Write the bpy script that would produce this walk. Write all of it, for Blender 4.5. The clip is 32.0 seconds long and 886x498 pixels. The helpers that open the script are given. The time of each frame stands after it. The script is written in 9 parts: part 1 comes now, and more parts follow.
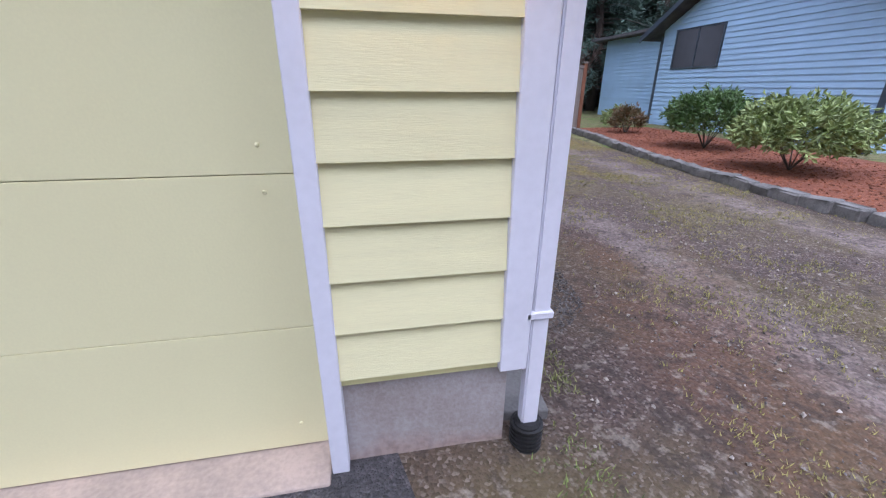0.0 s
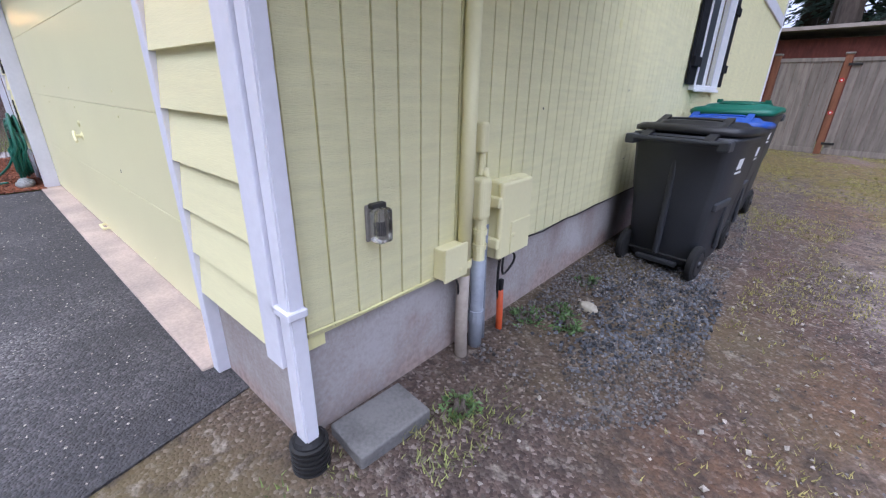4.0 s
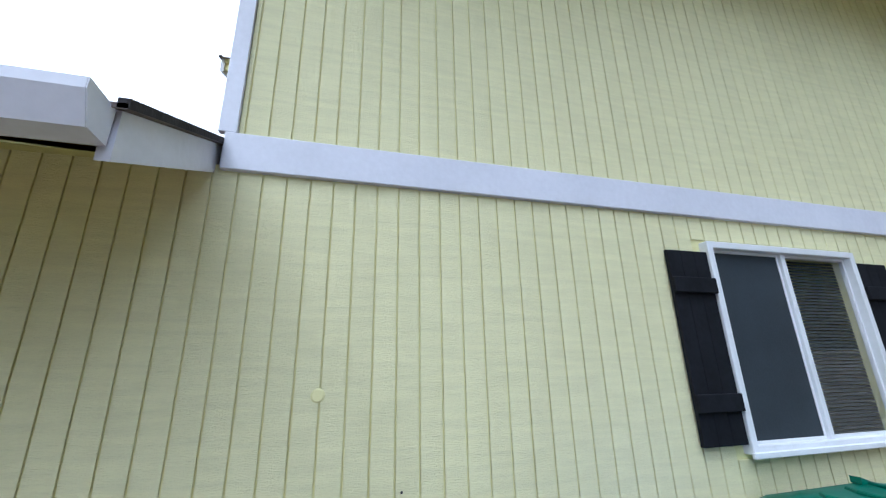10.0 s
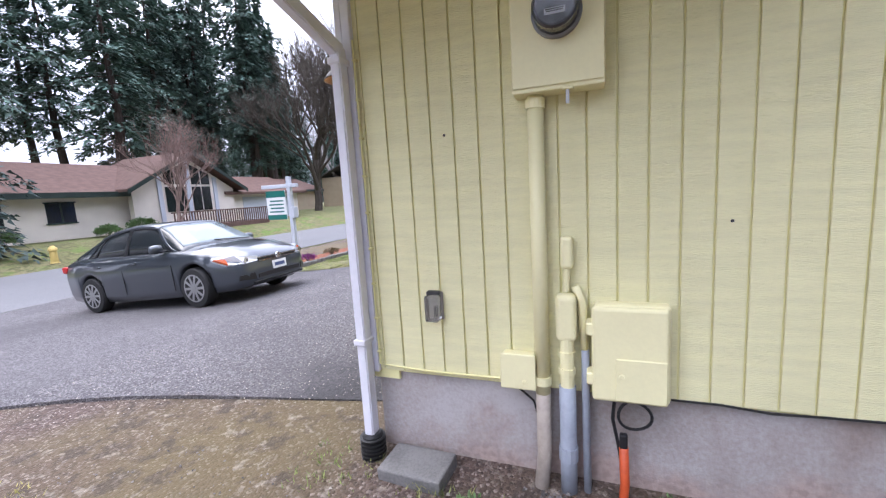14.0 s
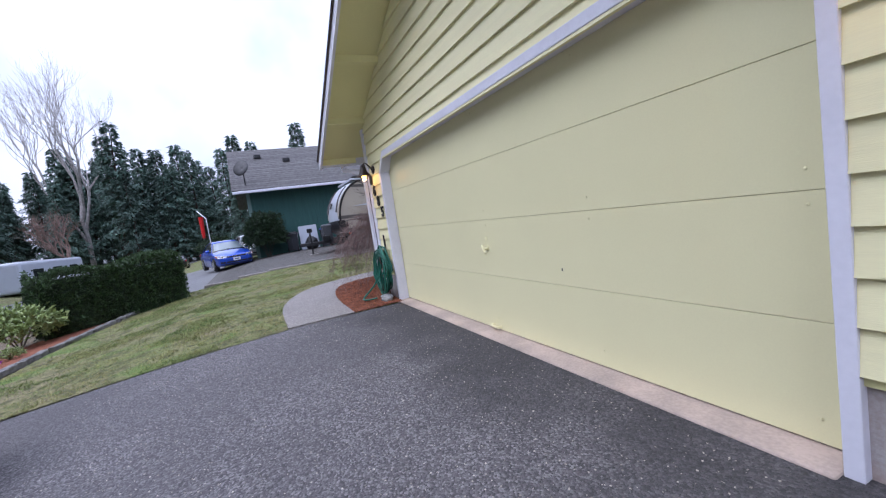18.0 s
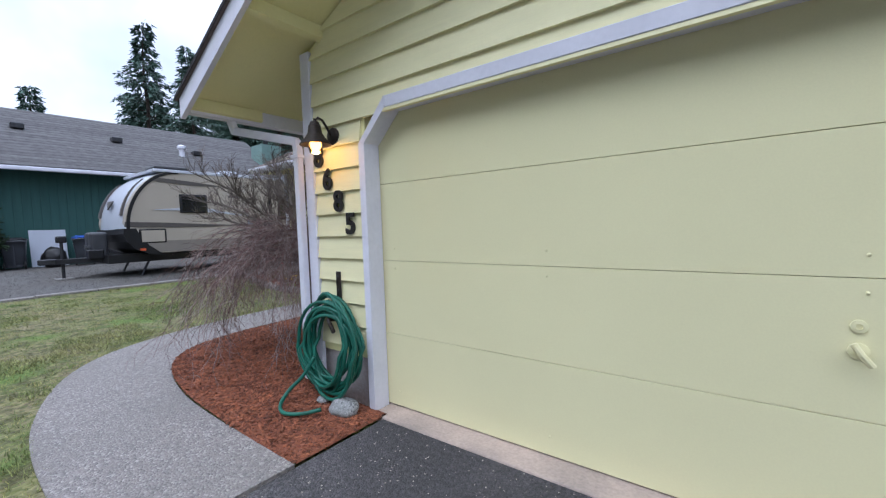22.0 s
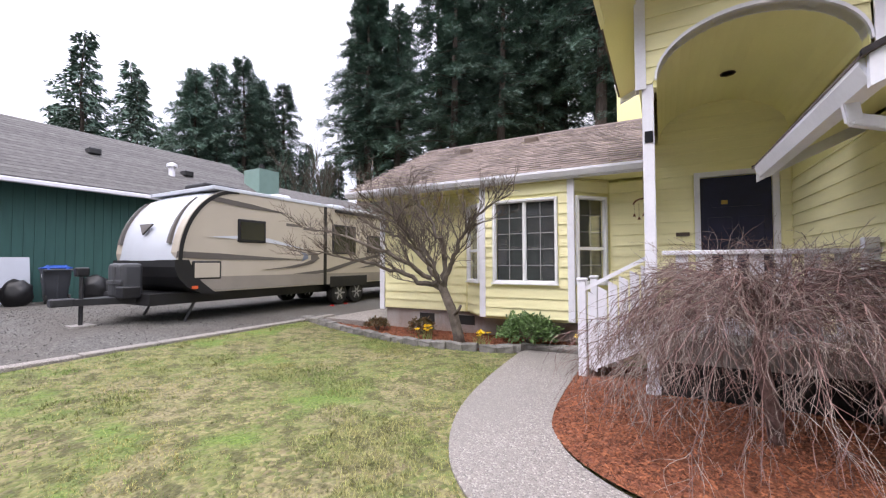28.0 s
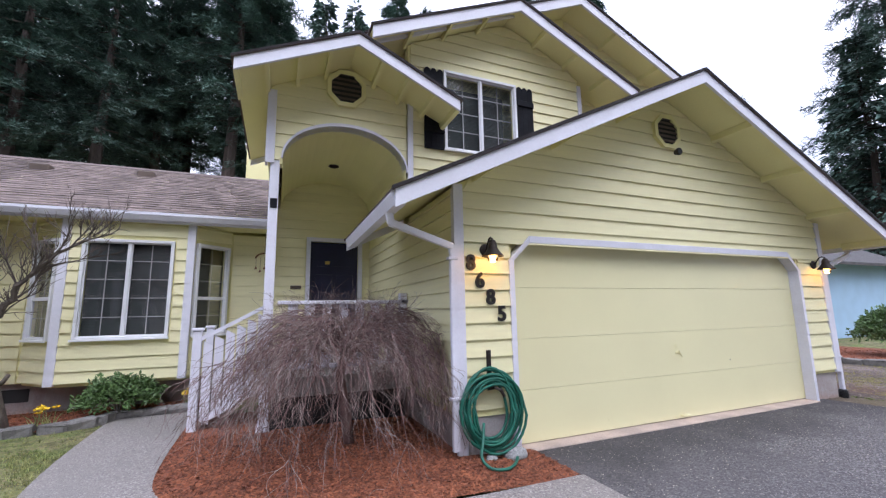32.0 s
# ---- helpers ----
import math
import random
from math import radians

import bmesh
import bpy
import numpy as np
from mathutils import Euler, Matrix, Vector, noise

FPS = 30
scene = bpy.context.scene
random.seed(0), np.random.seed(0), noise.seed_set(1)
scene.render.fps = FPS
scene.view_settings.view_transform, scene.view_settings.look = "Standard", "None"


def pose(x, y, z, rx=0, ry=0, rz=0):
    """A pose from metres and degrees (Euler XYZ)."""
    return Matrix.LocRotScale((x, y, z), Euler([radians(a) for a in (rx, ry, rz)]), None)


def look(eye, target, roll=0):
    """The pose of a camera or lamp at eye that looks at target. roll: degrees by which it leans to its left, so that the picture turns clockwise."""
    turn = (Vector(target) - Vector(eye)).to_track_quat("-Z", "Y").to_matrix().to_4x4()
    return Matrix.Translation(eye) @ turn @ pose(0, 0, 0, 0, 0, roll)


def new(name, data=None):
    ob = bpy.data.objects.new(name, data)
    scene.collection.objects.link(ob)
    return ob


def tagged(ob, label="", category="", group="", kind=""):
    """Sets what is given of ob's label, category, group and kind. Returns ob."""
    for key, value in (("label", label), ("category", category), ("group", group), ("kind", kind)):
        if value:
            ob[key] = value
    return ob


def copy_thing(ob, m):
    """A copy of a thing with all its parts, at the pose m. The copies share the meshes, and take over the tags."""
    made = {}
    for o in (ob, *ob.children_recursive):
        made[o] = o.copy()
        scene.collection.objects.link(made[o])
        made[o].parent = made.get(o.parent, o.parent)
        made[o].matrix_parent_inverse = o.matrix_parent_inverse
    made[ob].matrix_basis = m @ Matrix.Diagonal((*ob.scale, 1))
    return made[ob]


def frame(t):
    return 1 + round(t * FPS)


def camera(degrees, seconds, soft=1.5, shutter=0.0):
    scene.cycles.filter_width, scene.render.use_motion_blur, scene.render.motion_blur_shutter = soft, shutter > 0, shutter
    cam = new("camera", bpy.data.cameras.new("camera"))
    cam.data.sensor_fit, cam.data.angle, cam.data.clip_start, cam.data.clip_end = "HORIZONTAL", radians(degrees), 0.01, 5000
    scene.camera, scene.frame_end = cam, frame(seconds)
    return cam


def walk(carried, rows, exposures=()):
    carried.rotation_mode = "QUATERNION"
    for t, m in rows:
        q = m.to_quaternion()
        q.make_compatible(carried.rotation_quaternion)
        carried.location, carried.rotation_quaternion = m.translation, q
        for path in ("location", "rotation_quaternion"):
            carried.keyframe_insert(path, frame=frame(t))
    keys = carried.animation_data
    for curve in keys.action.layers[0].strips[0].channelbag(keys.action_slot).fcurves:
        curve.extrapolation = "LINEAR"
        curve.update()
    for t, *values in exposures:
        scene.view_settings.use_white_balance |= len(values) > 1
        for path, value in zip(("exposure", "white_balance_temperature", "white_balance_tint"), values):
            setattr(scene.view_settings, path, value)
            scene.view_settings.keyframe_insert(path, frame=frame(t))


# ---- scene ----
cam = camera(95.2, 32.0, soft=1.25)
PATH = [
    (0, (-0.495, -1.129, 1.29), (-0.129, 0.692, 0.547), 0.4),
    (0.5, (-0.452, -1.107, 1.237), (0.015, 0.566, 0.244), 0.5),
    (1, (-0.239, -1.063, 1.224), (0.203, 0.559, 0.141), -0.5),
    (1.5, (0.003, -1.022, 1.238), (0.346, 0.643, 0.185), -1.3),
    (2, (0.235, -0.848, 1.22), (0.382, 0.899, 0.258), -0.0),
    (2.5, (0.46, -0.742, 1.176), (0.136, 1.003, 0.253), 0.6),
    (4.5, (1.145, -0.381, 1.187), (-0.193, 0.995, 0.624), 1.8),
    (5, (1.152, -0.281, 1.32), (-0.203, 1.16, 1.023), 2.3),
    (5.5, (1.229, -0.256, 1.381), (0.01, 1.319, 1.196), 2.1),
    (6, (1.361, -0.109, 1.338), (0.335, 1.6, 1.176), 0.8),
    (6.5, (1.48, 0.215, 1.347), (0.454, 1.922, 1.16), 0.0),
    (7, (1.616, 0.575, 1.367), (0.339, 2.104, 1.191), -0.4),
    (7.5, (1.673, 0.901, 1.392), (0.198, 2.249, 1.318), -0.8),
    (8, (1.663, 1.33, 1.476), (0.127, 2.61, 1.531), -1.5),
    (8.5, (1.801, 1.711, 1.511), (0.161, 2.846, 1.658), -1.8),
    (9, (1.816, 2.047, 1.524), (0.085, 2.993, 1.858), -1.5),
    (9.5, (1.792, 2.287, 1.649), (-0.001, 3.011, 2.163), -1.3),
    (10, (1.867, 2.428, 1.651), (0.029, 2.942, 2.25), -1.2),
    (10.5, (1.872, 2.482, 1.643), (-0.019, 2.85, 2.177), -1.2),
    (11, (1.832, 2.505, 1.607), (-0.126, 2.703, 1.966), -0.9),
    (11.5, (1.822, 2.447, 1.553), (-0.172, 2.397, 1.701), -0.1),
    (12, (1.875, 2.364, 1.463), (-0.085, 1.966, 1.431), 0.5),
    (12.5, (1.938, 2.059, 1.319), (0.072, 1.374, 1.102), 0.4),
    (13, (1.885, 1.792, 1.261), (0.076, 1.009, 0.921), -1.3),
    (13.5, (1.702, 1.468, 1.279), (-0.114, 0.702, 0.938), -3.5),
    (14, (1.683, 1.053, 1.257), (-0.168, 0.346, 0.983), -3.5),
    (14.5, (1.613, 0.631, 1.253), (-0.291, 0.067, 1.008), -5.8),
    (15, (1.486, 0.217, 1.306), (-0.463, -0.19, 1.109), -9.1),
    (15.5, (1.309, -0.13, 1.265), (-0.686, -0.062, 1.138), -8.7),
    (17.5, (0.357, -1.56, 1.201), (-1.555, -1.011, 0.989), -8.0),
    (18, (0.031, -1.825, 1.179), (-1.777, -0.988, 1.0), -8.6),
    (18.5, (-0.347, -1.833, 1.237), (-2.005, -0.726, 1.085), -8.5),
    (19, (-0.781, -1.861, 1.237), (-2.265, -0.525, 1.13), -7.2),
    (19.5, (-1.15, -1.967, 1.261), (-2.493, -0.49, 1.15), -5.7),
    (20, (-1.581, -1.994, 1.238), (-2.848, -0.45, 1.122), -4.8),
    (20.5, (-2.094, -1.976, 1.292), (-3.367, -0.437, 1.194), -5.4),
    (21, (-2.564, -1.992, 1.302), (-3.849, -0.462, 1.222), -5.5),
    (21.5, (-3.076, -1.932, 1.288), (-4.366, -0.407, 1.182), -4.2),
    (22, (-3.489, -1.915, 1.289), (-4.701, -0.328, 1.172), -1.9),
    (22.5, (-3.904, -1.907, 1.289), (-5.001, -0.245, 1.101), -0.7),
    (23, (-4.368, -1.812, 1.296), (-5.435, -0.135, 1.069), -0.1),
    (23.5, (-4.788, -1.798, 1.286), (-5.794, -0.081, 1.083), 0.3),
    (24, (-5.207, -1.797, 1.251), (-6.198, -0.064, 1.124), 1.4),
    (24.5, (-5.616, -1.734, 1.274), (-6.65, -0.025, 1.183), 2.2),
    (25, (-5.999, -1.916, 1.246), (-7.105, -0.253, 1.141), 1.8),
    (25.5, (-6.348, -1.972, 1.294), (-7.573, -0.394, 1.2), 0.1),
    (26, (-6.744, -2.251, 1.407), (-7.995, -0.692, 1.445), -0.4),
    (26.4, (-7.008, -2.368, 1.464), (-8.048, -0.66, 1.51), 0.4),
    (28.5, (-7.956, -3.277, 1.379), (-8.837, -1.483, 1.469), -0.6),
    (29, (-7.999, -3.411, 1.38), (-8.628, -1.521, 1.561), -0.6),
    (29.5, (-7.985, -3.493, 1.387), (-8.361, -1.542, 1.619), -0.5),
    (30, (-8.002, -3.522, 1.429), (-8.12, -1.541, 1.681), -1.1),
    (30.5, (-7.97, -3.548, 1.406), (-7.841, -1.571, 1.677), -1.0),
    (31, (-7.924, -3.555, 1.403), (-7.534, -1.613, 1.679), -0.9),
    (31.5, (-7.86, -3.58, 1.394), (-7.236, -1.701, 1.677), -1.0),
    (32, (-7.819, -3.601, 1.359), (-7.072, -1.77, 1.661), -1.0),
]
EXPOSURES = [(0, 0.9, 5650, 17), (1.5, 1.03, 5650, 17), (2.5, 1.1, 5750, 17), (4.5, 1.25, 5650, 15), (6, 1.68, 5750, 17), (8, 1.5, 5600, 9), (9, 1.3, 5500, 4), (10, 1.15, 5550, 2), (11.5, 1.25, 5550, 3), (13, 1.6, 5800, 12), (14, 1.65, 6100, 15), (15.5, 1.25, 6250, 15), (17.5, 0.75, 5800, 16), (19, 0.67, 5500, 13), (23, 0.68, 5700, 8),
             (25, 0.95, 6200, 13), (26, 1.4, 6700, 15), (28.5, 1.4, 6700, 14), (30, 1.2, 6300, 14), (32, 0.95, 5950, 15)]
walk(cam, [(t, look(eye, target, roll)) for t, eye, target, roll in PATH], EXPOSURES)

# ---- world, sun, exposure ----
world = bpy.data.worlds.new("overcast")
scene.world = world
world.use_nodes = True
wn, wl = world.node_tree.nodes, world.node_tree.links
wn.clear()
sky = wn.new("ShaderNodeTexSky")
sky.sky_type, sky.sun_disc = "NISHITA", False
sky.sun_elevation, sky.sun_rotation = radians(58), radians(164)
sky.air_density, sky.dust_density, sky.ozone_density = 1.0, 6.0, 1.0
cloud = wn.new("ShaderNodeTexNoise")
cloud.inputs["Scale"].default_value, cloud.inputs["Detail"].default_value = 2.2, 5
ramp = wn.new("ShaderNodeValToRGB")
ramp.color_ramp.elements[0].position, ramp.color_ramp.elements[0].color = 0.36, (5.0, 5.35, 6.9, 1)
ramp.color_ramp.elements[1].position, ramp.color_ramp.elements[1].color = 0.64, (9.9, 10.2, 11.5, 1)
blend = wn.new("ShaderNodeMix")
blend.data_type = "RGBA"
blend.inputs["Factor"].default_value = 0.88
bg, wout = wn.new("ShaderNodeBackground"), wn.new("ShaderNodeOutputWorld")
bg.inputs["Strength"].default_value = 0.115
way, split, lift = wn.new("ShaderNodeTexCoord"), wn.new("ShaderNodeSeparateXYZ"), wn.new("ShaderNodeMapRange")
lift.inputs["From Min"].default_value, lift.inputs["From Max"].default_value = 0.0, 1.0
lift.inputs["To Min"].default_value, lift.inputs["To Max"].default_value = 0.57, 1.48
grade = wn.new("ShaderNodeVectorMath")
grade.operation = "SCALE"
wl.new(way.outputs["Generated"], split.inputs["Vector"])
wl.new(split.outputs["Z"], lift.inputs["Value"])
wl.new(cloud.outputs["Fac"], ramp.inputs["Fac"])
wl.new(sky.outputs["Color"], blend.inputs["A"])
wl.new(ramp.outputs["Color"], blend.inputs["B"])
wl.new(blend.outputs["Result"], grade.inputs[0])
wl.new(lift.outputs["Result"], grade.inputs["Scale"])
wl.new(grade.outputs["Vector"], bg.inputs["Color"])
wl.new(bg.outputs["Background"], wout.inputs["Surface"])
sun_data = bpy.data.lights.new("sun", "SUN")
sun_data.energy, sun_data.angle, sun_data.color = 1.4, radians(80), (1.0, 0.98, 0.96)
sun = new("sun", sun_data)
sun.matrix_world = look((5, -17, 28), (0, 0, 0))

# ---- materials ----
def mat(name, color, rough=0.7, vary=0.12, scale=3.0, fine=60.0, bump=0.15, metal=0.0, spec=0.4,
        tint=None, stretch=(1, 1, 1), piece=0.0, coat=0.0, bump_dist=0.01):
    """A procedural material: two scales of noise in colour, fine relief, and a little change from piece to piece."""
    m = bpy.data.materials.new(name)
    m.use_nodes = True
    n, l = m.node_tree.nodes, m.node_tree.links
    b = n["Principled BSDF"]
    b.inputs["Roughness"].default_value, b.inputs["Metallic"].default_value = rough, metal
    b.inputs["Specular IOR Level"].default_value, b.inputs["Coat Weight"].default_value = spec, coat
    tc, mp = n.new("ShaderNodeTexCoord"), n.new("ShaderNodeMapping")
    mp.inputs["Scale"].default_value = stretch
    l.new(tc.outputs["Object"], mp.inputs["Vector"])
    big, small = n.new("ShaderNodeTexNoise"), n.new("ShaderNodeTexNoise")
    for node, s, d in ((big, scale, 5), (small, fine, 4)):
        node.inputs["Scale"].default_value, node.inputs["Detail"].default_value = s, d
        l.new(mp.outputs["Vector"], node.inputs["Vector"])
    add = n.new("ShaderNodeMath")
    add.operation, add.use_clamp = "MULTIPLY_ADD", True
    add.inputs[1].default_value = 0.65
    half = n.new("ShaderNodeMath")
    half.operation = "MULTIPLY"
    half.inputs[1].default_value = 0.35
    l.new(small.outputs["Fac"], half.inputs[0])
    l.new(big.outputs["Fac"], add.inputs[0])
    l.new(half.outputs[0], add.inputs[2])
    r = n.new("ShaderNodeValToRGB")
    other = tint or tuple(c * (1 - 2.2 * vary) for c in color)
    r.color_ramp.elements[0].position, r.color_ramp.elements[0].color = 0.34, (*other, 1)
    r.color_ramp.elements[1].position, r.color_ramp.elements[1].color = 0.62, (*color, 1)
    l.new(add.outputs[0], r.inputs["Fac"])
    last = r.outputs["Color"]
    if piece:
        info, hsv, mr = n.new("ShaderNodeObjectInfo"), n.new("ShaderNodeHueSaturation"), n.new("ShaderNodeMapRange")
        mr.inputs["To Min"].default_value, mr.inputs["To Max"].default_value = 1 - piece, 1 + piece
        l.new(info.outputs["Random"], mr.inputs["Value"])
        l.new(mr.outputs["Result"], hsv.inputs["Value"])
        l.new(last, hsv.inputs["Color"])
        last = hsv.outputs["Color"]
    l.new(last, b.inputs["Base Color"])
    if bump:
        bp = n.new("ShaderNodeBump")
        bp.inputs["Strength"].default_value, bp.inputs["Distance"].default_value = bump, bump_dist
        l.new(small.outputs["Fac"], bp.inputs["Height"])
        l.new(bp.outputs["Normal"], b.inputs["Normal"])
    return m


def speckle(name, colors, scale, rough=0.9, bump=0.6, patch=None, patch_scale=0.6, dist=0.01):
    """Aggregate, gravel or chips: cells of several colours, with larger patches of another tone."""
    m = mat(name, colors[0], rough, scale=patch_scale, fine=scale, bump=0)
    n, l = m.node_tree.nodes, m.node_tree.links
    b = n["Principled BSDF"]
    tc, vor, r = n["Texture Coordinate"], n.new("ShaderNodeTexVoronoi"), n.new("ShaderNodeValToRGB")
    vor.inputs["Scale"].default_value = scale
    l.new(tc.outputs["Object"], vor.inputs["Vector"])
    sep = n.new("ShaderNodeSeparateColor")
    l.new(vor.outputs["Color"], sep.inputs["Color"])
    while len(r.color_ramp.elements) < len(colors):
        r.color_ramp.elements.new(0.5)
    for i, c in enumerate(colors):
        r.color_ramp.elements[i].position, r.color_ramp.elements[i].color = i / (len(colors) - 1), (*c, 1)
    l.new(sep.outputs[0], r.inputs["Fac"])
    last = r.outputs["Color"]
    big = n.new("ShaderNodeTexNoise")
    big.inputs["Scale"].default_value, big.inputs["Detail"].default_value = patch_scale, 6
    l.new(tc.outputs["Object"], big.inputs["Vector"])
    r2 = n.new("ShaderNodeValToRGB")
    r2.color_ramp.elements[0].position, r2.color_ramp.elements[1].position = 0.42, 0.62
    l.new(big.outputs["Fac"], r2.inputs["Fac"])
    mx = n.new("ShaderNodeMix")
    mx.data_type = "RGBA"
    mx.inputs["B"].default_value = (*(patch or tuple(0.7 * c for c in colors[0])), 1)
    sc = n.new("ShaderNodeMath")
    sc.operation = "MULTIPLY"
    sc.inputs[1].default_value = 0.6
    l.new(r2.outputs["Color"], sc.inputs[0])
    l.new(sc.outputs[0], mx.inputs["Factor"])
    l.new(last, mx.inputs["A"])
    l.new(mx.outputs["Result"], b.inputs["Base Color"])
    bp = n.new("ShaderNodeBump")
    bp.inputs["Strength"].default_value, bp.inputs["Distance"].default_value = bump, dist
    l.new(vor.outputs["Distance"], bp.inputs["Height"])
    bp.invert = True
    l.new(bp.outputs["Normal"], b.inputs["Normal"])
    return m


def glass(name, tint=(1, 1, 1), rough=0.02):
    m = bpy.data.materials.new(name)
    m.use_nodes = True
    b = m.node_tree.nodes["Principled BSDF"]
    b.inputs["Base Color"].default_value = (*tint, 1)
    b.inputs["Transmission Weight"].default_value, b.inputs["Roughness"].default_value = 1.0, rough
    b.inputs["IOR"].default_value = 1.45
    return m


def glow(name, color, strength):
    m = bpy.data.materials.new(name)
    m.use_nodes = True
    b = m.node_tree.nodes["Principled BSDF"]
    b.inputs["Base Color"].default_value = (*color, 1)
    b.inputs["Emission Color"].default_value, b.inputs["Emission Strength"].default_value = (*color, 1), strength
    return m


# same house paint as below; extra yellow bounce light is put into this colour
YELLOW = mat("yellow_paint_bounce", (0.82, 0.775, 0.40), 0.55, 0.03, 1.3, 45, 0.12, stretch=(1, 1, 1), piece=0.025)
YELLOW_V = mat("yellow_rough_sawn", (0.82, 0.78, 0.47), 0.6, 0.05, 1.6, 22, 0.7, stretch=(2, 2, 22), piece=0.02, bump_dist=0.006)
YELLOW_H = mat("yellow_cedar_lap", (0.82, 0.775, 0.47), 0.55, 0.035, 1.6, 22, 0.3, stretch=(1.2, 1.2, 14), piece=0.03, bump_dist=0.003)
YELLOW_D = mat("yellow_door_paint", (0.81, 0.765, 0.46), 0.4, 0.025, 0.9, 120, 0.05)
WHITE = mat("white_trim_paint", (0.74, 0.74, 0.82), 0.5, 0.05, 2.5, 30, 0.18, piece=0.02, bump_dist=0.004)
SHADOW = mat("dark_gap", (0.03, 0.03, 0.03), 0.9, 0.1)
CONCRETE = mat("foundation_concrete", (0.44, 0.415, 0.415), 0.9, 0.14, 2.2, 70, 0.35, tint=(0.31, 0.265, 0.245))
SILL = mat("concrete_sill", (0.50, 0.40, 0.34), 0.9, 0.14, 3, 60, 0.3, tint=(0.30, 0.25, 0.22))
ASPHALT = speckle("asphalt", [(0.05, 0.047, 0.05), (0.088, 0.082, 0.086), (0.135, 0.126, 0.131), (0.25, 0.237, 0.242)], 95, 0.92, 0.9, (0.08, 0.075, 0.079), 0.5)
STREET = speckle("street_asphalt", [(0.12, 0.12, 0.125), (0.15, 0.15, 0.155), (0.19, 0.19, 0.195)], 60, 0.92, 0.4, (0.12, 0.12, 0.125), 0.2)
AGGREGATE = speckle("exposed_aggregate", [(0.2, 0.18, 0.168), (0.285, 0.255, 0.238), (0.14, 0.128, 0.125), (0.42, 0.385, 0.357)], 85, 0.9, 0.8, (0.19, 0.178, 0.165), 0.5)
EARTH = speckle("mossy_earth", [(0.056, 0.037, 0.031), (0.082, 0.056, 0.046), (0.118, 0.086, 0.073), (0.04, 0.027, 0.023), (0.25, 0.205, 0.18)], 75, 0.95, 0.7, (0.13, 0.105, 0.045), 0.55)
MOSS = speckle("moss_lawn", [(0.09, 0.1, 0.033), (0.16, 0.16, 0.06), (0.25, 0.225, 0.105), (0.15, 0.12, 0.07), (0.1, 0.12, 0.037)], 26, 0.95, 0.9, (0.13, 0.16, 0.045), 1.3, 0.03)
MULCH = speckle("red_bark_mulch", [(0.17, 0.05, 0.025), (0.25, 0.085, 0.04), (0.11, 0.035, 0.02), (0.33, 0.13, 0.07)], 45, 0.95, 0.9, (0.14, 0.045, 0.025), 1.2)
GRAVEL = speckle("grey_gravel", [(0.16, 0.155, 0.15), (0.25, 0.24, 0.23), (0.1, 0.1, 0.1), (0.36, 0.34, 0.31)], 48, 0.95, 0.9, (0.15, 0.13, 0.11), 0.8)


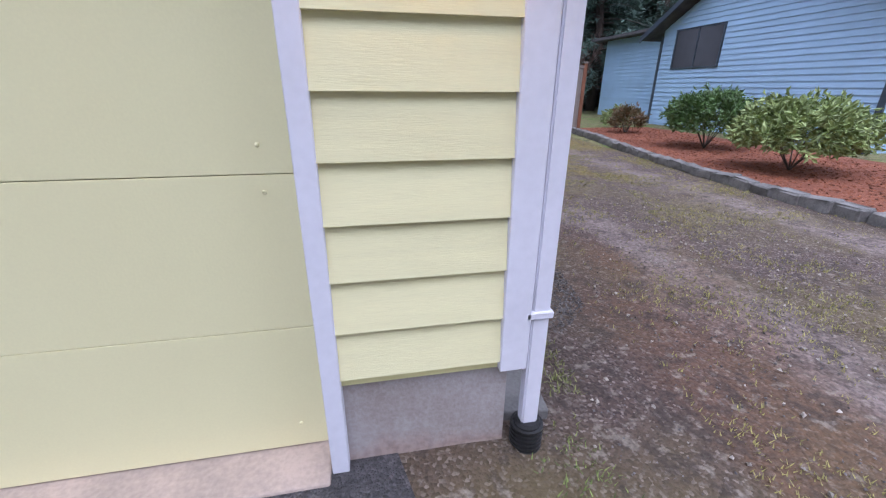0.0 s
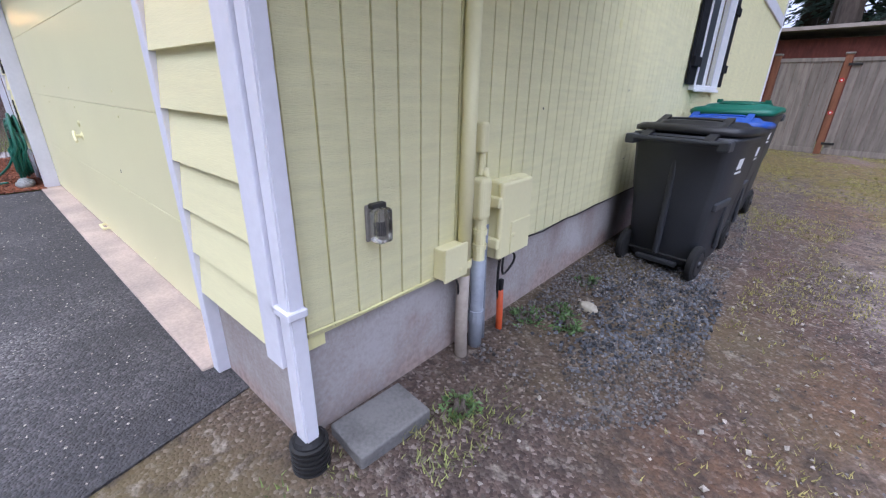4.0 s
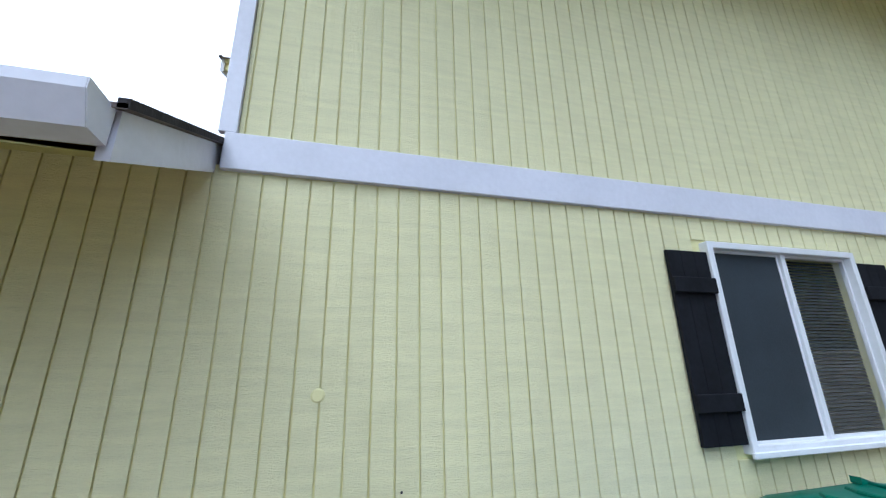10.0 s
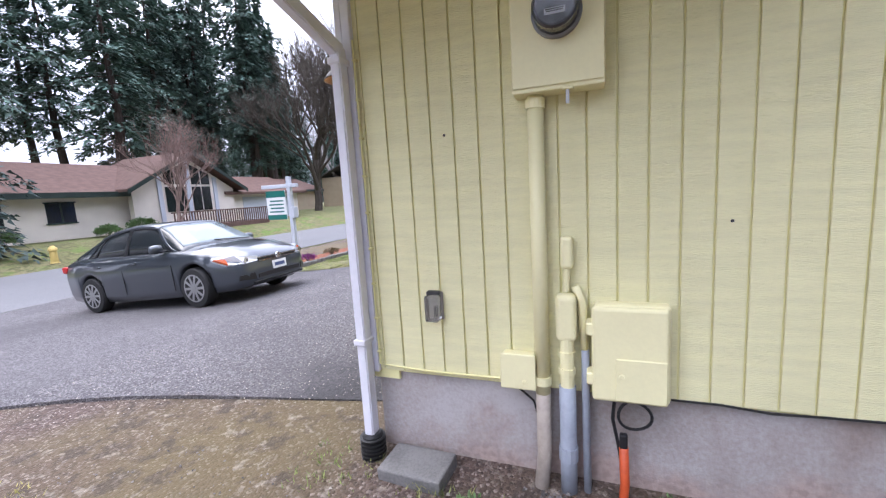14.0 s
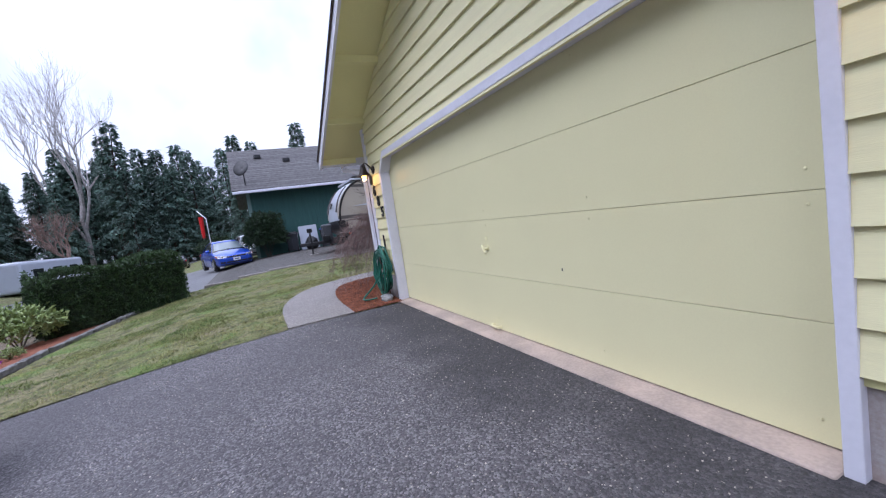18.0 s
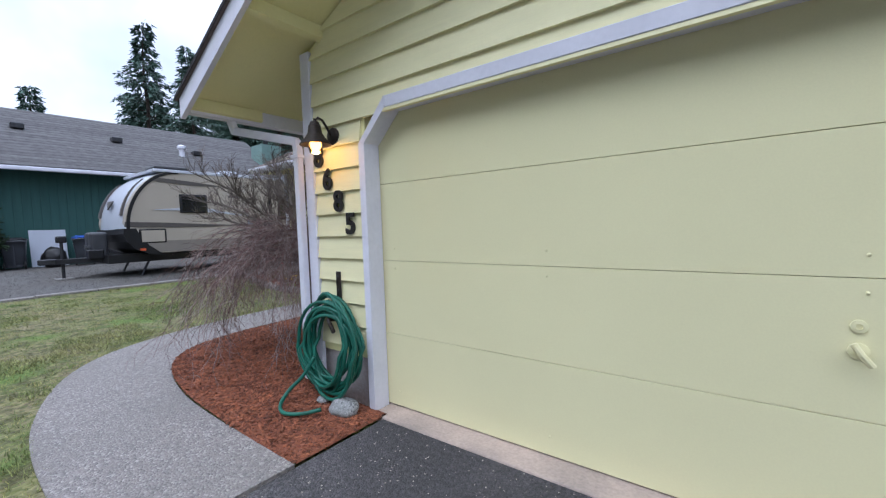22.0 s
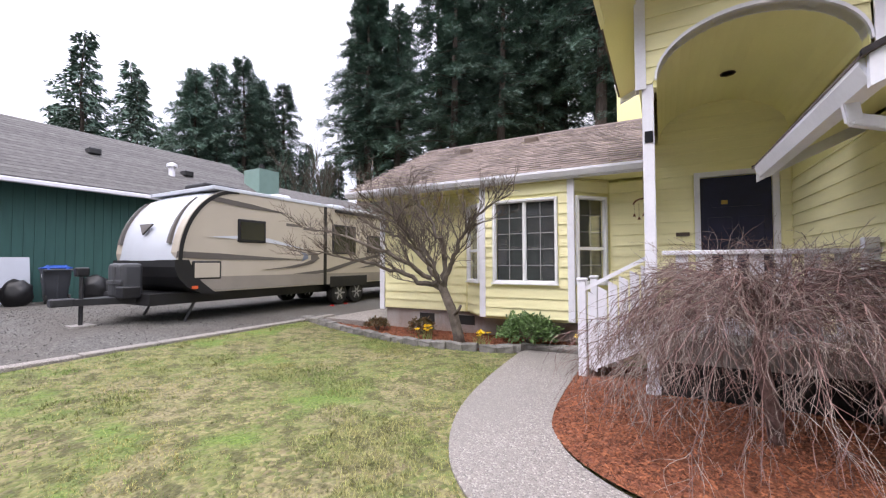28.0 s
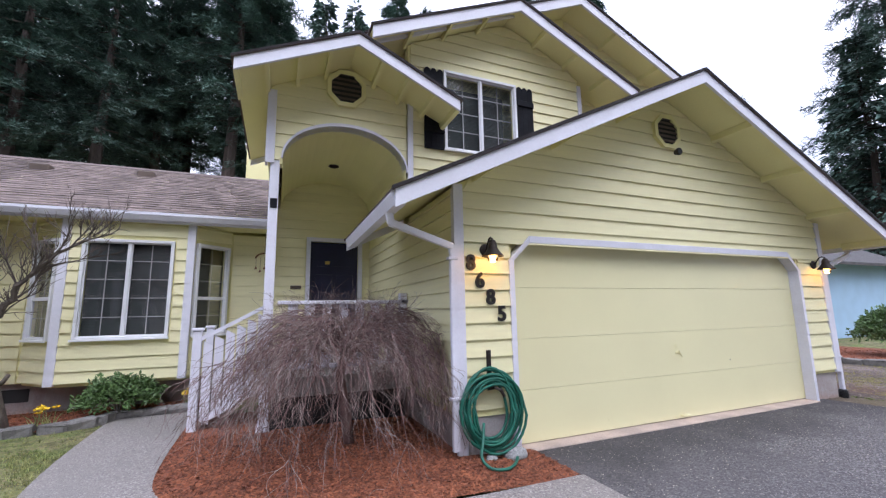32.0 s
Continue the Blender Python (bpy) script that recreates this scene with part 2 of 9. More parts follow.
def layer(m, color, color2, scale, low, high, stretch=(1, 1, 1), offset=(0, 0, 0), bands=(), wobble=0.5, amount=0.9):
    """Lays another tone over a ground material: noise patches, kept to soft bands across x where bands are given."""
    n, l = m.node_tree.nodes, m.node_tree.links
    b = n["Principled BSDF"]
    src = b.inputs["Base Color"].links[0].from_socket
    tc, mp = n["Texture Coordinate"], n.new("ShaderNodeMapping")
    mp.inputs["Scale"].default_value, mp.inputs["Location"].default_value = stretch, offset
    l.new(tc.outputs["Object"], mp.inputs["Vector"])
    big, fine, r, rc, mx = n.new("ShaderNodeTexNoise"), n.new("ShaderNodeTexNoise"), n.new("ShaderNodeValToRGB"), n.new("ShaderNodeValToRGB"), n.new("ShaderNodeMix")
    big.inputs["Scale"].default_value, big.inputs["Detail"].default_value, big.inputs["Roughness"].default_value = scale, 9, 0.62
    fine.inputs["Scale"].default_value, fine.inputs["Detail"].default_value = 38, 4
    l.new(mp.outputs["Vector"], big.inputs["Vector"])
    l.new(tc.outputs["Object"], fine.inputs["Vector"])
    last = big.outputs["Fac"]
    if bands:
        sep = n.new("ShaderNodeSeparateXYZ")
        l.new(tc.outputs["Object"], sep.inputs["Vector"])
        total = None
        for axis, at, half in bands:
            d, ab, mr = n.new("ShaderNodeMath"), n.new("ShaderNodeMath"), n.new("ShaderNodeMapRange")
            d.operation, ab.operation, d.inputs[1].default_value = "SUBTRACT", "ABSOLUTE", at
            mr.inputs["From Min"].default_value, mr.inputs["From Max"].default_value = half * 1.6, half * 0.2
            mr.inputs["To Min"].default_value, mr.inputs["To Max"].default_value = -wobble, wobble * 0.35
            l.new(sep.outputs["XYZ".index(axis)], d.inputs[0])
            l.new(d.outputs[0], ab.inputs[0])
            l.new(ab.outputs[0], mr.inputs["Value"])
            if total is None:
                total = mr.outputs["Result"]
            else:
                hi = n.new("ShaderNodeMath")
                hi.operation = "MAXIMUM"
                l.new(total, hi.inputs[0])
                l.new(mr.outputs["Result"], hi.inputs[1])
                total = hi.outputs[0]
        add = n.new("ShaderNodeMath")
        l.new(last, add.inputs[0])
        l.new(total, add.inputs[1])
        last = add.outputs[0]
    r.color_ramp.elements[0].position, r.color_ramp.elements[1].position = low, high
    r.color_ramp.elements[1].color = (amount, amount, amount, 1)
    l.new(last, r.inputs["Fac"])
    rc.color_ramp.elements[0].position, rc.color_ramp.elements[0].color = 0.4, (*color2, 1)
    rc.color_ramp.elements[1].position, rc.color_ramp.elements[1].color = 0.6, (*color, 1)
    l.new(fine.outputs["Fac"], rc.inputs["Fac"])
    mx.data_type = "RGBA"
    l.new(r.outputs["Color"], mx.inputs["Factor"])
    l.new(src, mx.inputs["A"])
    l.new(rc.outputs["Color"], mx.inputs["B"])
    l.new(mx.outputs["Result"], b.inputs["Base Color"])
    return m


layer(EARTH, (0.27, 0.215, 0.20), (0.12, 0.095, 0.085), 1.6, 0.42, 0.66, bands=(("X", 1.85, 0.5), ("X", 4.15, 0.5)), wobble=0.35, amount=0.75)
layer(EARTH, (0.175, 0.13, 0.034), (0.085, 0.066, 0.02), 0.55, 0.46, 0.60, (1.6, 0.8, 1), (3, 1, 0), (("Y", 9.0, 5.2),), 0.22, 0.85)
layer(EARTH, (0.165, 0.085, 0.047), (0.09, 0.048, 0.03), 0.8, 0.50, 0.68, (1.3, 0.5, 1), (9, 4, 0), (("X", 1.5, 1.0),), 0.22, 0.5)
layer(EARTH, (0.055, 0.042, 0.036), (0.035, 0.027, 0.024), 7.0, 0.52, 0.62, amount=0.6)
layer(EARTH, (0.33, 0.29, 0.24), (0.2, 0.17, 0.14), 13.0, 0.58, 0.66, amount=0.55)
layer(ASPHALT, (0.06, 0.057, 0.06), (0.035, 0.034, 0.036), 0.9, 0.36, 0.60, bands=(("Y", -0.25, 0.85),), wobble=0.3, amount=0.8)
layer(MOSS, (0.26, 0.225, 0.125), (0.13, 0.11, 0.06), 0.9, 0.50, 0.62, amount=0.85)
layer(MOSS, (0.085, 0.085, 0.03), (0.05, 0.05, 0.02), 4.5, 0.49, 0.57, amount=0.8)
layer(MOSS, (0.13, 0.20, 0.035), (0.075, 0.13, 0.025), 1.1, 0.52, 0.63, offset=(7, 3, 0), amount=0.85)
layer(CONCRETE, (0.27, 0.195, 0.165), (0.20, 0.14, 0.12), 1.6, 0.52, 0.66, (1.6, 1.6, 0.35), amount=0.5)
layer(CONCRETE, (0.40, 0.30, 0.26), (0.29, 0.21, 0.185), 1.4, 0.46, 0.60, bands=(("Z", -0.05, 0.28),), wobble=0.3, amount=0.8)
SHINGLE = mat("brown_shingle", (0.15, 0.118, 0.108), 0.95, 0.2, 6, 90, 0.5, piece=0.2)
SHINGLE_G = mat("grey_shingle", (0.115, 0.11, 0.112), 0.95, 0.2, 5, 90, 0.5, piece=0.15)
BLACK = mat("black_shutter_paint", (0.012, 0.013, 0.017), 0.75, 0.2, 6, 40, 0.1, spec=0.15)
EDGE_DARK = mat("shingle_cut_edge", (0.035, 0.03, 0.032), 0.95, 0.3, 8, 60, 0.4)
NAVY = mat("navy_door_paint", (0.012, 0.014, 0.045), 0.4, 0.2, 4, 60, 0.05)
PANE = glass("window_glass")
GRAVEL_DARK = speckle("dark_gravel", [(0.07, 0.066, 0.062), (0.11, 0.105, 0.1), (0.05, 0.048, 0.046), (0.17, 0.16, 0.15)], 40, 0.95, 0.9, (0.08, 0.07, 0.062), 0.8)
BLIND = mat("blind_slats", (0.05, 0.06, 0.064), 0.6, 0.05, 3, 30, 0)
# near-black stand-in for shade: unlit rooms and the space under the deck
DARK = mat("unlit_dark", (0.03, 0.03, 0.032), 0.9, 0.2)
FENCE = mat("weathered_cedar", (0.27, 0.235, 0.21), 0.9, 0.2, 2.5, 24, 0.4, stretch=(6, 6, 0.6), piece=0.18)
POST = mat("red_cedar_post", (0.24, 0.10, 0.055), 0.85, 0.2, 3, 30, 0.3, stretch=(5, 5, 0.7))
STONE = mat("wall_stone", (0.22, 0.21, 0.2), 0.92, 0.25, 7, 50, 0.6, piece=0.2)

# ---- building tools ----
def thing(name, label="", category="", group="", kind="", at=None):
    ob = new(name)
    if at is not None:
        ob.matrix_world = at
    return tagged(ob, label, category, group, kind)


def finish(name, bm, material, smooth=False):
    me = bpy.data.meshes.new(name)
    bmesh.ops.recalc_face_normals(bm, faces=bm.faces)
    if smooth:
        for f in bm.faces:
            f.smooth = True
    bm.to_mesh(me)
    bm.free()
    for m in material if isinstance(material, (list, tuple)) else [material]:
        me.materials.append(m)
    return me


def part(name, bm, material, parent=None, label="", smooth=False):
    me = bm if isinstance(bm, bpy.types.Mesh) else finish(name, bm, material, smooth)
    ob = new(name, me)
    if parent is not None:
        ob.parent = parent
    return tagged(ob, label)


def solid(name, bm, material, label, category="", kind="structure", smooth=False, group=""):
    return tagged(new(name, finish(name, bm, material, smooth)), label, category, group, kind)


def box(bm, x0, x1, y0, y1, z0, z1, bevel=0.0, seg=1):
    vs = [bm.verts.new(p) for p in ((x0, y0, z0), (x1, y0, z0), (x1, y1, z0), (x0, y1, z0), (x0, y0, z1), (x1, y0, z1), (x1, y1, z1), (x0, y1, z1))]
    fs = [bm.faces.new([vs[i] for i in q]) for q in ((3, 2, 1, 0), (4, 5, 6, 7), (0, 1, 5, 4), (1, 2, 6, 5), (2, 3, 7, 6), (3, 0, 4, 7))]
    if bevel:
        es = list({e for f in fs for e in f.edges})
        bmesh.ops.bevel(bm, geom=es, offset=bevel, segments=seg, affect="EDGES", profile=0.5, clamp_overlap=True)
    return bm


def boxes(*dims, bevel=0.0, seg=1):
    bm = bmesh.new()
    for d in dims:
        box(bm, *d, bevel=bevel, seg=seg)
    return bm


def prism(bm, pts, way):
    """A flat outline of 3D points pushed along the vector way."""
    way = Vector(way)
    a = [bm.verts.new(p) for p in pts]
    b = [bm.verts.new(Vector(p) + way) for p in pts]
    bm.faces.new(a)
    bm.faces.new(b[::-1])
    for i in range(len(a)):
        j = (i + 1) % len(a)
        bm.faces.new((a[j], a[i], b[i], b[j]))
    return bm


def tube(bm, pts, r, sides=10, r_end=None, closed=False):
    """A round tube along points; r_end tapers it."""
    pts = [Vector(p) for p in pts]
    rings, prev = [], None
    count = len(pts)
    for i, p in enumerate(pts):
        d = (pts[(i + 1) % count] - pts[i - 1]) if closed else (pts[min(i + 1, count - 1)] - pts[max(i - 1, 0)])
        d = d.normalized() if d.length > 1e-9 else Vector((0, 0, 1))
        side = prev - d * prev.dot(d) if prev is not None else d.orthogonal()
        side = side.normalized() if side.length > 1e-6 else d.orthogonal().normalized()
        prev = side
        up = d.cross(side)
        rr = r + ((r_end if r_end is not None else r) - r) * i / max(count - 1, 1)
        rings.append([bm.verts.new(p + (side * math.cos(a) + up * math.sin(a)) * rr) for a in (math.tau * k / sides for k in range(sides))])
    for i in range(count if closed else count - 1):
        a, b = rings[i], rings[(i + 1) % count]
        for k in range(sides):
            bm.faces.new((a[k], a[(k + 1) % sides], b[(k + 1) % sides], b[k]))
    if not closed:
        bm.faces.new(rings[0][::-1])
        bm.faces.new(rings[-1])
    return bm


def lathe(bm, profile, base=(0, 0, 0), sides=20, axis="z"):
    """Turns (radius, height) pairs round an axis."""
    base = Vector(base)
    def place(r, h, a):
        c, s = r * math.cos(a), r * math.sin(a)
        return base + Vector({"z": (c, s, h), "x": (h, c, s), "y": (c, h, s)}[axis])
    rings = [[bm.verts.new(place(max(r, 1e-4), h, math.tau * k / sides)) for k in range(sides)] for r, h in profile]
    for a, b in zip(rings, rings[1:]):
        for k in range(sides):
            bm.faces.new((a[k], a[(k + 1) % sides], b[(k + 1) % sides], b[k]))
    bm.faces.new(rings[0][::-1])
    bm.faces.new(rings[-1])
    return bm


def smooth_step(t):
    t = min(max(t, 0.0), 1.0)
    return t * t * (3 - 2 * t)


DROP = ((2.0, 0.0), (-1.5, 0.0), (-2.7, -0.06), (-3.7, -0.15), (-4.7, -0.25), (-7.2, -0.46), (-10.5, -0.72), (-14.0, -0.8), (-18.5, -0.78), (-23.0, -0.05), (-34.0, 0.1), (-2000, 0.1))


def gz(x, y):
    """Height of the ground: level at the house, falling to the street."""
    z = -0.8
    for (y0, z0), (y1, z1) in zip(DROP, DROP[1:]):
        if y1 <= y <= y0:
            z = z0 + (z1 - z0) * (y0 - y) / (y0 - y1)
            break
    if y > -1.5:
        z = 0.0
    side = -0.06 * smooth_step(x / 0.6) if x > 0 else 0.0
    west = 0.25 * smooth_step((-13.0 - x) / 4.5) * smooth_step((y + 5) / 5)
    north = 0.07 * smooth_step((y - 7) / 4) if x > 0 else 0.0
    return z + side + west + north


def patch(name, outline, material, lift, label, category="", step=0.6, kind="structure", mound=None, edge_drop=0.0):
    """A sheet on the ground with the given outline, cut fine enough to follow the ground."""
    bm = bmesh.new()
    bm.faces.new([bm.verts.new((x, y, 0)) for x, y in outline])
    xs, ys = [p[0] for p in outline], [p[1] for p in outline]
    for lo, hi, no in ((min(xs), max(xs), (1, 0, 0)), (min(ys), max(ys), (0, 1, 0))):
        k = lo + step
        while k < hi:
            bmesh.ops.bisect_plane(bm, geom=bm.verts[:] + bm.edges[:] + bm.faces[:], plane_co=Vector(no) * k, plane_no=no)
            k += step
    for v in bm.verts:
        v.co.z = gz(v.co.x, v.co.y) + lift + (mound(v.co.x, v.co.y) if mound else 0)
    if edge_drop:
        edges = [e for e in bm.edges if e.is_boundary]
        made = bmesh.ops.extrude_edge_only(bm, edges=edges)
        for v in made["geom"]:
            if isinstance(v, bmesh.types.BMVert):
                v.co.z -= edge_drop
    return solid(name, bm, material, label, category, kind)


def curve(points, n=8):
    """A smooth line through 2D points."""
    out = []
    P = [Vector(p) for p in points]
    for i in range(len(P) - 1):
        a, b, c, d = P[max(i - 1, 0)], P[i], P[i + 1], P[min(i + 2, len(P) - 1)]
        for k in range(n):
            t = k / n
            out.append(tuple(0.5 * ((2 * b) + (c - a) * t + (2 * a - 5 * b + 4 * c - d) * t * t + (3 * b - a - 3 * c + d) * t ** 3)))
    out.append(tuple(P[-1]))
    return out


def lap_courses(parent, u0, u1, z0, z1, place, out, holes=(), gable=None, step=0.174, material=None, proud=0.028, start=None):
    """Lap boards, one object each. place(u, z) -> point on the wall, out: the outward way. gable(z) -> (u0, u1) at that height."""
    out = Vector(out)
    z = start if start is not None else z0
    while z < z1 - 0.01:
        a, b = max(z, z0), min(z + step, z1)
        z += step
        if b - a < 0.02:
            continue
        mid = (a + b) / 2
        spans = [(u0, u1)]
        for hu0, hu1, hz0, hz1 in holes:
            if hz0 < mid < hz1:
                nxt = []
                for s0, s1 in spans:
                    if hu1 <= s0 or hu0 >= s1:
                        nxt.append((s0, s1))
                    else:
                        if hu0 > s0:
                            nxt.append((s0, hu0))
                        if hu1 < s1:
                            nxt.append((hu1, s1))
                spans = nxt
        for s0, s1 in spans:
            c0, c1, d0, d1 = s0, s1, s0, s1
            if gable:
                g0, g1 = gable(a)
                h0, h1 = gable(b)
                c0, c1, d0, d1 = max(s0, g0), min(s1, g1), max(s0, h0), min(s1, h1)
            if c1 - c0 < 0.03:
                continue
            if d1 - d0 < 0.01:
                d0 = d1 = (d0 + d1) / 2
                d1 += 0.01
            bm = bmesh.new()
            q = [Vector(place(c0, a)), Vector(place(c1, a)), Vector(place(d1, b)), Vector(place(d0, b))]
            low, top = out * proud, out * 0.006
            front = [bm.verts.new(q[0] + low), bm.verts.new(q[1] + low), bm.verts.new(q[2] + top), bm.verts.new(q[3] + top)]
            back = [bm.verts.new(p) for p in q]
            for f in ((0, 1, 2, 3),):
                bm.faces.new([front[i] for i in f])
            for i in range(4):
                j = (i + 1) % 4
                bm.faces.new((front[j], front[i], back[i], back[j]))
            part("lap_board", bm, material or YELLOW_H, parent)

# ---- ground ----
def ground_sheet():
    xs = [-900, -300, -120, -70] + [-50 + i for i in range(86)] + [60, 120, 300, 900]
    ys = [-900, -300, -120, -60] + [-45 + i for i in range(86)] + [60, 120, 300, 900]
    bm = bmesh.new()
    g = [[bm.verts.new((x, y, gz(x, y) - 0.03)) for y in ys] for x in xs]
    for i in range(len(xs) - 1):
        for j in range(len(ys) - 1):
            bm.faces.new((g[i][j], g[i + 1][j], g[i + 1][j + 1], g[i][j + 1]))
    return solid("ground", bm, MOSS, "patchy moss and grass ground round the houses", "ground", smooth=True)


ground_sheet()
patch("side_yard", [(-1.0, -0.6), (-1.2, -2.4), (-0.6, -4.8), (5.4, -5), (5.4, 12.6), (-0.1, 12.6), (-0.1, 0.08), (-1.0, 0.08)], EARTH, -0.006,
      "bare brown earth with moss and scattered gravel", "ground", step=0.8)
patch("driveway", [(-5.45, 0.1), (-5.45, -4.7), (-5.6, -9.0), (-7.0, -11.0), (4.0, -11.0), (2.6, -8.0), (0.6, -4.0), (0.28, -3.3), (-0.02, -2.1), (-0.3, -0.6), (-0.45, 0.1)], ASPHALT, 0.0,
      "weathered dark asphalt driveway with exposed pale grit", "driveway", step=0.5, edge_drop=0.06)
patch("street", [(-120, -9.6), (-22, -10.6), (-7, -11.0), (4, -11.0), (60, -12.0), (60, -19), (-120, -18)], STREET, 0.002, "worn grey asphalt street", "road", step=6)
WALK_OUT = curve([(-5.45, -1.6), (-6.8, -1.58), (-7.6, -1.45), (-8.4, -1.17), (-8.95, -0.78), (-9.3, -0.25), (-9.55, 0.5), (-9.7, 1.6), (-9.78, 3.2)], 6)
WALK_IN = curve([(-8.78, 3.25), (-8.78, 2.0), (-8.72, 0.7), (-8.55, 0.15), (-8.25, -0.25), (-7.8, -0.52), (-7.1, -0.68), (-6.4, -0.73), (-5.45, -0.74)], 6)
patch("front_walk", WALK_OUT + WALK_IN, AGGREGATE, 0.022, "curved exposed aggregate concrete walkway", "walkway", step=0.5, edge_drop=0.08)
patch("planting_bed", WALK_IN[:-1] + [(-5.46, -0.72), (-5.46, -0.02), (-6.2, -0.02), (-6.2, 2.9), (-8.76, 2.9)], MULCH, 0.012, "planting bed covered in red bark mulch", "mulch bed", step=0.3,
      mound=lambda x, y: 0.08 * max(0, 1 - ((x + 7.2) / 1.5) ** 2) * max(0, 1 - ((y - 0.5) / 1.6) ** 2))

# ---- the yellow house ----
# garage front: y = 0, x from -6.2 to 0; upper storey from y = 1.6; side wall: x = 0
def wall_boxes(name, label, *dims, material=None):
    return solid(name, boxes(*dims), material or YELLOW, label, "wall")


DOOR_L, DOOR_R, DOOR_T = -5.57, -0.67, 2.05
wall_front = wall_boxes("wall_front", "garage front wall clad in yellow lap boards",
                        (-6.2, DOOR_L - 0.02, 0.0, 0.14, 0.36, 2.36), (DOOR_R + 0.02, 0.0, 0.0, 0.14, 0.36, 2.36), (DOOR_L - 0.02, DOOR_R + 0.02, 0.0, 0.14, DOOR_T + 0.02, 2.36))
bm = prism(bmesh.new(), [(-6.2, 0, 2.36), (0, 0, 2.36), (0, 0, 2.62), (-3.1, 0, 4.12), (-6.2, 0, 2.62)], (0, 0.14, 0))
part("gable", bm, YELLOW, wall_front)
GR = 0.483
def garage_gable(z):
    h = (4.14 - z) / GR
    return (-3.1 - h, -3.1 + h)
front_place = lambda u, z: (u, 0, z)
lap_courses(wall_front, -6.14, -5.62, 0.40, 2.035, front_place, (0, -1, 0), step=0.162, start=0.425)
lap_courses(wall_front, -0.62, -0.06, 0.40, 2.035, front_place, (0, -1, 0), step=0.1755, start=0.402)
lap_courses(wall_front, -6.14, -0.06, 2.035, 4.12, front_place, (0, -1, 0), holes=((-5.62, -0.62, -1, 2.12),), gable=garage_gable, step=0.172, start=2.035)
wall_garage_left = wall_boxes("wall_garage_left", "garage side wall clad in yellow lap boards beside the porch", (-6.2, -6.06, 0.14, 1.6, 0.36, 2.62), (-6.2, -6.06, 1.6, 4.15, 0.36, 4.3))
lap_courses(wall_garage_left, 0.06, 4.13, 0.40, 2.56, lambda u, z: (-6.2, u, z), (-1, 0, 0), step=0.1637, start=0.402)
foundation = wall_boxes("foundation", "grey concrete foundation with pour marks and stains", (-0.625, -0.02, 0.02, 0.2, -0.3, 0.42), (-0.2, -0.02, 0.2, 11.8, -0.3, 0.42),
                        (-6.18, -5.615, 0.02, 0.2, -0.3, 0.38), (-6.18, -6.0, 0.2, 4.15, -0.3, 0.38), material=CONCRETE)
wall_side = wall_boxes("wall_side", "tall side wall clad in grooved vertical yellow panels",
                       (-0.14, -0.002, 0.14, 4.61, 0.40, 2.6), (-0.14, -0.002, 4.61, 5.81, 0.40, 1.25), (-0.14, -0.002, 4.61, 5.81, 2.37, 2.6), (-0.14, -0.002, 5.81, 11.8, 0.40, 2.6),
                       (-0.14, -0.002, 1.9, 8.44, 2.6, 5.32), (-0.14, -0.002, 8.44, 9.84, 2.6, 3.73), (-0.14, -0.002, 8.44, 9.84, 4.82, 5.32), (-0.14, -0.002, 9.84, 11.8, 2.6, 5.32))
def side_strips(y0, y1, z0, z1, holes):
    first = 0.071 + 0.106 * math.ceil((y0 + 0.02 - 0.071) / 0.106)
    lines = [y0] + [first + 0.106 * k for k in range(int((y1 - first) / 0.106) + 1)] + [y1]
    for y, stop in zip(lines, lines[1:]):
        a, b = y + 0.004, stop - 0.004
        if b - a < 0.012:
            continue
        spans = [(z0, z1)]
        for h0, h1, hz0, hz1 in holes:
            if h0 < (a + b) / 2 < h1:
                spans = [(z0, hz0), (hz1, z1)]
        for s0, s1 in spans:
            if s1 - s0 > 0.03:
                part("siding_strip", boxes((-0.002, 0.010, a, b, s0, s1), bevel=0.0015), YELLOW_V, wall_side)
side_strips(0.042, 11.78, 0.41, 2.567, ((4.56, 5.86, 1.20, 2.42),))
side_strips(1.95, 11.78, 2.757, 5.30, ((8.40, 9.88, 3.69, 4.86),))
belt = solid("belt_board", boxes((-0.002, 0.035, 1.9, 11.8, 2.567, 2.757), bevel=0.004), WHITE, "wide white painted belt board along the side wall", "trim")
wall_upper = wall_boxes("wall_upper", "upper front wall clad in yellow lap boards", (-6.2, -5.60, 1.6, 1.74, 2.3, 5.0), (-5.60, -4.45, 1.6, 1.74, 2.3, 3.72), (-5.60, -4.45, 1.6, 1.74, 4.88, 5.0), (-4.45, -3.1, 1.6, 1.74, 2.3, 5.0), (-3.1, -0.14, 1.9, 2.04, 2.2, 4.95), (-3.14, -3.0, 1.74, 1.9, 2.3, 5.0))
part("gable", prism(bmesh.new(), [(-6.2, 1.6, 5.0), (-3.1, 1.6, 5.0), (-3.1, 1.6, 5.32), (-4.53, 1.6, 5.98), (-6.2, 1.6, 5.22)], (0, 0.14, 0)), YELLOW, wall_upper)
lap_courses(wall_upper, -6.16, -3.14, 2.3, 5.96, lambda u, z: (u, 1.6, z), (0, -1, 0), holes=((-5.67, -4.39, 3.66, 4.94),), gable=lambda z: (-4.53 - (6.0 - z) / 0.455, -4.53 + (6.0 - z) / 0.455), start=2.3)
part("gable_main", prism(bmesh.new(), [(-6.2, 1.9, 4.95), (0, 1.9, 4.95), (0, 1.9, 5.36), (-3.1, 1.9, 6.74), (-6.2, 1.9, 5.36)], (0, 0.14, 0)), YELLOW, wall_upper)
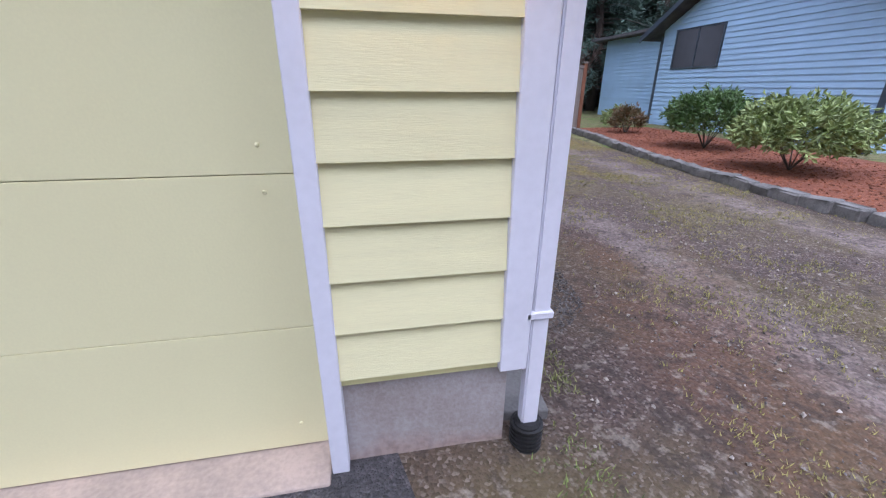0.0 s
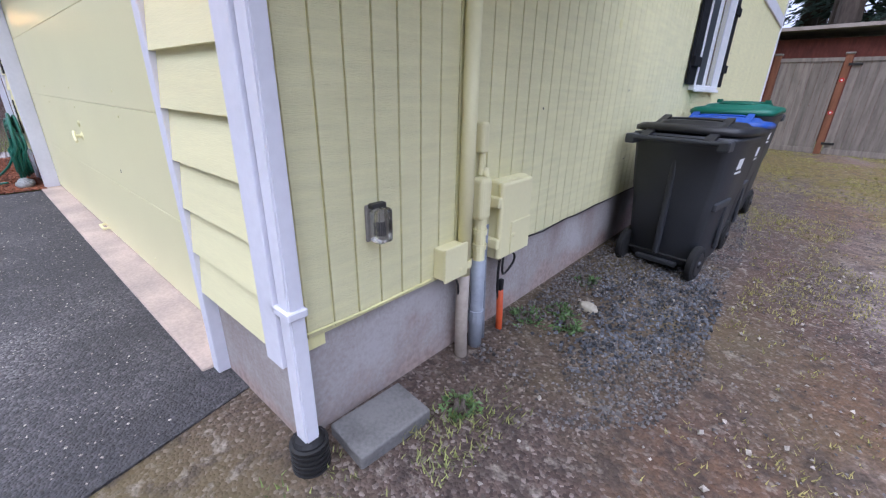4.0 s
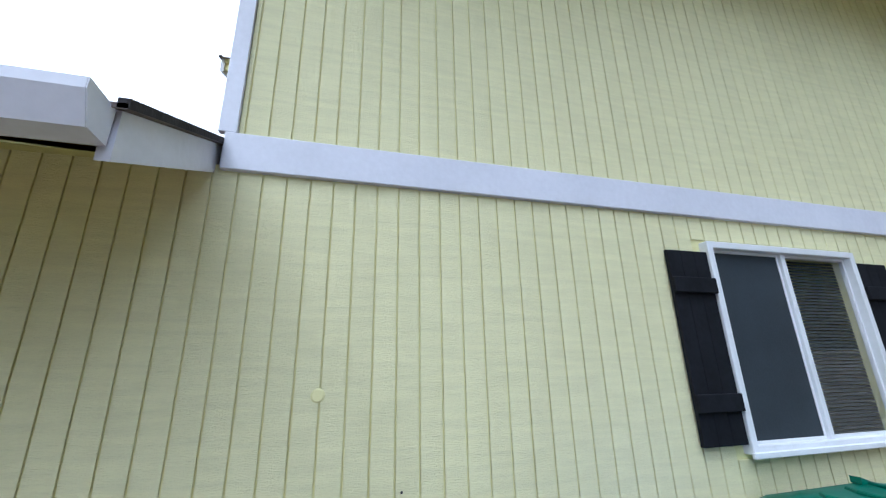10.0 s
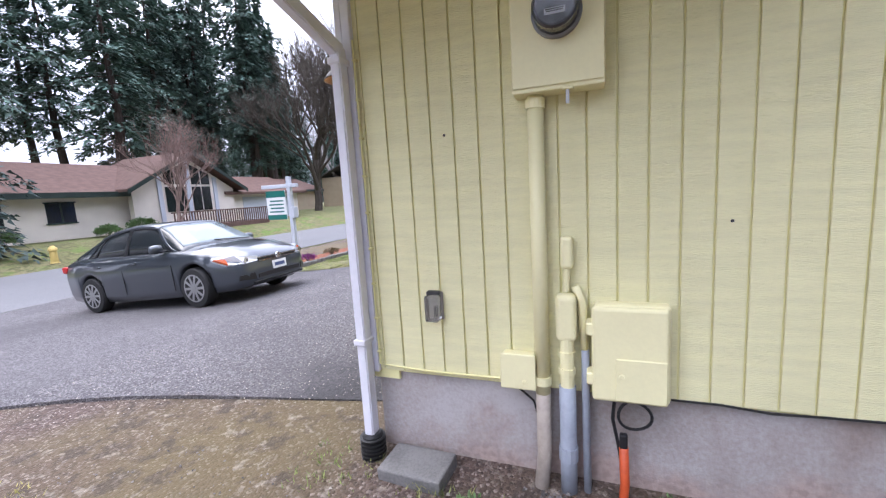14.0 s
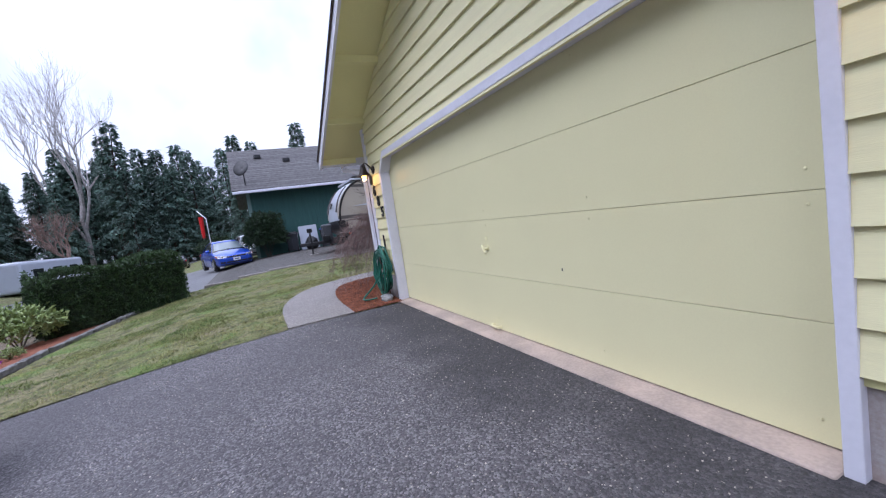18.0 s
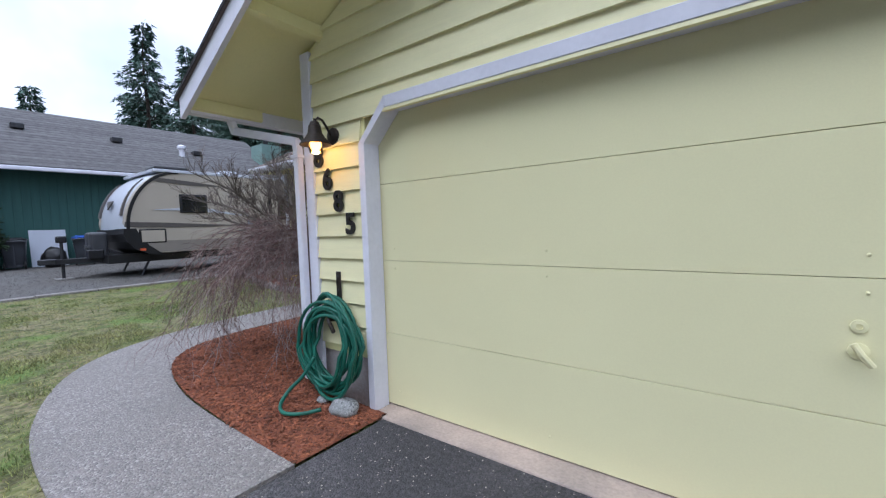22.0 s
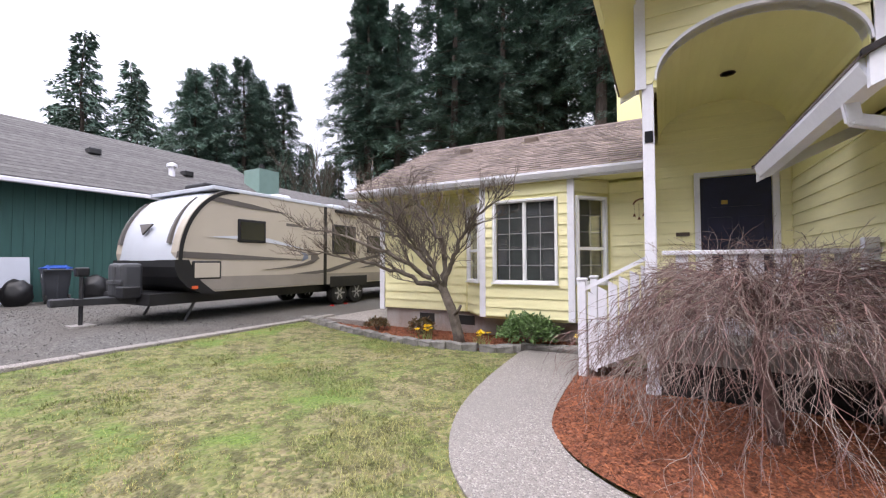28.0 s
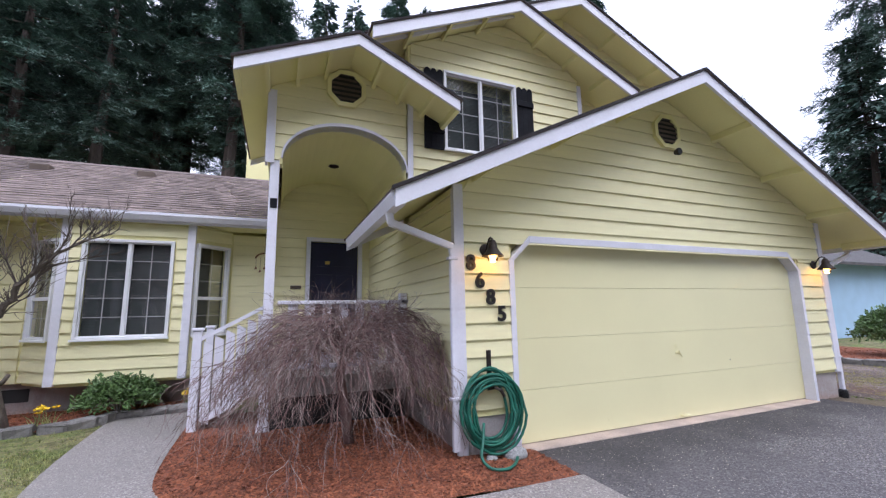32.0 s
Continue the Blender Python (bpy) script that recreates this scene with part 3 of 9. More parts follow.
lap_courses(wall_upper, -3.05, -0.06, 2.3, 6.7, lambda u, z: (u, 1.9, z), (0, -1, 0), gable=lambda z: (-3.1 - (6.76 - z) / 0.46, -3.1 + (6.76 - z) / 0.46), start=2.3)
wall_back = wall_boxes("wall_back", "plain yellow wall that closes the house behind", (-13.2, 0, 11.66, 11.8, 0, 5.1), (-6.2, -6.06, 4.15, 11.66, 0.36, 5.1))

def gable_roof(name, label, xm, half, y0, y1, ze, slope, material, fascia=0.17, thick=0.05):
    """A roof with its ridge along y: two slopes of boards and shingle courses, barge boards, eaves."""
    roof = thing(name, label, "roof", kind="structure")
    zr = ze + half * slope
    for s in (-1, 1):
        e = (xm + s * half, ze)
        bm = prism(bmesh.new(), [(xm, y0 + 0.03, zr), (e[0], y0 + 0.03, ze), (e[0], y0 + 0.03, ze - thick), (xm, y0 + 0.03, zr - thick)], (0, y1 - y0 - 0.06, 0))
        part("roof_deck", bm, YELLOW, roof, "yellow painted soffit boards")
        n = max(2, int(math.hypot(half, half * slope) / 0.16))
        for k in range(n):
            a, b = k / n, (k + 1) / n
            xa, xb = xm + s * (half + 0.03) * (1 - a), xm + s * (half + 0.03) * (1 - b)
            za, zb = ze - 0.015 + (zr - ze + 0.015) * a, ze - 0.015 + (zr - ze + 0.015) * b
            bm = prism(bmesh.new(), [(xa, y0 - 0.02, za + 0.018), (xb, y0 - 0.02, zb + 0.008), (xb, y0 - 0.02, zb + 0.001), (xa, y0 - 0.02, za + 0.001)], (0, y1 - y0 + 0.04, 0))
            part("shingle_course", bm, material, roof)
        for y in (y0 - 0.024, y1 - 0.006):
            part("shingle_edge", prism(bmesh.new(), [(xm, y, zr + 0.004), (e[0] + s * 0.03, y, ze - 0.012), (e[0] + s * 0.03, y, ze + 0.018), (xm, y, zr + 0.034)], (0, 0.028, 0)), EDGE_DARK, roof, "dark cut edge of the shingles")
        for y in (y0, y1 - 0.04):
            bm = prism(bmesh.new(), [(xm, y, zr - 0.002), (e[0], y, ze - 0.002), (e[0], y, ze - fascia), (xm, y, zr - fascia)], (0, 0.035, 0))
            part("barge_board", bm, WHITE, roof, "white painted barge board")
    return roof


gable_roof("roof_garage", "garage gable roof with dark brown shingles and white barge boards", -3.1, 3.89, -0.6, 1.88, 2.325, GR, SHINGLE, 0.15)
gable_roof("roof_upper", "main upper gable roof with brown shingles", -3.1, 3.75, 1.35, 12.2, 5.08, 0.46, SHINGLE)
gable_roof("roof_dormer", "smaller upper gable roof over the front window", -4.53, 2.29, 1.1, 5.0, 5.03, 0.455, SHINGLE)
gable_roof("roof_porch", "porch gable roof with white barge boards", -7.03, 1.33, 0.9, 4.0, 4.09, 0.465, SHINGLE, 0.14)
# wing with the bay window
wall_wing = wall_boxes("wall_wing", "single-storey front wall clad in yellow lap boards", (-13.2, -11.15, 4.15, 4.29, 0.44, 2.94), (-8.6, -8.0, 4.15, 4.29, 0.3, 2.72), (-8.0, -7.34, 4.15, 4.29, 0.3, 4.0), (-6.38, -6.2, 4.15, 4.29, 0.3, 4.0), (-7.34, -6.38, 4.15, 4.29, 2.68, 4.0), (-13.2, -13.06, 4.29, 11.66, 0.3, 2.94), (-11.15, -8.6, 4.15, 4.29, 2.6, 2.94))
lap_courses(wall_wing, -13.14, -11.2, 0.45, 2.76, lambda u, z: (u, 4.15, z), (0, -1, 0), start=0.45)
lap_courses(wall_wing, -8.56, -6.22, 0.5, 2.712, lambda u, z: (u, 4.15, z), (0, -1, 0), holes=((-7.39, -6.34, 0, 2.76),), start=0.45)
lap_courses(wall_wing, -7.98, -6.22, 2.712, 3.95, lambda u, z: (u, 4.15, z), (0, -1, 0), holes=((-7.39, -6.34, 0, 2.76),), start=2.712)

# ---- house: doors, windows, trim, porch ----
def trim(name, parent, *dims, material=None, bevel=0.003):
    for d in dims:
        part(name, boxes(d, bevel=bevel), material or WHITE, parent)


corner_trim = thing("corner_trim", "white painted corner boards of the garage front", "trim", kind="structure")
trim("board", corner_trim, (-0.068, 0.030, -0.034, -0.001, 0.362, 2.62), (0.0, 0.032, 0.001, 0.045, 0.40, 2.6), (-6.245, -6.14, -0.034, -0.001, 0.02, 2.62), (-6.235, -6.205, 0.001, 0.06, 0.36, 2.58))
trim("board", corner_trim, (0.0, 0.034, 1.87, 1.95, 2.757, 5.3), (0.0, 0.034, 11.76, 11.84, 0.4, 5.3), (-3.14, -3.06, 1.565, 1.597, 3.2, 5.2), (-13.28, -13.16, 4.11, 4.148, 0.4, 2.76), (-13.28, -13.205, 4.15, 4.23, 0.4, 2.76))

garage_door = thing("garage_door", "closed yellow sectional garage door with flush panels", "garage door")
for z0, z1 in ((0.02, 0.533), (0.536, 1.052), (1.055, 1.587), (1.59, 2.08)):
    part("panel", boxes((DOOR_L - 0.02, DOOR_R + 0.02, 0.11, 0.15, z0, z1), bevel=0.0012), YELLOW_D, garage_door)
bm = lathe(bmesh.new(), [(0.03, 0), (0.03, -0.006), (0.012, -0.01), (0.012, -0.045)], (-3.18, 0.11, 0.79), 16, "y")
h = part("handle", tube(bm, [(-3.20, 0.065, 0.825), (-3.18, 0.06, 0.79), (-3.15, 0.063, 0.75)], 0.011, 8), YELLOW_D, garage_door, "painted turn handle")
part("lock", lathe(bmesh.new(), [(0.024, 0), (0.024, -0.006), (0.010, -0.009), (0.010, -0.004)], (-3.18, 0.11, 0.88), 18, "y"), YELLOW_D, garage_door)
part("lift_handle", tube(bmesh.new(), [(-3.23, 0.10, 0.06), (-3.23, 0.06, 0.06), (-3.11, 0.06, 0.055), (-3.11, 0.10, 0.055)], 0.011, 8), YELLOW_D, garage_door)
for i in range(4):
    for x in (-5.46, -4.35, -3.16, -1.9, -0.78):
        part("bolt_head", lathe(bmesh.new(), [(0.007, 0), (0.006, -0.004), (0.002, -0.006)], (x, 0.11, 0.075 + i * 0.506 + (0.42 if i % 2 else 0.05)), 8, "y"), YELLOW_D, garage_door)
part("chip", boxes((-2.209, -2.199, 0.1085, 0.11, 0.64, 0.66)), SHADOW, garage_door)

door_trim = thing("garage_door_trim", "white casing round the garage door with angled upper corners", "trim", kind="structure")
trim("casing", door_trim, (-5.63, -5.57, -0.03, 0.108, 0.0, 1.86), (-0.67, -0.61, -0.03, 0.108, 0.0, 1.86), (-5.37, -0.87, -0.03, 0.108, 2.055, 2.13))
for s, x in ((1, -5.63), (-1, -0.61)):
    pts = [(x, -0.03, 1.86), (x + s * 0.06, -0.03, 1.86), (x + s * 0.26, -0.03, 2.055), (x + s * 0.26, -0.03, 2.13)]
    part("angled_casing", prism(bmesh.new(), pts, (0, 0.138, 0)), WHITE, door_trim)
sill = solid("door_sill", boxes((-5.565, -0.675, -0.075, 0.16, -0.06, 0.012), bevel=0.01, seg=2), SILL, "pinkish concrete sill below the garage door", "sill")

# downpipes and gutters
def downpipe(label, path, boot, strap_z, sx):
    d = thing("downspout", label, "downspout")
    bm = bmesh.new()
    for a, b in zip(path, path[1:]):
        a, b = Vector(a), Vector(b)
        w = (b - a).normalized()
        side = Vector((1, 0, 0)) if abs(w.x) < 0.9 else Vector((0, 0, 1))
        side = (side - w * side.dot(w)).normalized()
        up = w.cross(side)
        q = [a - w * 0.012 + side * i * 0.032 + up * j * 0.025 for i, j in ((-1, -1), (1, -1), (1, 1), (-1, 1))]
        prism(bm, q, (b - a) + w * 0.024)
    bmesh.ops.bevel(bm, geom=bm.edges[:], offset=0.006, segments=2, affect="EDGES", clamp_overlap=True)
    part("pipe", bm, WHITE, d)
    x, y, z = path[-1]
    for zz in strap_z:
        part("strap", boxes((x - 0.056 if sx < 0 else x - 0.042, x + 0.042 if sx < 0 else x + 0.07, y - 0.034, y + 0.03, zz, zz + 0.028), bevel=0.004), WHITE, d)
    if boot:
        bm = bmesh.new()
        prof = []
        for k in range(7):
            prof += [(0.064, 0.0 + k * 0.02), (0.064, 0.009 + k * 0.02), (0.053, 0.011 + k * 0.02), (0.053, 0.018 + k * 0.02)]
        lathe(bm, [(0.05, -0.04)] + prof + [(0.045, 0.15)], (x, y, boot), 20)
        part("boot", bm, BLACK_PLASTIC, d, "black corrugated drain pipe", smooth=False)
    return d


BLACK_PLASTIC = mat("black_plastic", (0.02, 0.02, 0.021), 0.5, 0.1, 8, 60, 0.1)
downpipe("white downspout on the garage corner with a black drain boot", [(0.72, -0.05, 2.19), (0.68, -0.045, 2.13), (0.078, 0.0, 1.90), (0.07, 0.0, 1.8), (0.07, 0.0, 0.06)], -0.05, (0.56, 1.84), -1)
downpipe("white downspout from the garage gutter beside the porch", [(-6.95, -0.24, 2.22), (-6.93, -0.22, 2.13), (-6.29, -0.07, 1.97), (-6.278, -0.066, 1.9), (-6.278, -0.066, 0.12)], 0.0, (0.55, 1.84), -1)

def gutter(label, x, y0, y1, z, s):
    g = thing("gutter", label, "gutter")
    pts = [(x, 0), (x + s * 0.005, -0.11), (x + s * 0.09, -0.11), (x + s * 0.125, -0.03), (x + s * 0.125, 0), (x + s * 0.115, 0), (x + s * 0.115, -0.03), (x + s * 0.085, -0.10), (x + s * 0.015, -0.10), (x + s * 0.01, 0)]
    part("trough", prism(bmesh.new(), [(a, y0, z + b) for a, b in pts], (0, y1 - y0, 0)), WHITE, g)
    for y in (y0 - 0.004, y1 + 0.001):
        part("end_cap", prism(bmesh.new(), [(a, y, z + b) for a, b in pts[:5]], (0, 0.003, 0)), WHITE, g)
    return g


gutter("white gutter along the garage eave by the side yard", 0.795, -0.56, 1.86, 2.32, 1)
gutter("white gutter along the garage eave by the porch", -6.89, -0.56, 1.78, 2.32, -1)
gutter("white gutter under the upper eave", 0.655, 1.4, 12.15, 5.07, 1)

# rafters and lookouts under the eaves
lookouts = thing("eave_lookouts", "yellow painted lookouts and soffit battens under the gable eaves", "eaves", kind="structure")
for xm, half, y0, yw, ze, sl in ((-3.1, 3.89, -0.56, 0.0, 2.325, GR), (-3.1, 3.75, 1.39, 1.9, 5.08, 0.46), (-4.53, 2.29, 1.14, 1.6, 5.03, 0.455), (-7.03, 1.33, 0.94, 1.6, 4.09, 0.465)):
    for s in (-1, 1):
        for fr in (0.22, 0.48, 0.74, 0.97):
            x = xm + s * half * fr
            z = ze + half * sl * (1 - fr) - 0.055
            part("lookout", prism(bmesh.new(), [(x, y0, z), (x + s * 0.045, y0, z - 0.045 * sl), (x + s * 0.045, y0, z - 0.045 * sl - 0.085), (x, y0, z - 0.085)], (0, yw - y0, 0)), YELLOW, lookouts)

# octagonal louvred vents
def vent(x, y, z, r):
    v = thing("gable_vent", "octagonal yellow gable vent with dark louvres", "vent", group="gable vents")
    ring = [(math.cos(math.tau * (k + 0.5) / 8), math.sin(math.tau * (k + 0.5) / 8)) for k in range(8)]
    bm = bmesh.new()
    for k in range(8):
        a, b = ring[k], ring[(k + 1) % 8]
        prism(bm, [(x + a[0] * r, y - 0.05, z + a[1] * r), (x + b[0] * r, y - 0.05, z + b[1] * r), (x + b[0] * r * 0.78, y - 0.05, z + b[1] * r * 0.78), (x + a[0] * r * 0.78, y - 0.05, z + a[1] * r * 0.78)], (0, 0.05, 0))
    part("frame", bm, YELLOW, v)
    part("backing", prism(bmesh.new(), [(x + a * r * 0.8, y - 0.026, z + b * r * 0.8) for a, b in ring], (0, 0.003, 0)), SHADOW, v)
    for k in range(6):
        zz = z - r * 0.62 + k * r * 0.25
        w = min(r * 0.74, r * 1.05 - abs(zz + r * 0.1 - z) * 0.75)
        part("louvre", prism(bmesh.new(), [(x - w, y - 0.028, zz + 0.045), (x + w, y - 0.028, zz + 0.045), (x + w, y - 0.048, zz), (x - w, y - 0.048, zz)], (0, 0.004, 0.004)), BROWN, v)
    return v


BROWN = mat("brown_louvre", (0.12, 0.09, 0.07), 0.7, 0.15, 5, 40, 0.1)
vent(-3.15, -0.018, 3.645, 0.245)
vent(-7.075, 1.58, 4.33, 0.275)

# windows with blinds
def window(name, label, m, w, h, cols=2, grid=(), shutters=0.0, shutter_z=(-0.04, 0.03), frame_w=0.042, blinds=True, sash_v=False, scallop=False, screen=False):
    """Built in its own plane: u to the right, z up, out is -y. m puts it into the wall."""
    win = thing(name, label, "window", kind="structure", at=m)
    f, d = frame_w, 0.045
    for dims in ((-f * 0.4, w + f * 0.4, -d, 0.02, -f, 0), (-f * 0.4, w + f * 0.4, -d, 0.02, h, h + f), (-f, 0, -d, 0.02, -f, h + f), (w, w + f, -d, 0.02, -f, h + f)):
        part("window_frame", boxes(dims, bevel=0.004), VINYL, win)
    part("window_sill", boxes((-f - 0.02, w + f + 0.02, -d - 0.02, -d + 0.002, -f - 0.015, -f + 0.015), bevel=0.004), VINYL, win)
    if sash_v:
        part("sash_rail", boxes((0, w, -0.012, 0.03, h * 0.40 - 0.025, h * 0.40 + 0.025), bevel=0.003), VINYL, win)
    elif cols == 2:
        part("sash_rail", boxes((w / 2 - 0.019, w / 2 + 0.019, -0.02, 0.03, 0, h), bevel=0.003), VINYL, win)
    panes = [(0, w / 2 - 0.019), (w / 2 + 0.019, w)] if cols == 2 else [(0, w)]
    for a, b in panes:
        for dims in ((a, b, 0.0, 0.025, 0, 0.016), (a, b, 0.0, 0.025, h - 0.016, h), (a, a + 0.014, 0.0, 0.025, 0.016, h - 0.016), (b - 0.014, b, 0.0, 0.025, 0.016, h - 0.016)):
            part("sash", boxes(dims), VINYL, win)
        p = part("pane", boxes((a + 0.012, b - 0.012, 0.012, 0.016, 0.014, h - 0.014)), PANE, win)
        p.visible_shadow = False
        gx, gzn = grid if grid else (0, 0)
        for k in range(1, gx):
            u = a + (b - a) * k / gx
            part("muntin", boxes((u - 0.006, u + 0.006, 0.018, 0.024, 0.02, h - 0.02)), MUNTIN, win)
        for k in range(1, gzn):
            z = h * k / gzn
            part("muntin", boxes((a + 0.02, b - 0.02, 0.018, 0.024, z - 0.006, z + 0.006)), MUNTIN, win)
    if screen:
        part("insect_screen", boxes((0.012, w / 2 - 0.017, 0.004, 0.006, 0.014, h - 0.014)), SCREEN, win, "dark insect screen over the sliding half")
    if blinds:
        bm = bmesh.new()
        n = int(h / 0.021)
        for k in range(n):
            z = 0.008 + k * 0.021
            prism(bm, [(0.01, 0.06, z), (w - 0.01, 0.06, z), (w - 0.01, 0.068, z + 0.017), (0.01, 0.068, z + 0.017)], (0, 0.001, 0.001))
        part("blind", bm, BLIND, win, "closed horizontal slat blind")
    # the room's darkness is painted on this panel
    part("room_back", boxes((-0.1, w + 0.1, 0.5, 0.52, -0.1, h + 0.1)), DARK, win, "dark panel standing in for the unlit room behind the glass")
    if shutters:
        for a in (-f - shutters - 0.01, w + f + 0.01):
            sh = part("shutter", bmesh.new(), BLACK, win, "black board and batten shutter")
            for k in range(3):
                b0 = a + shutters * k / 3
                top = h + shutter_z[1]
                u0, u1 = b0 + 0.0012, b0 + shutters / 3 - 0.0012
                crest = [(u0 + (u1 - u0) * j / 8, -0.035, top - 0.05 + 0.05 * math.sin(math.pi * j / 8) ** 0.6) for j in range(9)] if scallop else [(u0, -0.035, top), (u1, -0.035, top)]
                part("board", prism(bmesh.new(), [(u1, -0.035, shutter_z[0]), (u0, -0.035, shutter_z[0])] + crest, (0, 0.023, 0)), BLACK, sh)
            for z in (h * 0.16, h * 0.74):
                part("batten", boxes((a - 0.003, a + shutters + 0.003, -0.06, -0.036, z, z + 0.09), bevel=0.004), BLACK, sh)
    return win


SCREEN = mat("insect_screen_mesh", (0.035, 0.045, 0.055), 0.6, 0.15, 3, 120, 0.1)
MUNTIN = mat("grey_grid_bar", (0.42, 0.42, 0.43), 0.5, 0.05, 4, 30, 0)
VINYL = mat("white_vinyl", (0.78, 0.79, 0.82), 0.35, 0.04, 4, 30, 0.02)
SIDE = pose(0.012, 0, 0, 0, 0, 90)
window("window_side_lower", "white sliding side window with black shutters and closed blinds", SIDE @ pose(4.627, 0, 1.267), 1.17, 1.09, 2, (), 0.29, (0.01, -0.03), screen=True)
window("window_side_upper", "white sliding upper side window with black shutters", SIDE @ pose(8.45, 0, 3.745), 1.38, 1.06, 2, (), 0.33, (0.0, 0.04), scallop=True, screen=True)
window("window_front_upper", "white sliding upper front window with grids, blinds and black shutters", pose(-5.615, 1.585, 3.715), 1.17, 1.175, 2, (2, 4), 0.30, (-0.05, 0.03), scallop=True)

# porch: post, arched gable, deck, rails, stairs
porch_wall = wall_boxes("wall_porch", "porch gable wall with an arched opening and yellow lap boards", (-8.0, -7.93, 1.6, 1.74, 3.2, 4.2), (-6.24, -6.2, 1.6, 1.74, 3.0, 4.2))
def arch_wall():
    bm = bmesh.new()
    cx, hw, spring, rise = -7.035, 0.80, 3.27, 0.53
    n = 24
    arc = [(cx - hw * math.cos(math.pi * k / n), spring + rise * math.sin(math.pi * k / n)) for k in range(n + 1)]
    for (xa, za), (xb, zb) in zip(arc, arc[1:]):
        prism(bm, [(xa, 1.6, za), (xb, 1.6, zb), (xb, 1.6, 4.2), (xa, 1.6, 4.2)], (0, 0.14, 0))
    prism(bm, [(-7.95, 1.6, 3.2), (arc[0][0], 1.6, 3.2), (arc[0][0], 1.6, 4.2), (-7.95, 1.6, 4.2)], (0, 0.14, 0))
    prism(bm, [(arc[-1][0], 1.6, 3.2), (-6.2, 1.6, 3.2), (-6.2, 1.6, 4.2), (arc[-1][0], 1.6, 4.2)], (0, 0.14, 0))
    prism(bm, [(-8.0, 1.6, 4.2), (-6.2, 1.6, 4.2), (-7.0, 1.6, 4.72)], (0, 0.14, 0))
    part("arch_panel", bm, YELLOW, porch_wall)
    bm = bmesh.new()
    outer = [(cx - (hw + 0.02) * math.cos(math.pi * k / n), spring + (rise + 0.04) * math.sin(math.pi * k / n)) for k in range(n + 1)]
    for k in range(n):
        prism(bm, [(arc[k][0], 1.565, arc[k][1]), (arc[k + 1][0], 1.565, arc[k + 1][1]), (outer[k + 1][0], 1.565, outer[k + 1][1]), (outer[k][0], 1.565, outer[k][1])], (0, 0.19, 0))
    part("arch_trim", bm, WHITE, porch_wall, "white arched trim")
    def arch_top(u):
        q = (u - cx) / hw
        return spring + rise * math.sqrt(max(0, 1 - q * q)) + 0.03 if abs(q) < 1 else 3.2
    z = 3.24
    while z < 4.7:
        zz = min(z + 0.174, 4.72)
        lim = (4.76 - z) / 0.5
        lim2 = (4.76 - zz) / 0.5
        n2 = 36
        us = [-7.97 + (1.74) * k / n2 for k in range(n2 + 1)]
        bm = bmesh.new()
        any_face = False
        for a, b in zip(us, us[1:]):
            lo_a, lo_b = max(z, arch_top(a)), max(z, arch_top(b))
            ha, hb = min(zz, 4.76 - abs(a + 7.0) * 0.5), min(zz, 4.76 - abs(b + 7.0) * 0.5)
            if ha - lo_a < 0.004 or hb - lo_b < 0.004:
                continue
            def off(h):
                return 1.6 - 0.022 + 0.016 * (h - z) / 0.174
            q = [(a, off(lo_a), lo_a), (b, off(lo_b), lo_b), (b, off(hb), hb), (a, off(ha), ha)]
            vs = [bm.verts.new(p) for p in q] + [bm.verts.new((p[0], 1.6, p[2])) for p in q]
            bm.faces.new(vs[:4])
            bm.faces.new((vs[0], vs[1], vs[5], vs[4]))
            any_face = True
        if any_face:
            part("lap_board", bm, YELLOW_H, porch_wall)
        else:
            bm.free()
        z += 0.174


arch_wall()
trim("corner_board", porch_wall, (-8.03, -7.93, 1.56, 1.575, 3.19, 4.15), (-8.035, -8.005, 1.575, 1.70, 3.19, 4.15), (-6.22, -6.14, 1.55, 1.575, 2.98, 4.42))
wall_boxes("wall_porch_side", "yellow side wall and ceiling over the porch", (-8.0, -7.9, 1.74, 4.15, 3.2, 4.1), (-7.9, -6.2, 1.74, 4.15, 4.0, 4.06))
bm = bmesh.new()
for k in range(20):
    a0, a1 = math.pi * k / 20, math.pi * (k + 1) / 20
    pts = [(-7.035 - 0.80 * math.cos(a), 3.27 + 0.53 * math.sin(a)) for a in (a0, a1)]
    prism(bm, [(pts[0][0], 1.75, pts[0][1]), (pts[1][0], 1.75, pts[1][1]), (pts[1][0], 1.75, pts[1][1] + 0.03), (pts[0][0], 1.75, pts[0][1] + 0.03)], (0, 2.39, 0))
solid("porch_vault", bm, YELLOW, "yellow barrel vault over the porch", "ceiling")
post = thing("porch_post", "square white porch post with a small dark plaque", "post")
part("shaft", boxes((-7.975, -7.865, 1.595, 1.705, -0.1, 3.30), bevel=0.008), WHITE, post)
part("base_block", boxes((-7.99, -7.85, 1.58, 1.72, -0.1, 0.12), bevel=0.008), WHITE, post)
part("plaque", boxes((-7.955, -7.875, 1.583, 1.594, 2.63, 2.75), bevel=0.003), BLACK, post, "small dark plaque")
deck = thing("porch_deck", "grey painted wooden porch deck with skirt boards", "deck", kind="structure")
WOOD_GREY = mat("grey_deck_wood", (0.30, 0.285, 0.27), 0.85, 0.15, 3, 30, 0.3, stretch=(1, 8, 8), piece=0.1)
for k in range(19):
    part("deck_board", boxes((-7.88, -6.22, 1.60 + k * 0.135, 1.728 + k * 0.135, 0.59, 0.62), bevel=0.003), WOOD_GREY, deck)
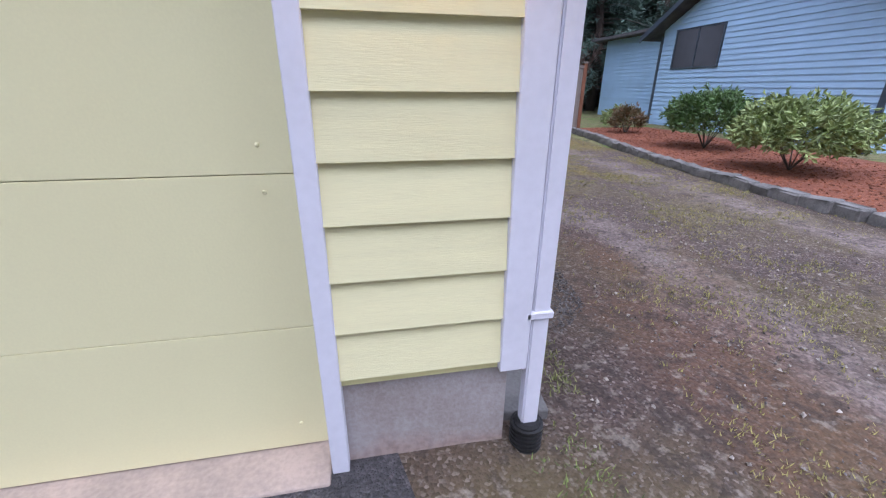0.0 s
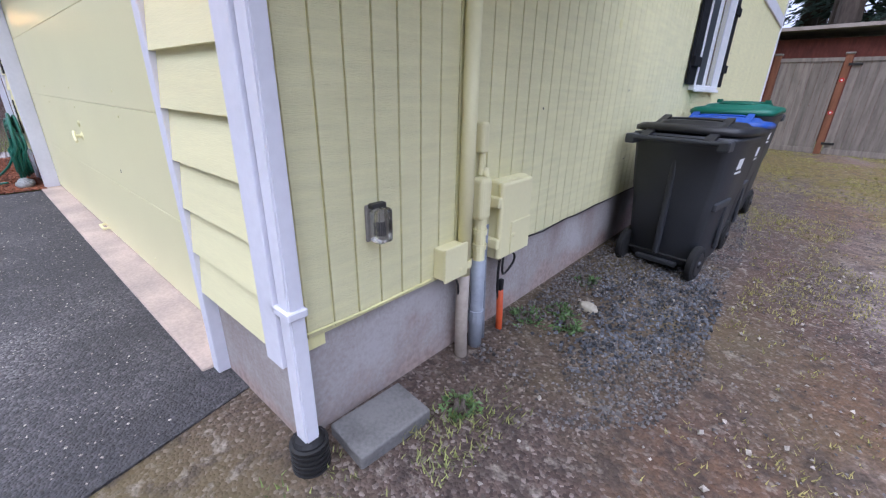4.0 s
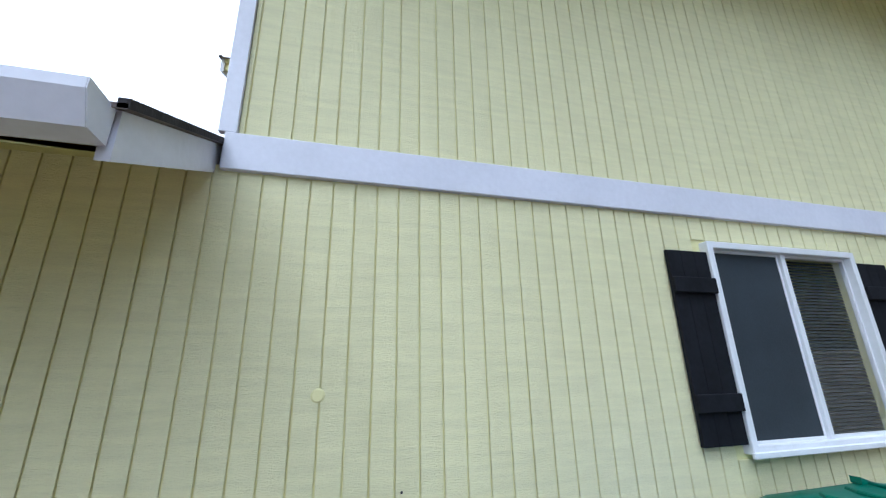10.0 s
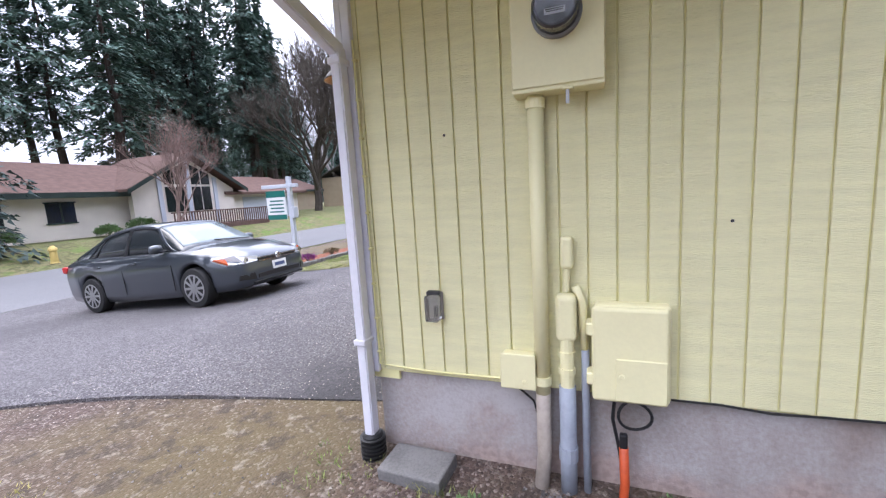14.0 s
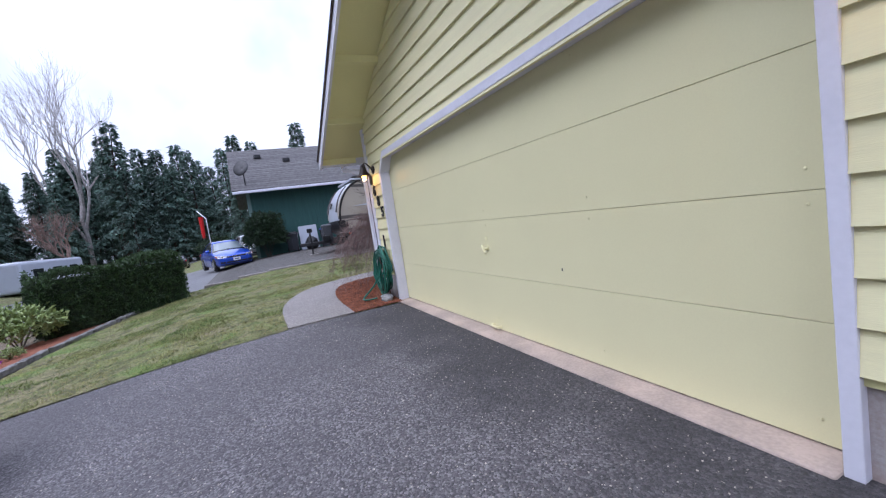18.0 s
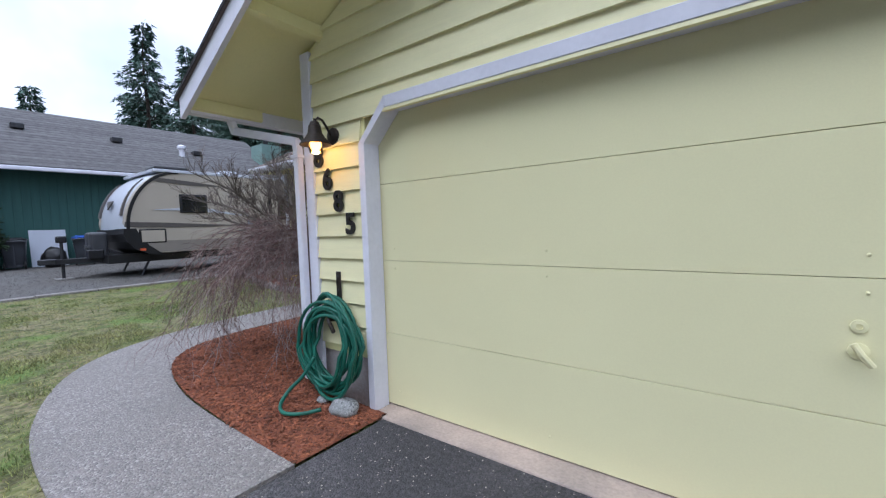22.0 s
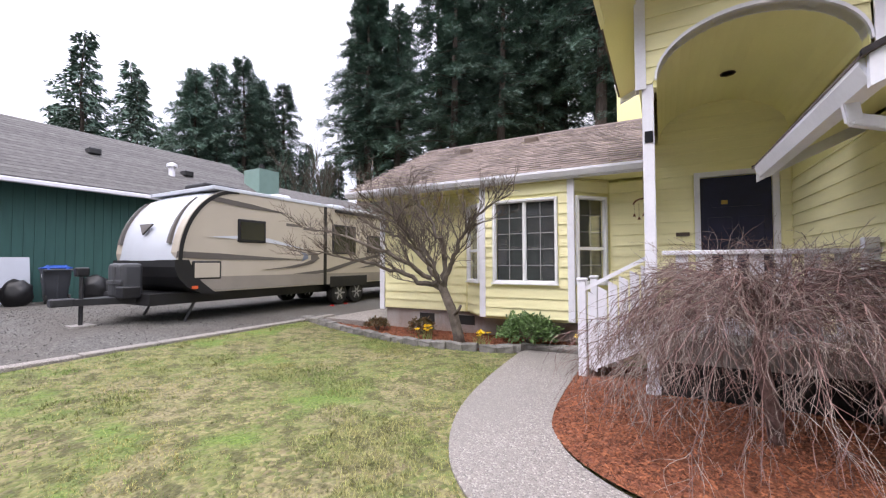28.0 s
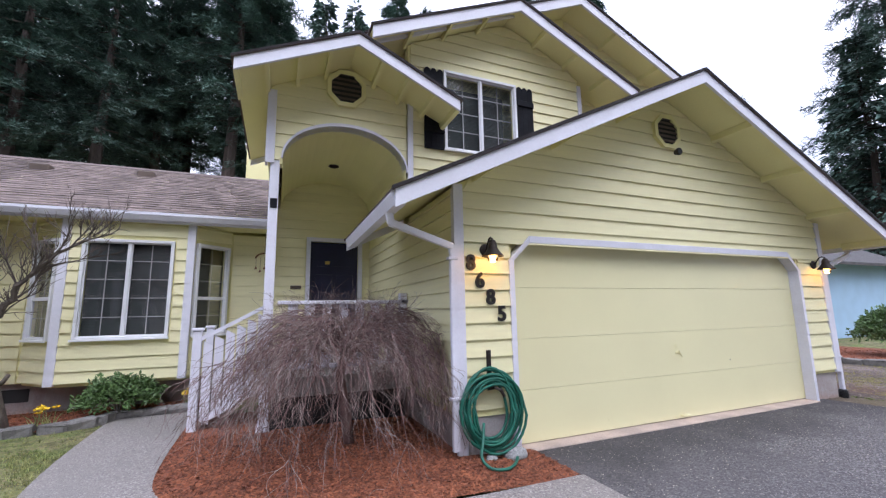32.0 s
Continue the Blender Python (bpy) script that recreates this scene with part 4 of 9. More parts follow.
part("rim_board", boxes((-7.88, -6.22, 1.575, 1.598, 0.40, 0.616)), WOOD_GREY, deck)
# solid near-black block paints in the shade under the boards
part("under_shade", boxes((-7.85, -6.24, 1.64, 4.1, -0.05, 0.588)), DARK, deck, "dark block filling in the shade below the deck")
stairs = thing("porch_stairs", "grey wooden steps up to the porch", "stairs", kind="structure")
for k in range(2):
    part("tread", boxes((-8.66 + k * 0.36, -8.28 + k * 0.38, 2.2, 3.2, 0.14 + k * 0.19, 0.18 + k * 0.19), bevel=0.004), WOOD_GREY, stairs)
    part("riser", boxes((-8.64 + k * 0.36, -8.62 + k * 0.36, 2.2, 3.2, -0.02 + k * 0.19, 0.14 + k * 0.19)), WOOD_GREY, stairs)
railing = thing("porch_railing", "white porch railing with square balusters", "railing")
part("top_rail", boxes((-7.82, -6.2, 1.60, 1.70, 1.465, 1.51), bevel=0.006), WHITE, railing)
part("bottom_rail", boxes((-7.82, -6.2, 1.63, 1.67, 0.70, 0.75), bevel=0.004), WHITE, railing)
for k in range(8):
    x = -7.70 + k * 0.2
    part("baluster", boxes((x, x + 0.11, 1.638, 1.662, 0.75, 1.465), bevel=0.003), WHITE, railing)
part("end_post", boxes((-6.32, -6.225, 1.60, 1.70, 0.56, 1.60), bevel=0.006), WHITE, railing)
stair_rail = thing("stair_railing", "white boarded stair railing with capped newel posts", "railing")
for y in (2.16, 3.18):
    n = part("newel", boxes((-8.745, -8.65, y - 0.047, y + 0.047, -0.05, 1.17), bevel=0.006), WHITE, stair_rail)
    part("cap", boxes((-8.76, -8.635, y - 0.062, y + 0.062, 1.17, 1.205), bevel=0.01, seg=2), WHITE, n)
for y in (2.16,):
    part("hand_rail", prism(bmesh.new(), [(-8.65, y - 0.04, 1.05), (-7.93, y - 0.04, 1.445), (-7.93, y - 0.04, 1.495), (-8.65, y - 0.04, 1.10)], (0, 0.08, 0)), WHITE, stair_rail)
    part("hand_rail", prism(bmesh.new(), [(-7.96, 1.7, 1.445), (-7.88, 1.7, 1.445), (-7.88, 1.7, 1.495), (-7.96, 1.7, 1.495)], (0, 0.5, 0)), WHITE, stair_rail)
    for k in range(6):
        x = -8.63 + k * 0.118
        part("board", prism(bmesh.new(), [(x, y - 0.012, 0.14 + (x + 8.6) * 0.545), (x + 0.10, y - 0.012, 0.14 + (x + 8.5) * 0.545), (x + 0.10, y - 0.012, 1.06 + (x + 8.5) * 0.545), (x, y - 0.012, 1.06 + (x + 8.6) * 0.545)], (0, 0.024, 0)), WHITE, stair_rail)
    part("low_rail", prism(bmesh.new(), [(-8.6, y - 0.03, 0.08), (-7.9, y - 0.03, 0.45), (-7.9, y - 0.03, 0.53), (-8.6, y - 0.03, 0.16)], (0, 0.06, 0)), WHITE, stair_rail)
front_door = thing("door_front", "dark navy panelled front door with white casing", "door", kind="structure")
part("leaf", boxes((-7.29, -6.43, 4.165, 4.21, 0.63, 2.66), bevel=0.004), NAVY, front_door)
for x0, x1, z0, z1 in ((-7.20, -6.90, 0.76, 1.31), (-6.82, -6.52, 0.76, 1.31), (-7.20, -6.90, 1.41, 2.06), (-6.82, -6.52, 1.41, 2.06)):
    part("raised_panel", boxes((x0, x1, 4.150, 4.167, z0, z1), bevel=0.012, seg=2), NAVY, front_door)
part("fan_light", prism(bmesh.new(), [(-6.86 + 0.3 * math.cos(math.pi * k / 12), 4.153, 2.21 + 0.26 * math.sin(math.pi * k / 12)) for k in range(13)], (0, 0.012, 0)), NAVY, front_door, "dark arched glass")
part("knob", lathe(bmesh.new(), [(0.03, 0), (0.012, -0.02), (0.03, -0.05), (0.02, -0.07)], (-6.50, 4.165, 1.56), 14, "y"), BROWN, front_door)
part("knocker", boxes((-7.03, -6.95, 4.145, 4.163, 2.25, 2.31), bevel=0.004), mat("brass", (0.6, 0.42, 0.12), 0.35, 0.1, metal=1.0), front_door, "small brass plate")
for d in ((-7.37, -7.295, 4.115, 4.175, 0.62, 2.745), (-6.425, -6.35, 4.115, 4.175, 0.62, 2.745), (-7.295, -6.425, 4.115, 4.175, 2.67, 2.745)):
    part("casing", boxes(d, bevel=0.003), WHITE, front_door)
mail = thing("mail_slot", "small bronze mail slot plate on the yellow wall", "mail slot")
part("plate", boxes((-7.62, -7.44, 4.112, 4.126, 1.79, 1.85), bevel=0.004), BROWN, mail)
part("flap", boxes((-7.60, -7.46, 4.105, 4.111, 1.805, 1.835), bevel=0.002), BROWN, mail)
chime = thing("wind_chime", "rust-brown metal wind chime hanging by the porch", "wind chime")
RUST = mat("rusty_metal", (0.22, 0.10, 0.05), 0.6, 0.25, 12, 60, 0.2, metal=0.4)
part("arch", tube(bmesh.new(), [(-8.05 + 0.14 * math.cos(math.pi * k / 10), 3.80, 2.28 + 0.09 * math.sin(math.pi * k / 10)) for k in range(11)], 0.012, 6), RUST, chime)
part("cord", tube(bmesh.new(), [(-8.05, 3.80, 2.36), (-8.05, 3.80, 2.70)], 0.004, 5), RUST, chime)
for k in range(5):
    x = -8.18 + k * 0.065
    b = part("bell", lathe(bmesh.new(), [(0.006, 0.04), (0.012, 0.03), (0.016, 0.012), (0.024, 0.0)], (x, 3.80, 2.10 - 0.05 * (k % 2)), 10), RUST, chime)
    part("string", tube(bmesh.new(), [(x, 3.80, 2.14 - 0.05 * (k % 2)), (x, 3.80, 2.30)], 0.003, 4), RUST, chime)
recessed = thing("recessed_light", "small dark recessed can light in the porch ceiling", "ceiling light")
part("ring", lathe(bmesh.new(), [(0.085, 0.0), (0.085, -0.008), (0.07, -0.008), (0.07, 0.0)], (-7.04, 3.1, 3.788), 20), BROWN, recessed)

# bay window and wing roof
bay = thing("bay", "angled bay with white windows and yellow lap boards", "bay window", kind="structure")
BAY = [(-11.18, 4.15), (-10.62, 3.6), (-9.09, 3.6), (-8.58, 4.15)]
for (xa, ya), (xb, yb), wn0 in ((BAY[0], BAY[1], (0.15, 0.65)), (BAY[1], BAY[2], (0.244, 1.278)), (BAY[2], BAY[3], (0.12, 0.63))):
    L = math.hypot(xb - xa, yb - ya)
    ux, uy = (xb - xa) / L, (yb - ya) / L
    nx, ny = uy, -ux
    bm = bmesh.new()
    for u0, u1, z0, z1 in ((0, L, 0.46, 1.06), (0, L, 2.45, 2.76), (0, wn0[0], 1.06, 2.45), (wn0[1], L, 1.06, 2.45)):
        q = [(xa + ux * u, ya + uy * u, z0) for u in (u0, u1)]
        prism(bm, [q[0], q[1], (q[1][0] - nx * 0.1, q[1][1] - ny * 0.1, z0), (q[0][0] - nx * 0.1, q[0][1] - ny * 0.1, z0)], (0, 0, z1 - z0))
    part("panel", bm, YELLOW, bay)
    lap_courses(bay, 0.04, L - 0.04, 0.47, 2.74, lambda u, z, xa=xa, ya=ya, ux=ux, uy=uy: (xa + ux * u, ya + uy * u, z), (nx, ny, 0), holes=((wn0[0] - 0.06, wn0[1] + 0.06, 1.03, 2.48),), start=0.45)
    ang = math.degrees(math.atan2(uy, ux))
    wide = L > 1
    window("window_bay_front" if wide else "window_bay_side", "white bay window with grids and closed blinds" if wide else "narrow white bay side window with a grid",
           pose(xa + ux * wn0[0] + nx * 0.015, ya + uy * wn0[0] + ny * 0.015, 1.08, 0, 0, ang), wn0[1] - wn0[0], 1.35, 2 if wide else 1, (2, 5) if wide else (2, 5), sash_v=not wide)
for x, y in BAY[1:3]:
    part("corner_board", boxes((x - 0.055, x + 0.055, y - 0.035, y + 0.03, 0.44, 2.74), bevel=0.006), WHITE, bay)
part("base", prism(bmesh.new(), [(-11.13, 4.15, 0.42), (-10.6, 3.63, 0.42), (-9.11, 3.63, 0.42), (-8.63, 4.15, 0.42)], (0, 0, 0.04)), YELLOW, bay)
wing_foundation = wall_boxes("foundation_wing", "concrete foundation under the wing with dark crawl vents", (-13.15, -8.0, 4.2, 4.35, -0.3, 0.45), material=CONCRETE)
for x in (-12.3, -11.4):
    part("crawl_vent", boxes((x, x + 0.35, 4.19, 4.201, 0.18, 0.36)), SHADOW, wing_foundation, "dark crawl space vent")

def wing_roof():
    roof = thing("roof_wing", "low wing roof with brown-grey asphalt shingles and white gutter", "roof", kind="structure")
    y0, z0, y1, z1, x0, x1 = 3.52, 2.89, 6.9, 4.58, -13.65, -6.2
    part("deck", prism(bmesh.new(), [(x0, y0, z0), (x0, y1, z1), (x0, 10.2, z0), (x0, 10.2, z0 - 0.05), (x0, y1, z1 - 0.05), (x0, y0, z0 - 0.05)], (-8.0 - x0, 0, 0)), YELLOW, roof)
    n = 24
    L = 0.305
    for k in range(n):
        a, b = k / n, (k + 1) / n
        ya, yb, za, zb = y0 - 0.03 + (y1 - y0 + 0.03) * a, y0 - 0.03 + (y1 - y0 + 0.03) * b, z0 + (z1 - z0) * a, z0 + (z1 - z0) * b
        x = x0 - 0.02 - (0.15 if k % 2 else 0)
        xe = -8.0 if k < 5 else x1
        bm = bmesh.new()
        while x < xe:
            w = min(L * random.choice((0.6, 1.0, 0.8)), xe - x)
            t = random.uniform(0.012, 0.022)
            prism(bm, [(x + 0.003, ya, za + t), (x + w - 0.003, ya, za + t), (x + w - 0.003, yb, zb + 0.006), (x + 0.003, yb, zb + 0.006)], (0, 0, -0.008))
            x += w
        part("shingle_course", bm, SHINGLE_I, roof)
    part("back_shingles", prism(bmesh.new(), [(x0, y1, z1 + 0.01), (x0, 10.25, z0 + 0.01), (x0, 10.25, z0), (x0, y1, z1)], (x1 - x0, 0, 0)), SHINGLE, roof)
    part("ridge_cap", prism(bmesh.new(), [(x0, y1 - 0.14, z1 - 0.05), (x0, y1, z1 + 0.035), (x0, y1 + 0.14, z1 - 0.05), (x0, y1, z1 + 0.015)], (x1 - x0, 0, 0)), SHINGLE, roof)
    for x in (-13.67,):
        part("barge_board", prism(bmesh.new(), [(x, y0, z0), (x, y1, z1), (x, y1, z1 - 0.16), (x, y0, z0 - 0.16)], (0.035, 0, 0)), WHITE, roof)
    part("fascia", boxes((x0, -7.95, y0 - 0.03, y0, z0 - 0.16, z0 - 0.01), bevel=0.003), WHITE, roof)
    part("gutter", prism(bmesh.new(), [(x0, y0 - 0.032, z0 - 0.02), (x0, y0 - 0.15, z0 - 0.02), (x0, y0 - 0.15, z0 - 0.06), (x0, y0 - 0.11, z0 - 0.13), (x0, y0 - 0.032, z0 - 0.13)], (-8.0 - x0, 0, 0)), WHITE, roof)
    part("soffit", boxes((x0, -8.0, y0, 4.15, z0 - 0.12, z0 - 0.09)), YELLOW, roof)
    for x, y in ((-10.6, 6.1), (-12.2, 5.9)):
        z = z0 + (z1 - z0) * (y - y0) / (y1 - y0)
        part("roof_vent", boxes((x, x + 0.3, y, y + 0.25, z, z + 0.14), bevel=0.02), BROWN, roof)
    part("gable_infill", prism(bmesh.new(), [(-13.2, 4.15, 2.8), (-13.2, 9.6, 2.8), (-13.2, 6.9, 4.4)], (0.1, 0, 0)), YELLOW, roof)


def island(m, amount=0.25):
    """Lets the pieces of one mesh differ."""
    n, l = m.node_tree.nodes, m.node_tree.links
    b = n["Principled BSDF"]
    src = b.inputs["Base Color"].links[0].from_socket
    geo, mr, hsv = n.new("ShaderNodeNewGeometry"), n.new("ShaderNodeMapRange"), n.new("ShaderNodeHueSaturation")
    mr.inputs["To Min"].default_value, mr.inputs["To Max"].default_value = 1 - amount, 1 + amount
    l.new(geo.outputs["Random Per Island"], mr.inputs["Value"])
    l.new(mr.outputs["Result"], hsv.inputs["Value"])
    l.new(src, hsv.inputs["Color"])
    l.new(hsv.outputs["Color"], b.inputs["Base Color"])
    return m


SHINGLE_I = island(mat("brown_shingle_pieces", (0.18, 0.14, 0.125), 0.95, 0.2, 6, 90, 0.5), 0.3)
wing_roof()
chimney = thing("chimney_chase", "yellow lap-sided chimney chase above the wing roof", "chimney")
part("chase", boxes((-8.75, -8.05, 8.0, 8.7, 2.8, 5.85)), YELLOW, chimney)
part("cap", boxes((-8.80, -8.0, 7.95, 8.75, 5.85, 5.93), bevel=0.01), WHITE, chimney)

# ---- side wall fittings ----
BOX_PAINT = mat("yellow_box_paint", (0.82, 0.77, 0.47), 0.45, 0.03, 3, 60, 0.06)
GREY_PVC = mat("grey_pvc", (0.33, 0.36, 0.42), 0.5, 0.1, 5, 40, 0.08)
PALE_PIPE = mat("bare_pipe", (0.42, 0.36, 0.31), 0.6, 0.15, 5, 40, 0.1)
METER_GLASS = glass("meter_glass", (0.9, 0.92, 0.95))
DARK_METAL = mat("dark_metal", (0.06, 0.06, 0.065), 0.45, 0.15, 8, 50, 0.1, metal=0.6)
ORANGE = mat("orange_conduit", (0.62, 0.10, 0.03), 0.5, 0.1, 5, 40, 0.1)
PAPER = mat("white_print", (0.75, 0.76, 0.78), 0.5, 0.03)
INK = mat("dark_ink", (0.05, 0.05, 0.06), 0.6, 0.05)

meter = thing("electric_meter", "yellow painted meter box with a round glass electric meter", "electric meter")
part("box", boxes((0.010, 0.115, 0.765, 1.09, 1.60, 1.985), bevel=0.006, seg=2), BOX_PAINT, meter)
part("lid", boxes((0.115, 0.122, 0.768, 1.087, 1.615, 1.982), bevel=0.003), BOX_PAINT, meter)
part("hasp", boxes((0.10, 0.134, 0.945, 0.985, 1.592, 1.604), bevel=0.003), BOX_PAINT, meter)
part("seal_tag", boxes((0.124, 0.127, 0.958, 0.970, 1.545, 1.594)), mat("clear_tag", (0.5, 0.52, 0.56), 0.3, 0.1), meter)
M = (0.122, 0.932, 1.852)
ring = part("ring", lathe(bmesh.new(), [(0.086, 0), (0.086, 0.02), (0.078, 0.024), (0.078, 0.0)], M, 28, "x"), mat("grey_ring", (0.25, 0.26, 0.27), 0.4, 0.1, metal=0.5), meter, smooth=False)
part("dial_body", lathe(bmesh.new(), [(0.074, 0.0), (0.071, 0.068), (0.064, 0.076), (0.02, 0.077)], M, 28, "x"), mat("meter_body", (0.05, 0.052, 0.058), 0.25, 0.1, coat=0.6), meter, "grey round meter body")
face = part("dial_face", lathe(bmesh.new(), [(0.062, 0.0775), (0.062, 0.0785), (0.001, 0.079)], M, 28, "x"), mat("meter_face_grey", (0.12, 0.125, 0.135), 0.4, 0.1), meter, "grey dial face with white plates")
half = [(math.cos(math.radians(a)) * 0.058, math.sin(math.radians(a)) * 0.058) for a in range(8, 173, 15)]
part("white_plate", prism(bmesh.new(), [(M[0] + 0.079, M[1] + u, M[2] + v) for u, v in half], (0.001, 0, 0)), PAPER, face)
part("label_plate", boxes((M[0] + 0.079, M[0] + 0.080, M[1] - 0.034, M[1] + 0.034, M[2] - 0.032, M[2] - 0.012)), PAPER, face)
for k in range(5):
    part("register_dial", lathe(bmesh.new(), [(0.0075, 0.0), (0.0075, 0.0008), (0.0045, 0.0008), (0.0045, 0.0)], (M[0] + 0.080, M[1] - 0.038 + k * 0.019, M[2] + 0.022), 12, "x"), INK, face)
for w, dz in ((0.05, 0.046), (0.07, 0.037), (0.06, -0.018), (0.055, -0.024)):
    part("print_line", boxes((M[0] + 0.080, M[0] + 0.0808, M[1] - w / 2, M[1] + w / 2, M[2] + dz, M[2] + dz + 0.0035)), INK, face)
g = part("glass_dome", lathe(bmesh.new(), [(0.077, 0.02), (0.076, 0.082), (0.068, 0.092), (0.01, 0.094)], M, 28, "x"), METER_GLASS, meter, smooth=False)
g.visible_shadow = False

conduit = thing("service_conduit", "thick yellow painted electric conduit with a bare grey foot", "conduit")
part("pipe", tube(bmesh.new(), [(0.045, 0.90, 1.60), (0.045, 0.90, 0.40)], 0.031, 16), BOX_PAINT, conduit, smooth=True)
part("foot", tube(bmesh.new(), [(0.045, 0.90, 0.405), (0.045, 0.90, 0.12), (0.075, 0.875, -0.15)], 0.0305, 16), PALE_PIPE, conduit, "bare grey-brown pipe", smooth=True)
for z in (1.555, 0.44):
    part("coupling", tube(bmesh.new(), [(0.045, 0.90, z), (0.045, 0.90, z + 0.035)], 0.037, 16), BOX_PAINT, conduit)
phone_pipe = thing("phone_conduit", "slim yellow conduit with a capped fitting and grey PVC foot", "conduit")
part("upper_cap", boxes((0.012, 0.06, 0.965, 1.015, 0.93, 1.06), bevel=0.015, seg=3), BOX_PAINT, phone_pipe)
part("stub", tube(bmesh.new(), [(0.04, 0.99, 0.93), (0.04, 0.985, 0.84)], 0.012, 8), BOX_PAINT, phone_pipe)
part("fitting", boxes((0.012, 0.085, 0.945, 1.025, 0.64, 0.83), bevel=0.02, seg=3), BOX_PAINT, phone_pipe)
part("neck", tube(bmesh.new(), [(0.055, 0.985, 0.65), (0.055, 0.985, 0.44)], 0.028, 12), BOX_PAINT, phone_pipe)
for z in (0.57, 0.50):
    part("collar", tube(bmesh.new(), [(0.055, 0.985, z), (0.055, 0.985, z + 0.025)], 0.034, 12), BOX_PAINT, phone_pipe)
part("foot", tube(bmesh.new(), [(0.055, 0.985, 0.445), (0.06, 0.985, -0.12)], 0.034, 12), GREY_PVC, phone_pipe, "grey PVC pipe", smooth=True)
part("foot_coupling", tube(bmesh.new(), [(0.057, 0.985, 0.12), (0.057, 0.985, 0.18)], 0.039, 12), GREY_PVC, phone_pipe)
part("side_pipe", tube(bmesh.new(), [(0.035, 1.055, 0.60), (0.035, 1.055, 0.40), (0.05, 1.06, -0.12)], 0.016, 10), GREY_PVC, phone_pipe, smooth=True)
part("side_pipe_top", tube(bmesh.new(), [(0.04, 1.02, 0.86), (0.035, 1.045, 0.80), (0.035, 1.053, 0.60)], 0.016, 10), BOX_PAINT, phone_pipe, smooth=True)
conduit.location = (0, -0.06, 0)
phone_pipe.location = (0, -0.045, 0)
tel = thing("telecom_box", "yellow telephone network box with a hinged lid", "utility box")
part("body", boxes((0.012, 0.075, 1.045, 1.31, 0.415, 0.80), bevel=0.012, seg=2), BOX_PAINT, tel)
part("lid", boxes((0.072, 0.105, 1.035, 1.30, 0.42, 0.795), bevel=0.014, seg=3), BOX_PAINT, tel)
part("lid_step", boxes((0.104, 0.112, 1.12, 1.295, 0.43, 0.60), bevel=0.005), BOX_PAINT, tel)
part("screw", lathe(bmesh.new(), [(0.011, 0), (0.010, 0.006), (0.003, 0.007)], (0.112, 1.14, 0.53), 10, "x"), BOX_PAINT, tel)
for z in (0.68, 0.48):
    part("hinge", boxes((0.03, 0.10, 1.015, 1.045, z, z + 0.05), bevel=0.005), BOX_PAINT, tel)
junction = thing("junction_box", "small square yellow junction box", "utility box")
part("body", boxes((0.010, 0.075, 0.675, 0.81, 0.425, 0.565), bevel=0.006, seg=2), BOX_PAINT, junction)
part("lid", boxes((0.073, 0.086, 0.668, 0.817, 0.42, 0.575), bevel=0.006, seg=2), BOX_PAINT, junction)
part("screw", lathe(bmesh.new(), [(0.010, 0), (0.009, 0.004), (0.003, 0.005)], (0.086, 0.77, 0.455), 10, "x"), BOX_PAINT, junction)
outlet = thing("outlet_cover", "weathered clear plastic cover over an outdoor outlet", "outlet cover")
CLEAR = glass("clear_plastic", (0.75, 0.74, 0.70), 0.25)
part("base", boxes((0.010, 0.022, 0.325, 0.402, 0.685, 0.815), bevel=0.004), mat("taupe_plastic", (0.26, 0.24, 0.22), 0.5, 0.1), outlet)
part("hinge", boxes((0.020, 0.05, 0.333, 0.394, 0.803, 0.822), bevel=0.004), DARK_METAL, outlet)
part("receptacle", boxes((0.022, 0.030, 0.342, 0.38, 0.70, 0.79), bevel=0.004), mat("grey_socket", (0.4, 0.39, 0.36), 0.5, 0.05), outlet)
part("slot", boxes((0.030, 0.032, 0.368, 0.384, 0.705, 0.755)), INK, outlet)
c = part("clear_cover", boxes((0.024, 0.080, 0.33, 0.398, 0.685, 0.808), bevel=0.014, seg=3), CLEAR, outlet)
c.visible_shadow = False
cable = thing("utility_cables", "thin black telephone cables with an orange conduit below the box", "cable")
CABLE = mat("black_cable", (0.015, 0.015, 0.017), 0.5, 0.05)
def loop_pts(cy, cz, r, turns=1.1, x=0.06):
    return [(x + 0.01 * math.sin(a * 1.7), cy + r * math.sin(a), cz + r * math.cos(a)) for a in (math.tau * turns * k / 24 for k in range(25))]
part("cable", tube(bmesh.new(), [(0.06, 1.12, 0.44), (0.06, 1.11, 0.33), (0.05, 1.13, 0.22), (0.055, 1.15, 0.1)], 0.007, 7), CABLE, cable)
part("cable", tube(bmesh.new(), [(0.06, 1.16, 0.44)] + loop_pts(1.19, 0.35, 0.06), 0.006, 7), CABLE, cable)
part("cable", tube(bmesh.new(), [(0.08, 0.74, 0.43), (0.05, 0.80, 0.36), (0.03, 0.84, 0.2), (0.05, 0.83, 0.0), (0.11, 0.85, -0.05)], 0.005, 7), CABLE, cable)
part("cable", tube(bmesh.new(), [(0.03, 0.052, 1.95), (0.02, 0.05, 1.2), (0.02, 0.05, 0.44), (0.02, 0.3, 0.427), (0.02, 0.65, 0.43)], 0.005, 7), YELLOW, cable, "yellow painted cable along the siding edge")
edge = [(0.016, 1.32 + 0.16 * k, 0.412 + 0.006 * math.sin(k * 1.9) - 0.004 * (k % 3)) for k in range(66)]
part("cable", tube(bmesh.new(), edge, 0.0045, 6), CABLE, cable, "dark cable tucked under the siding edge")
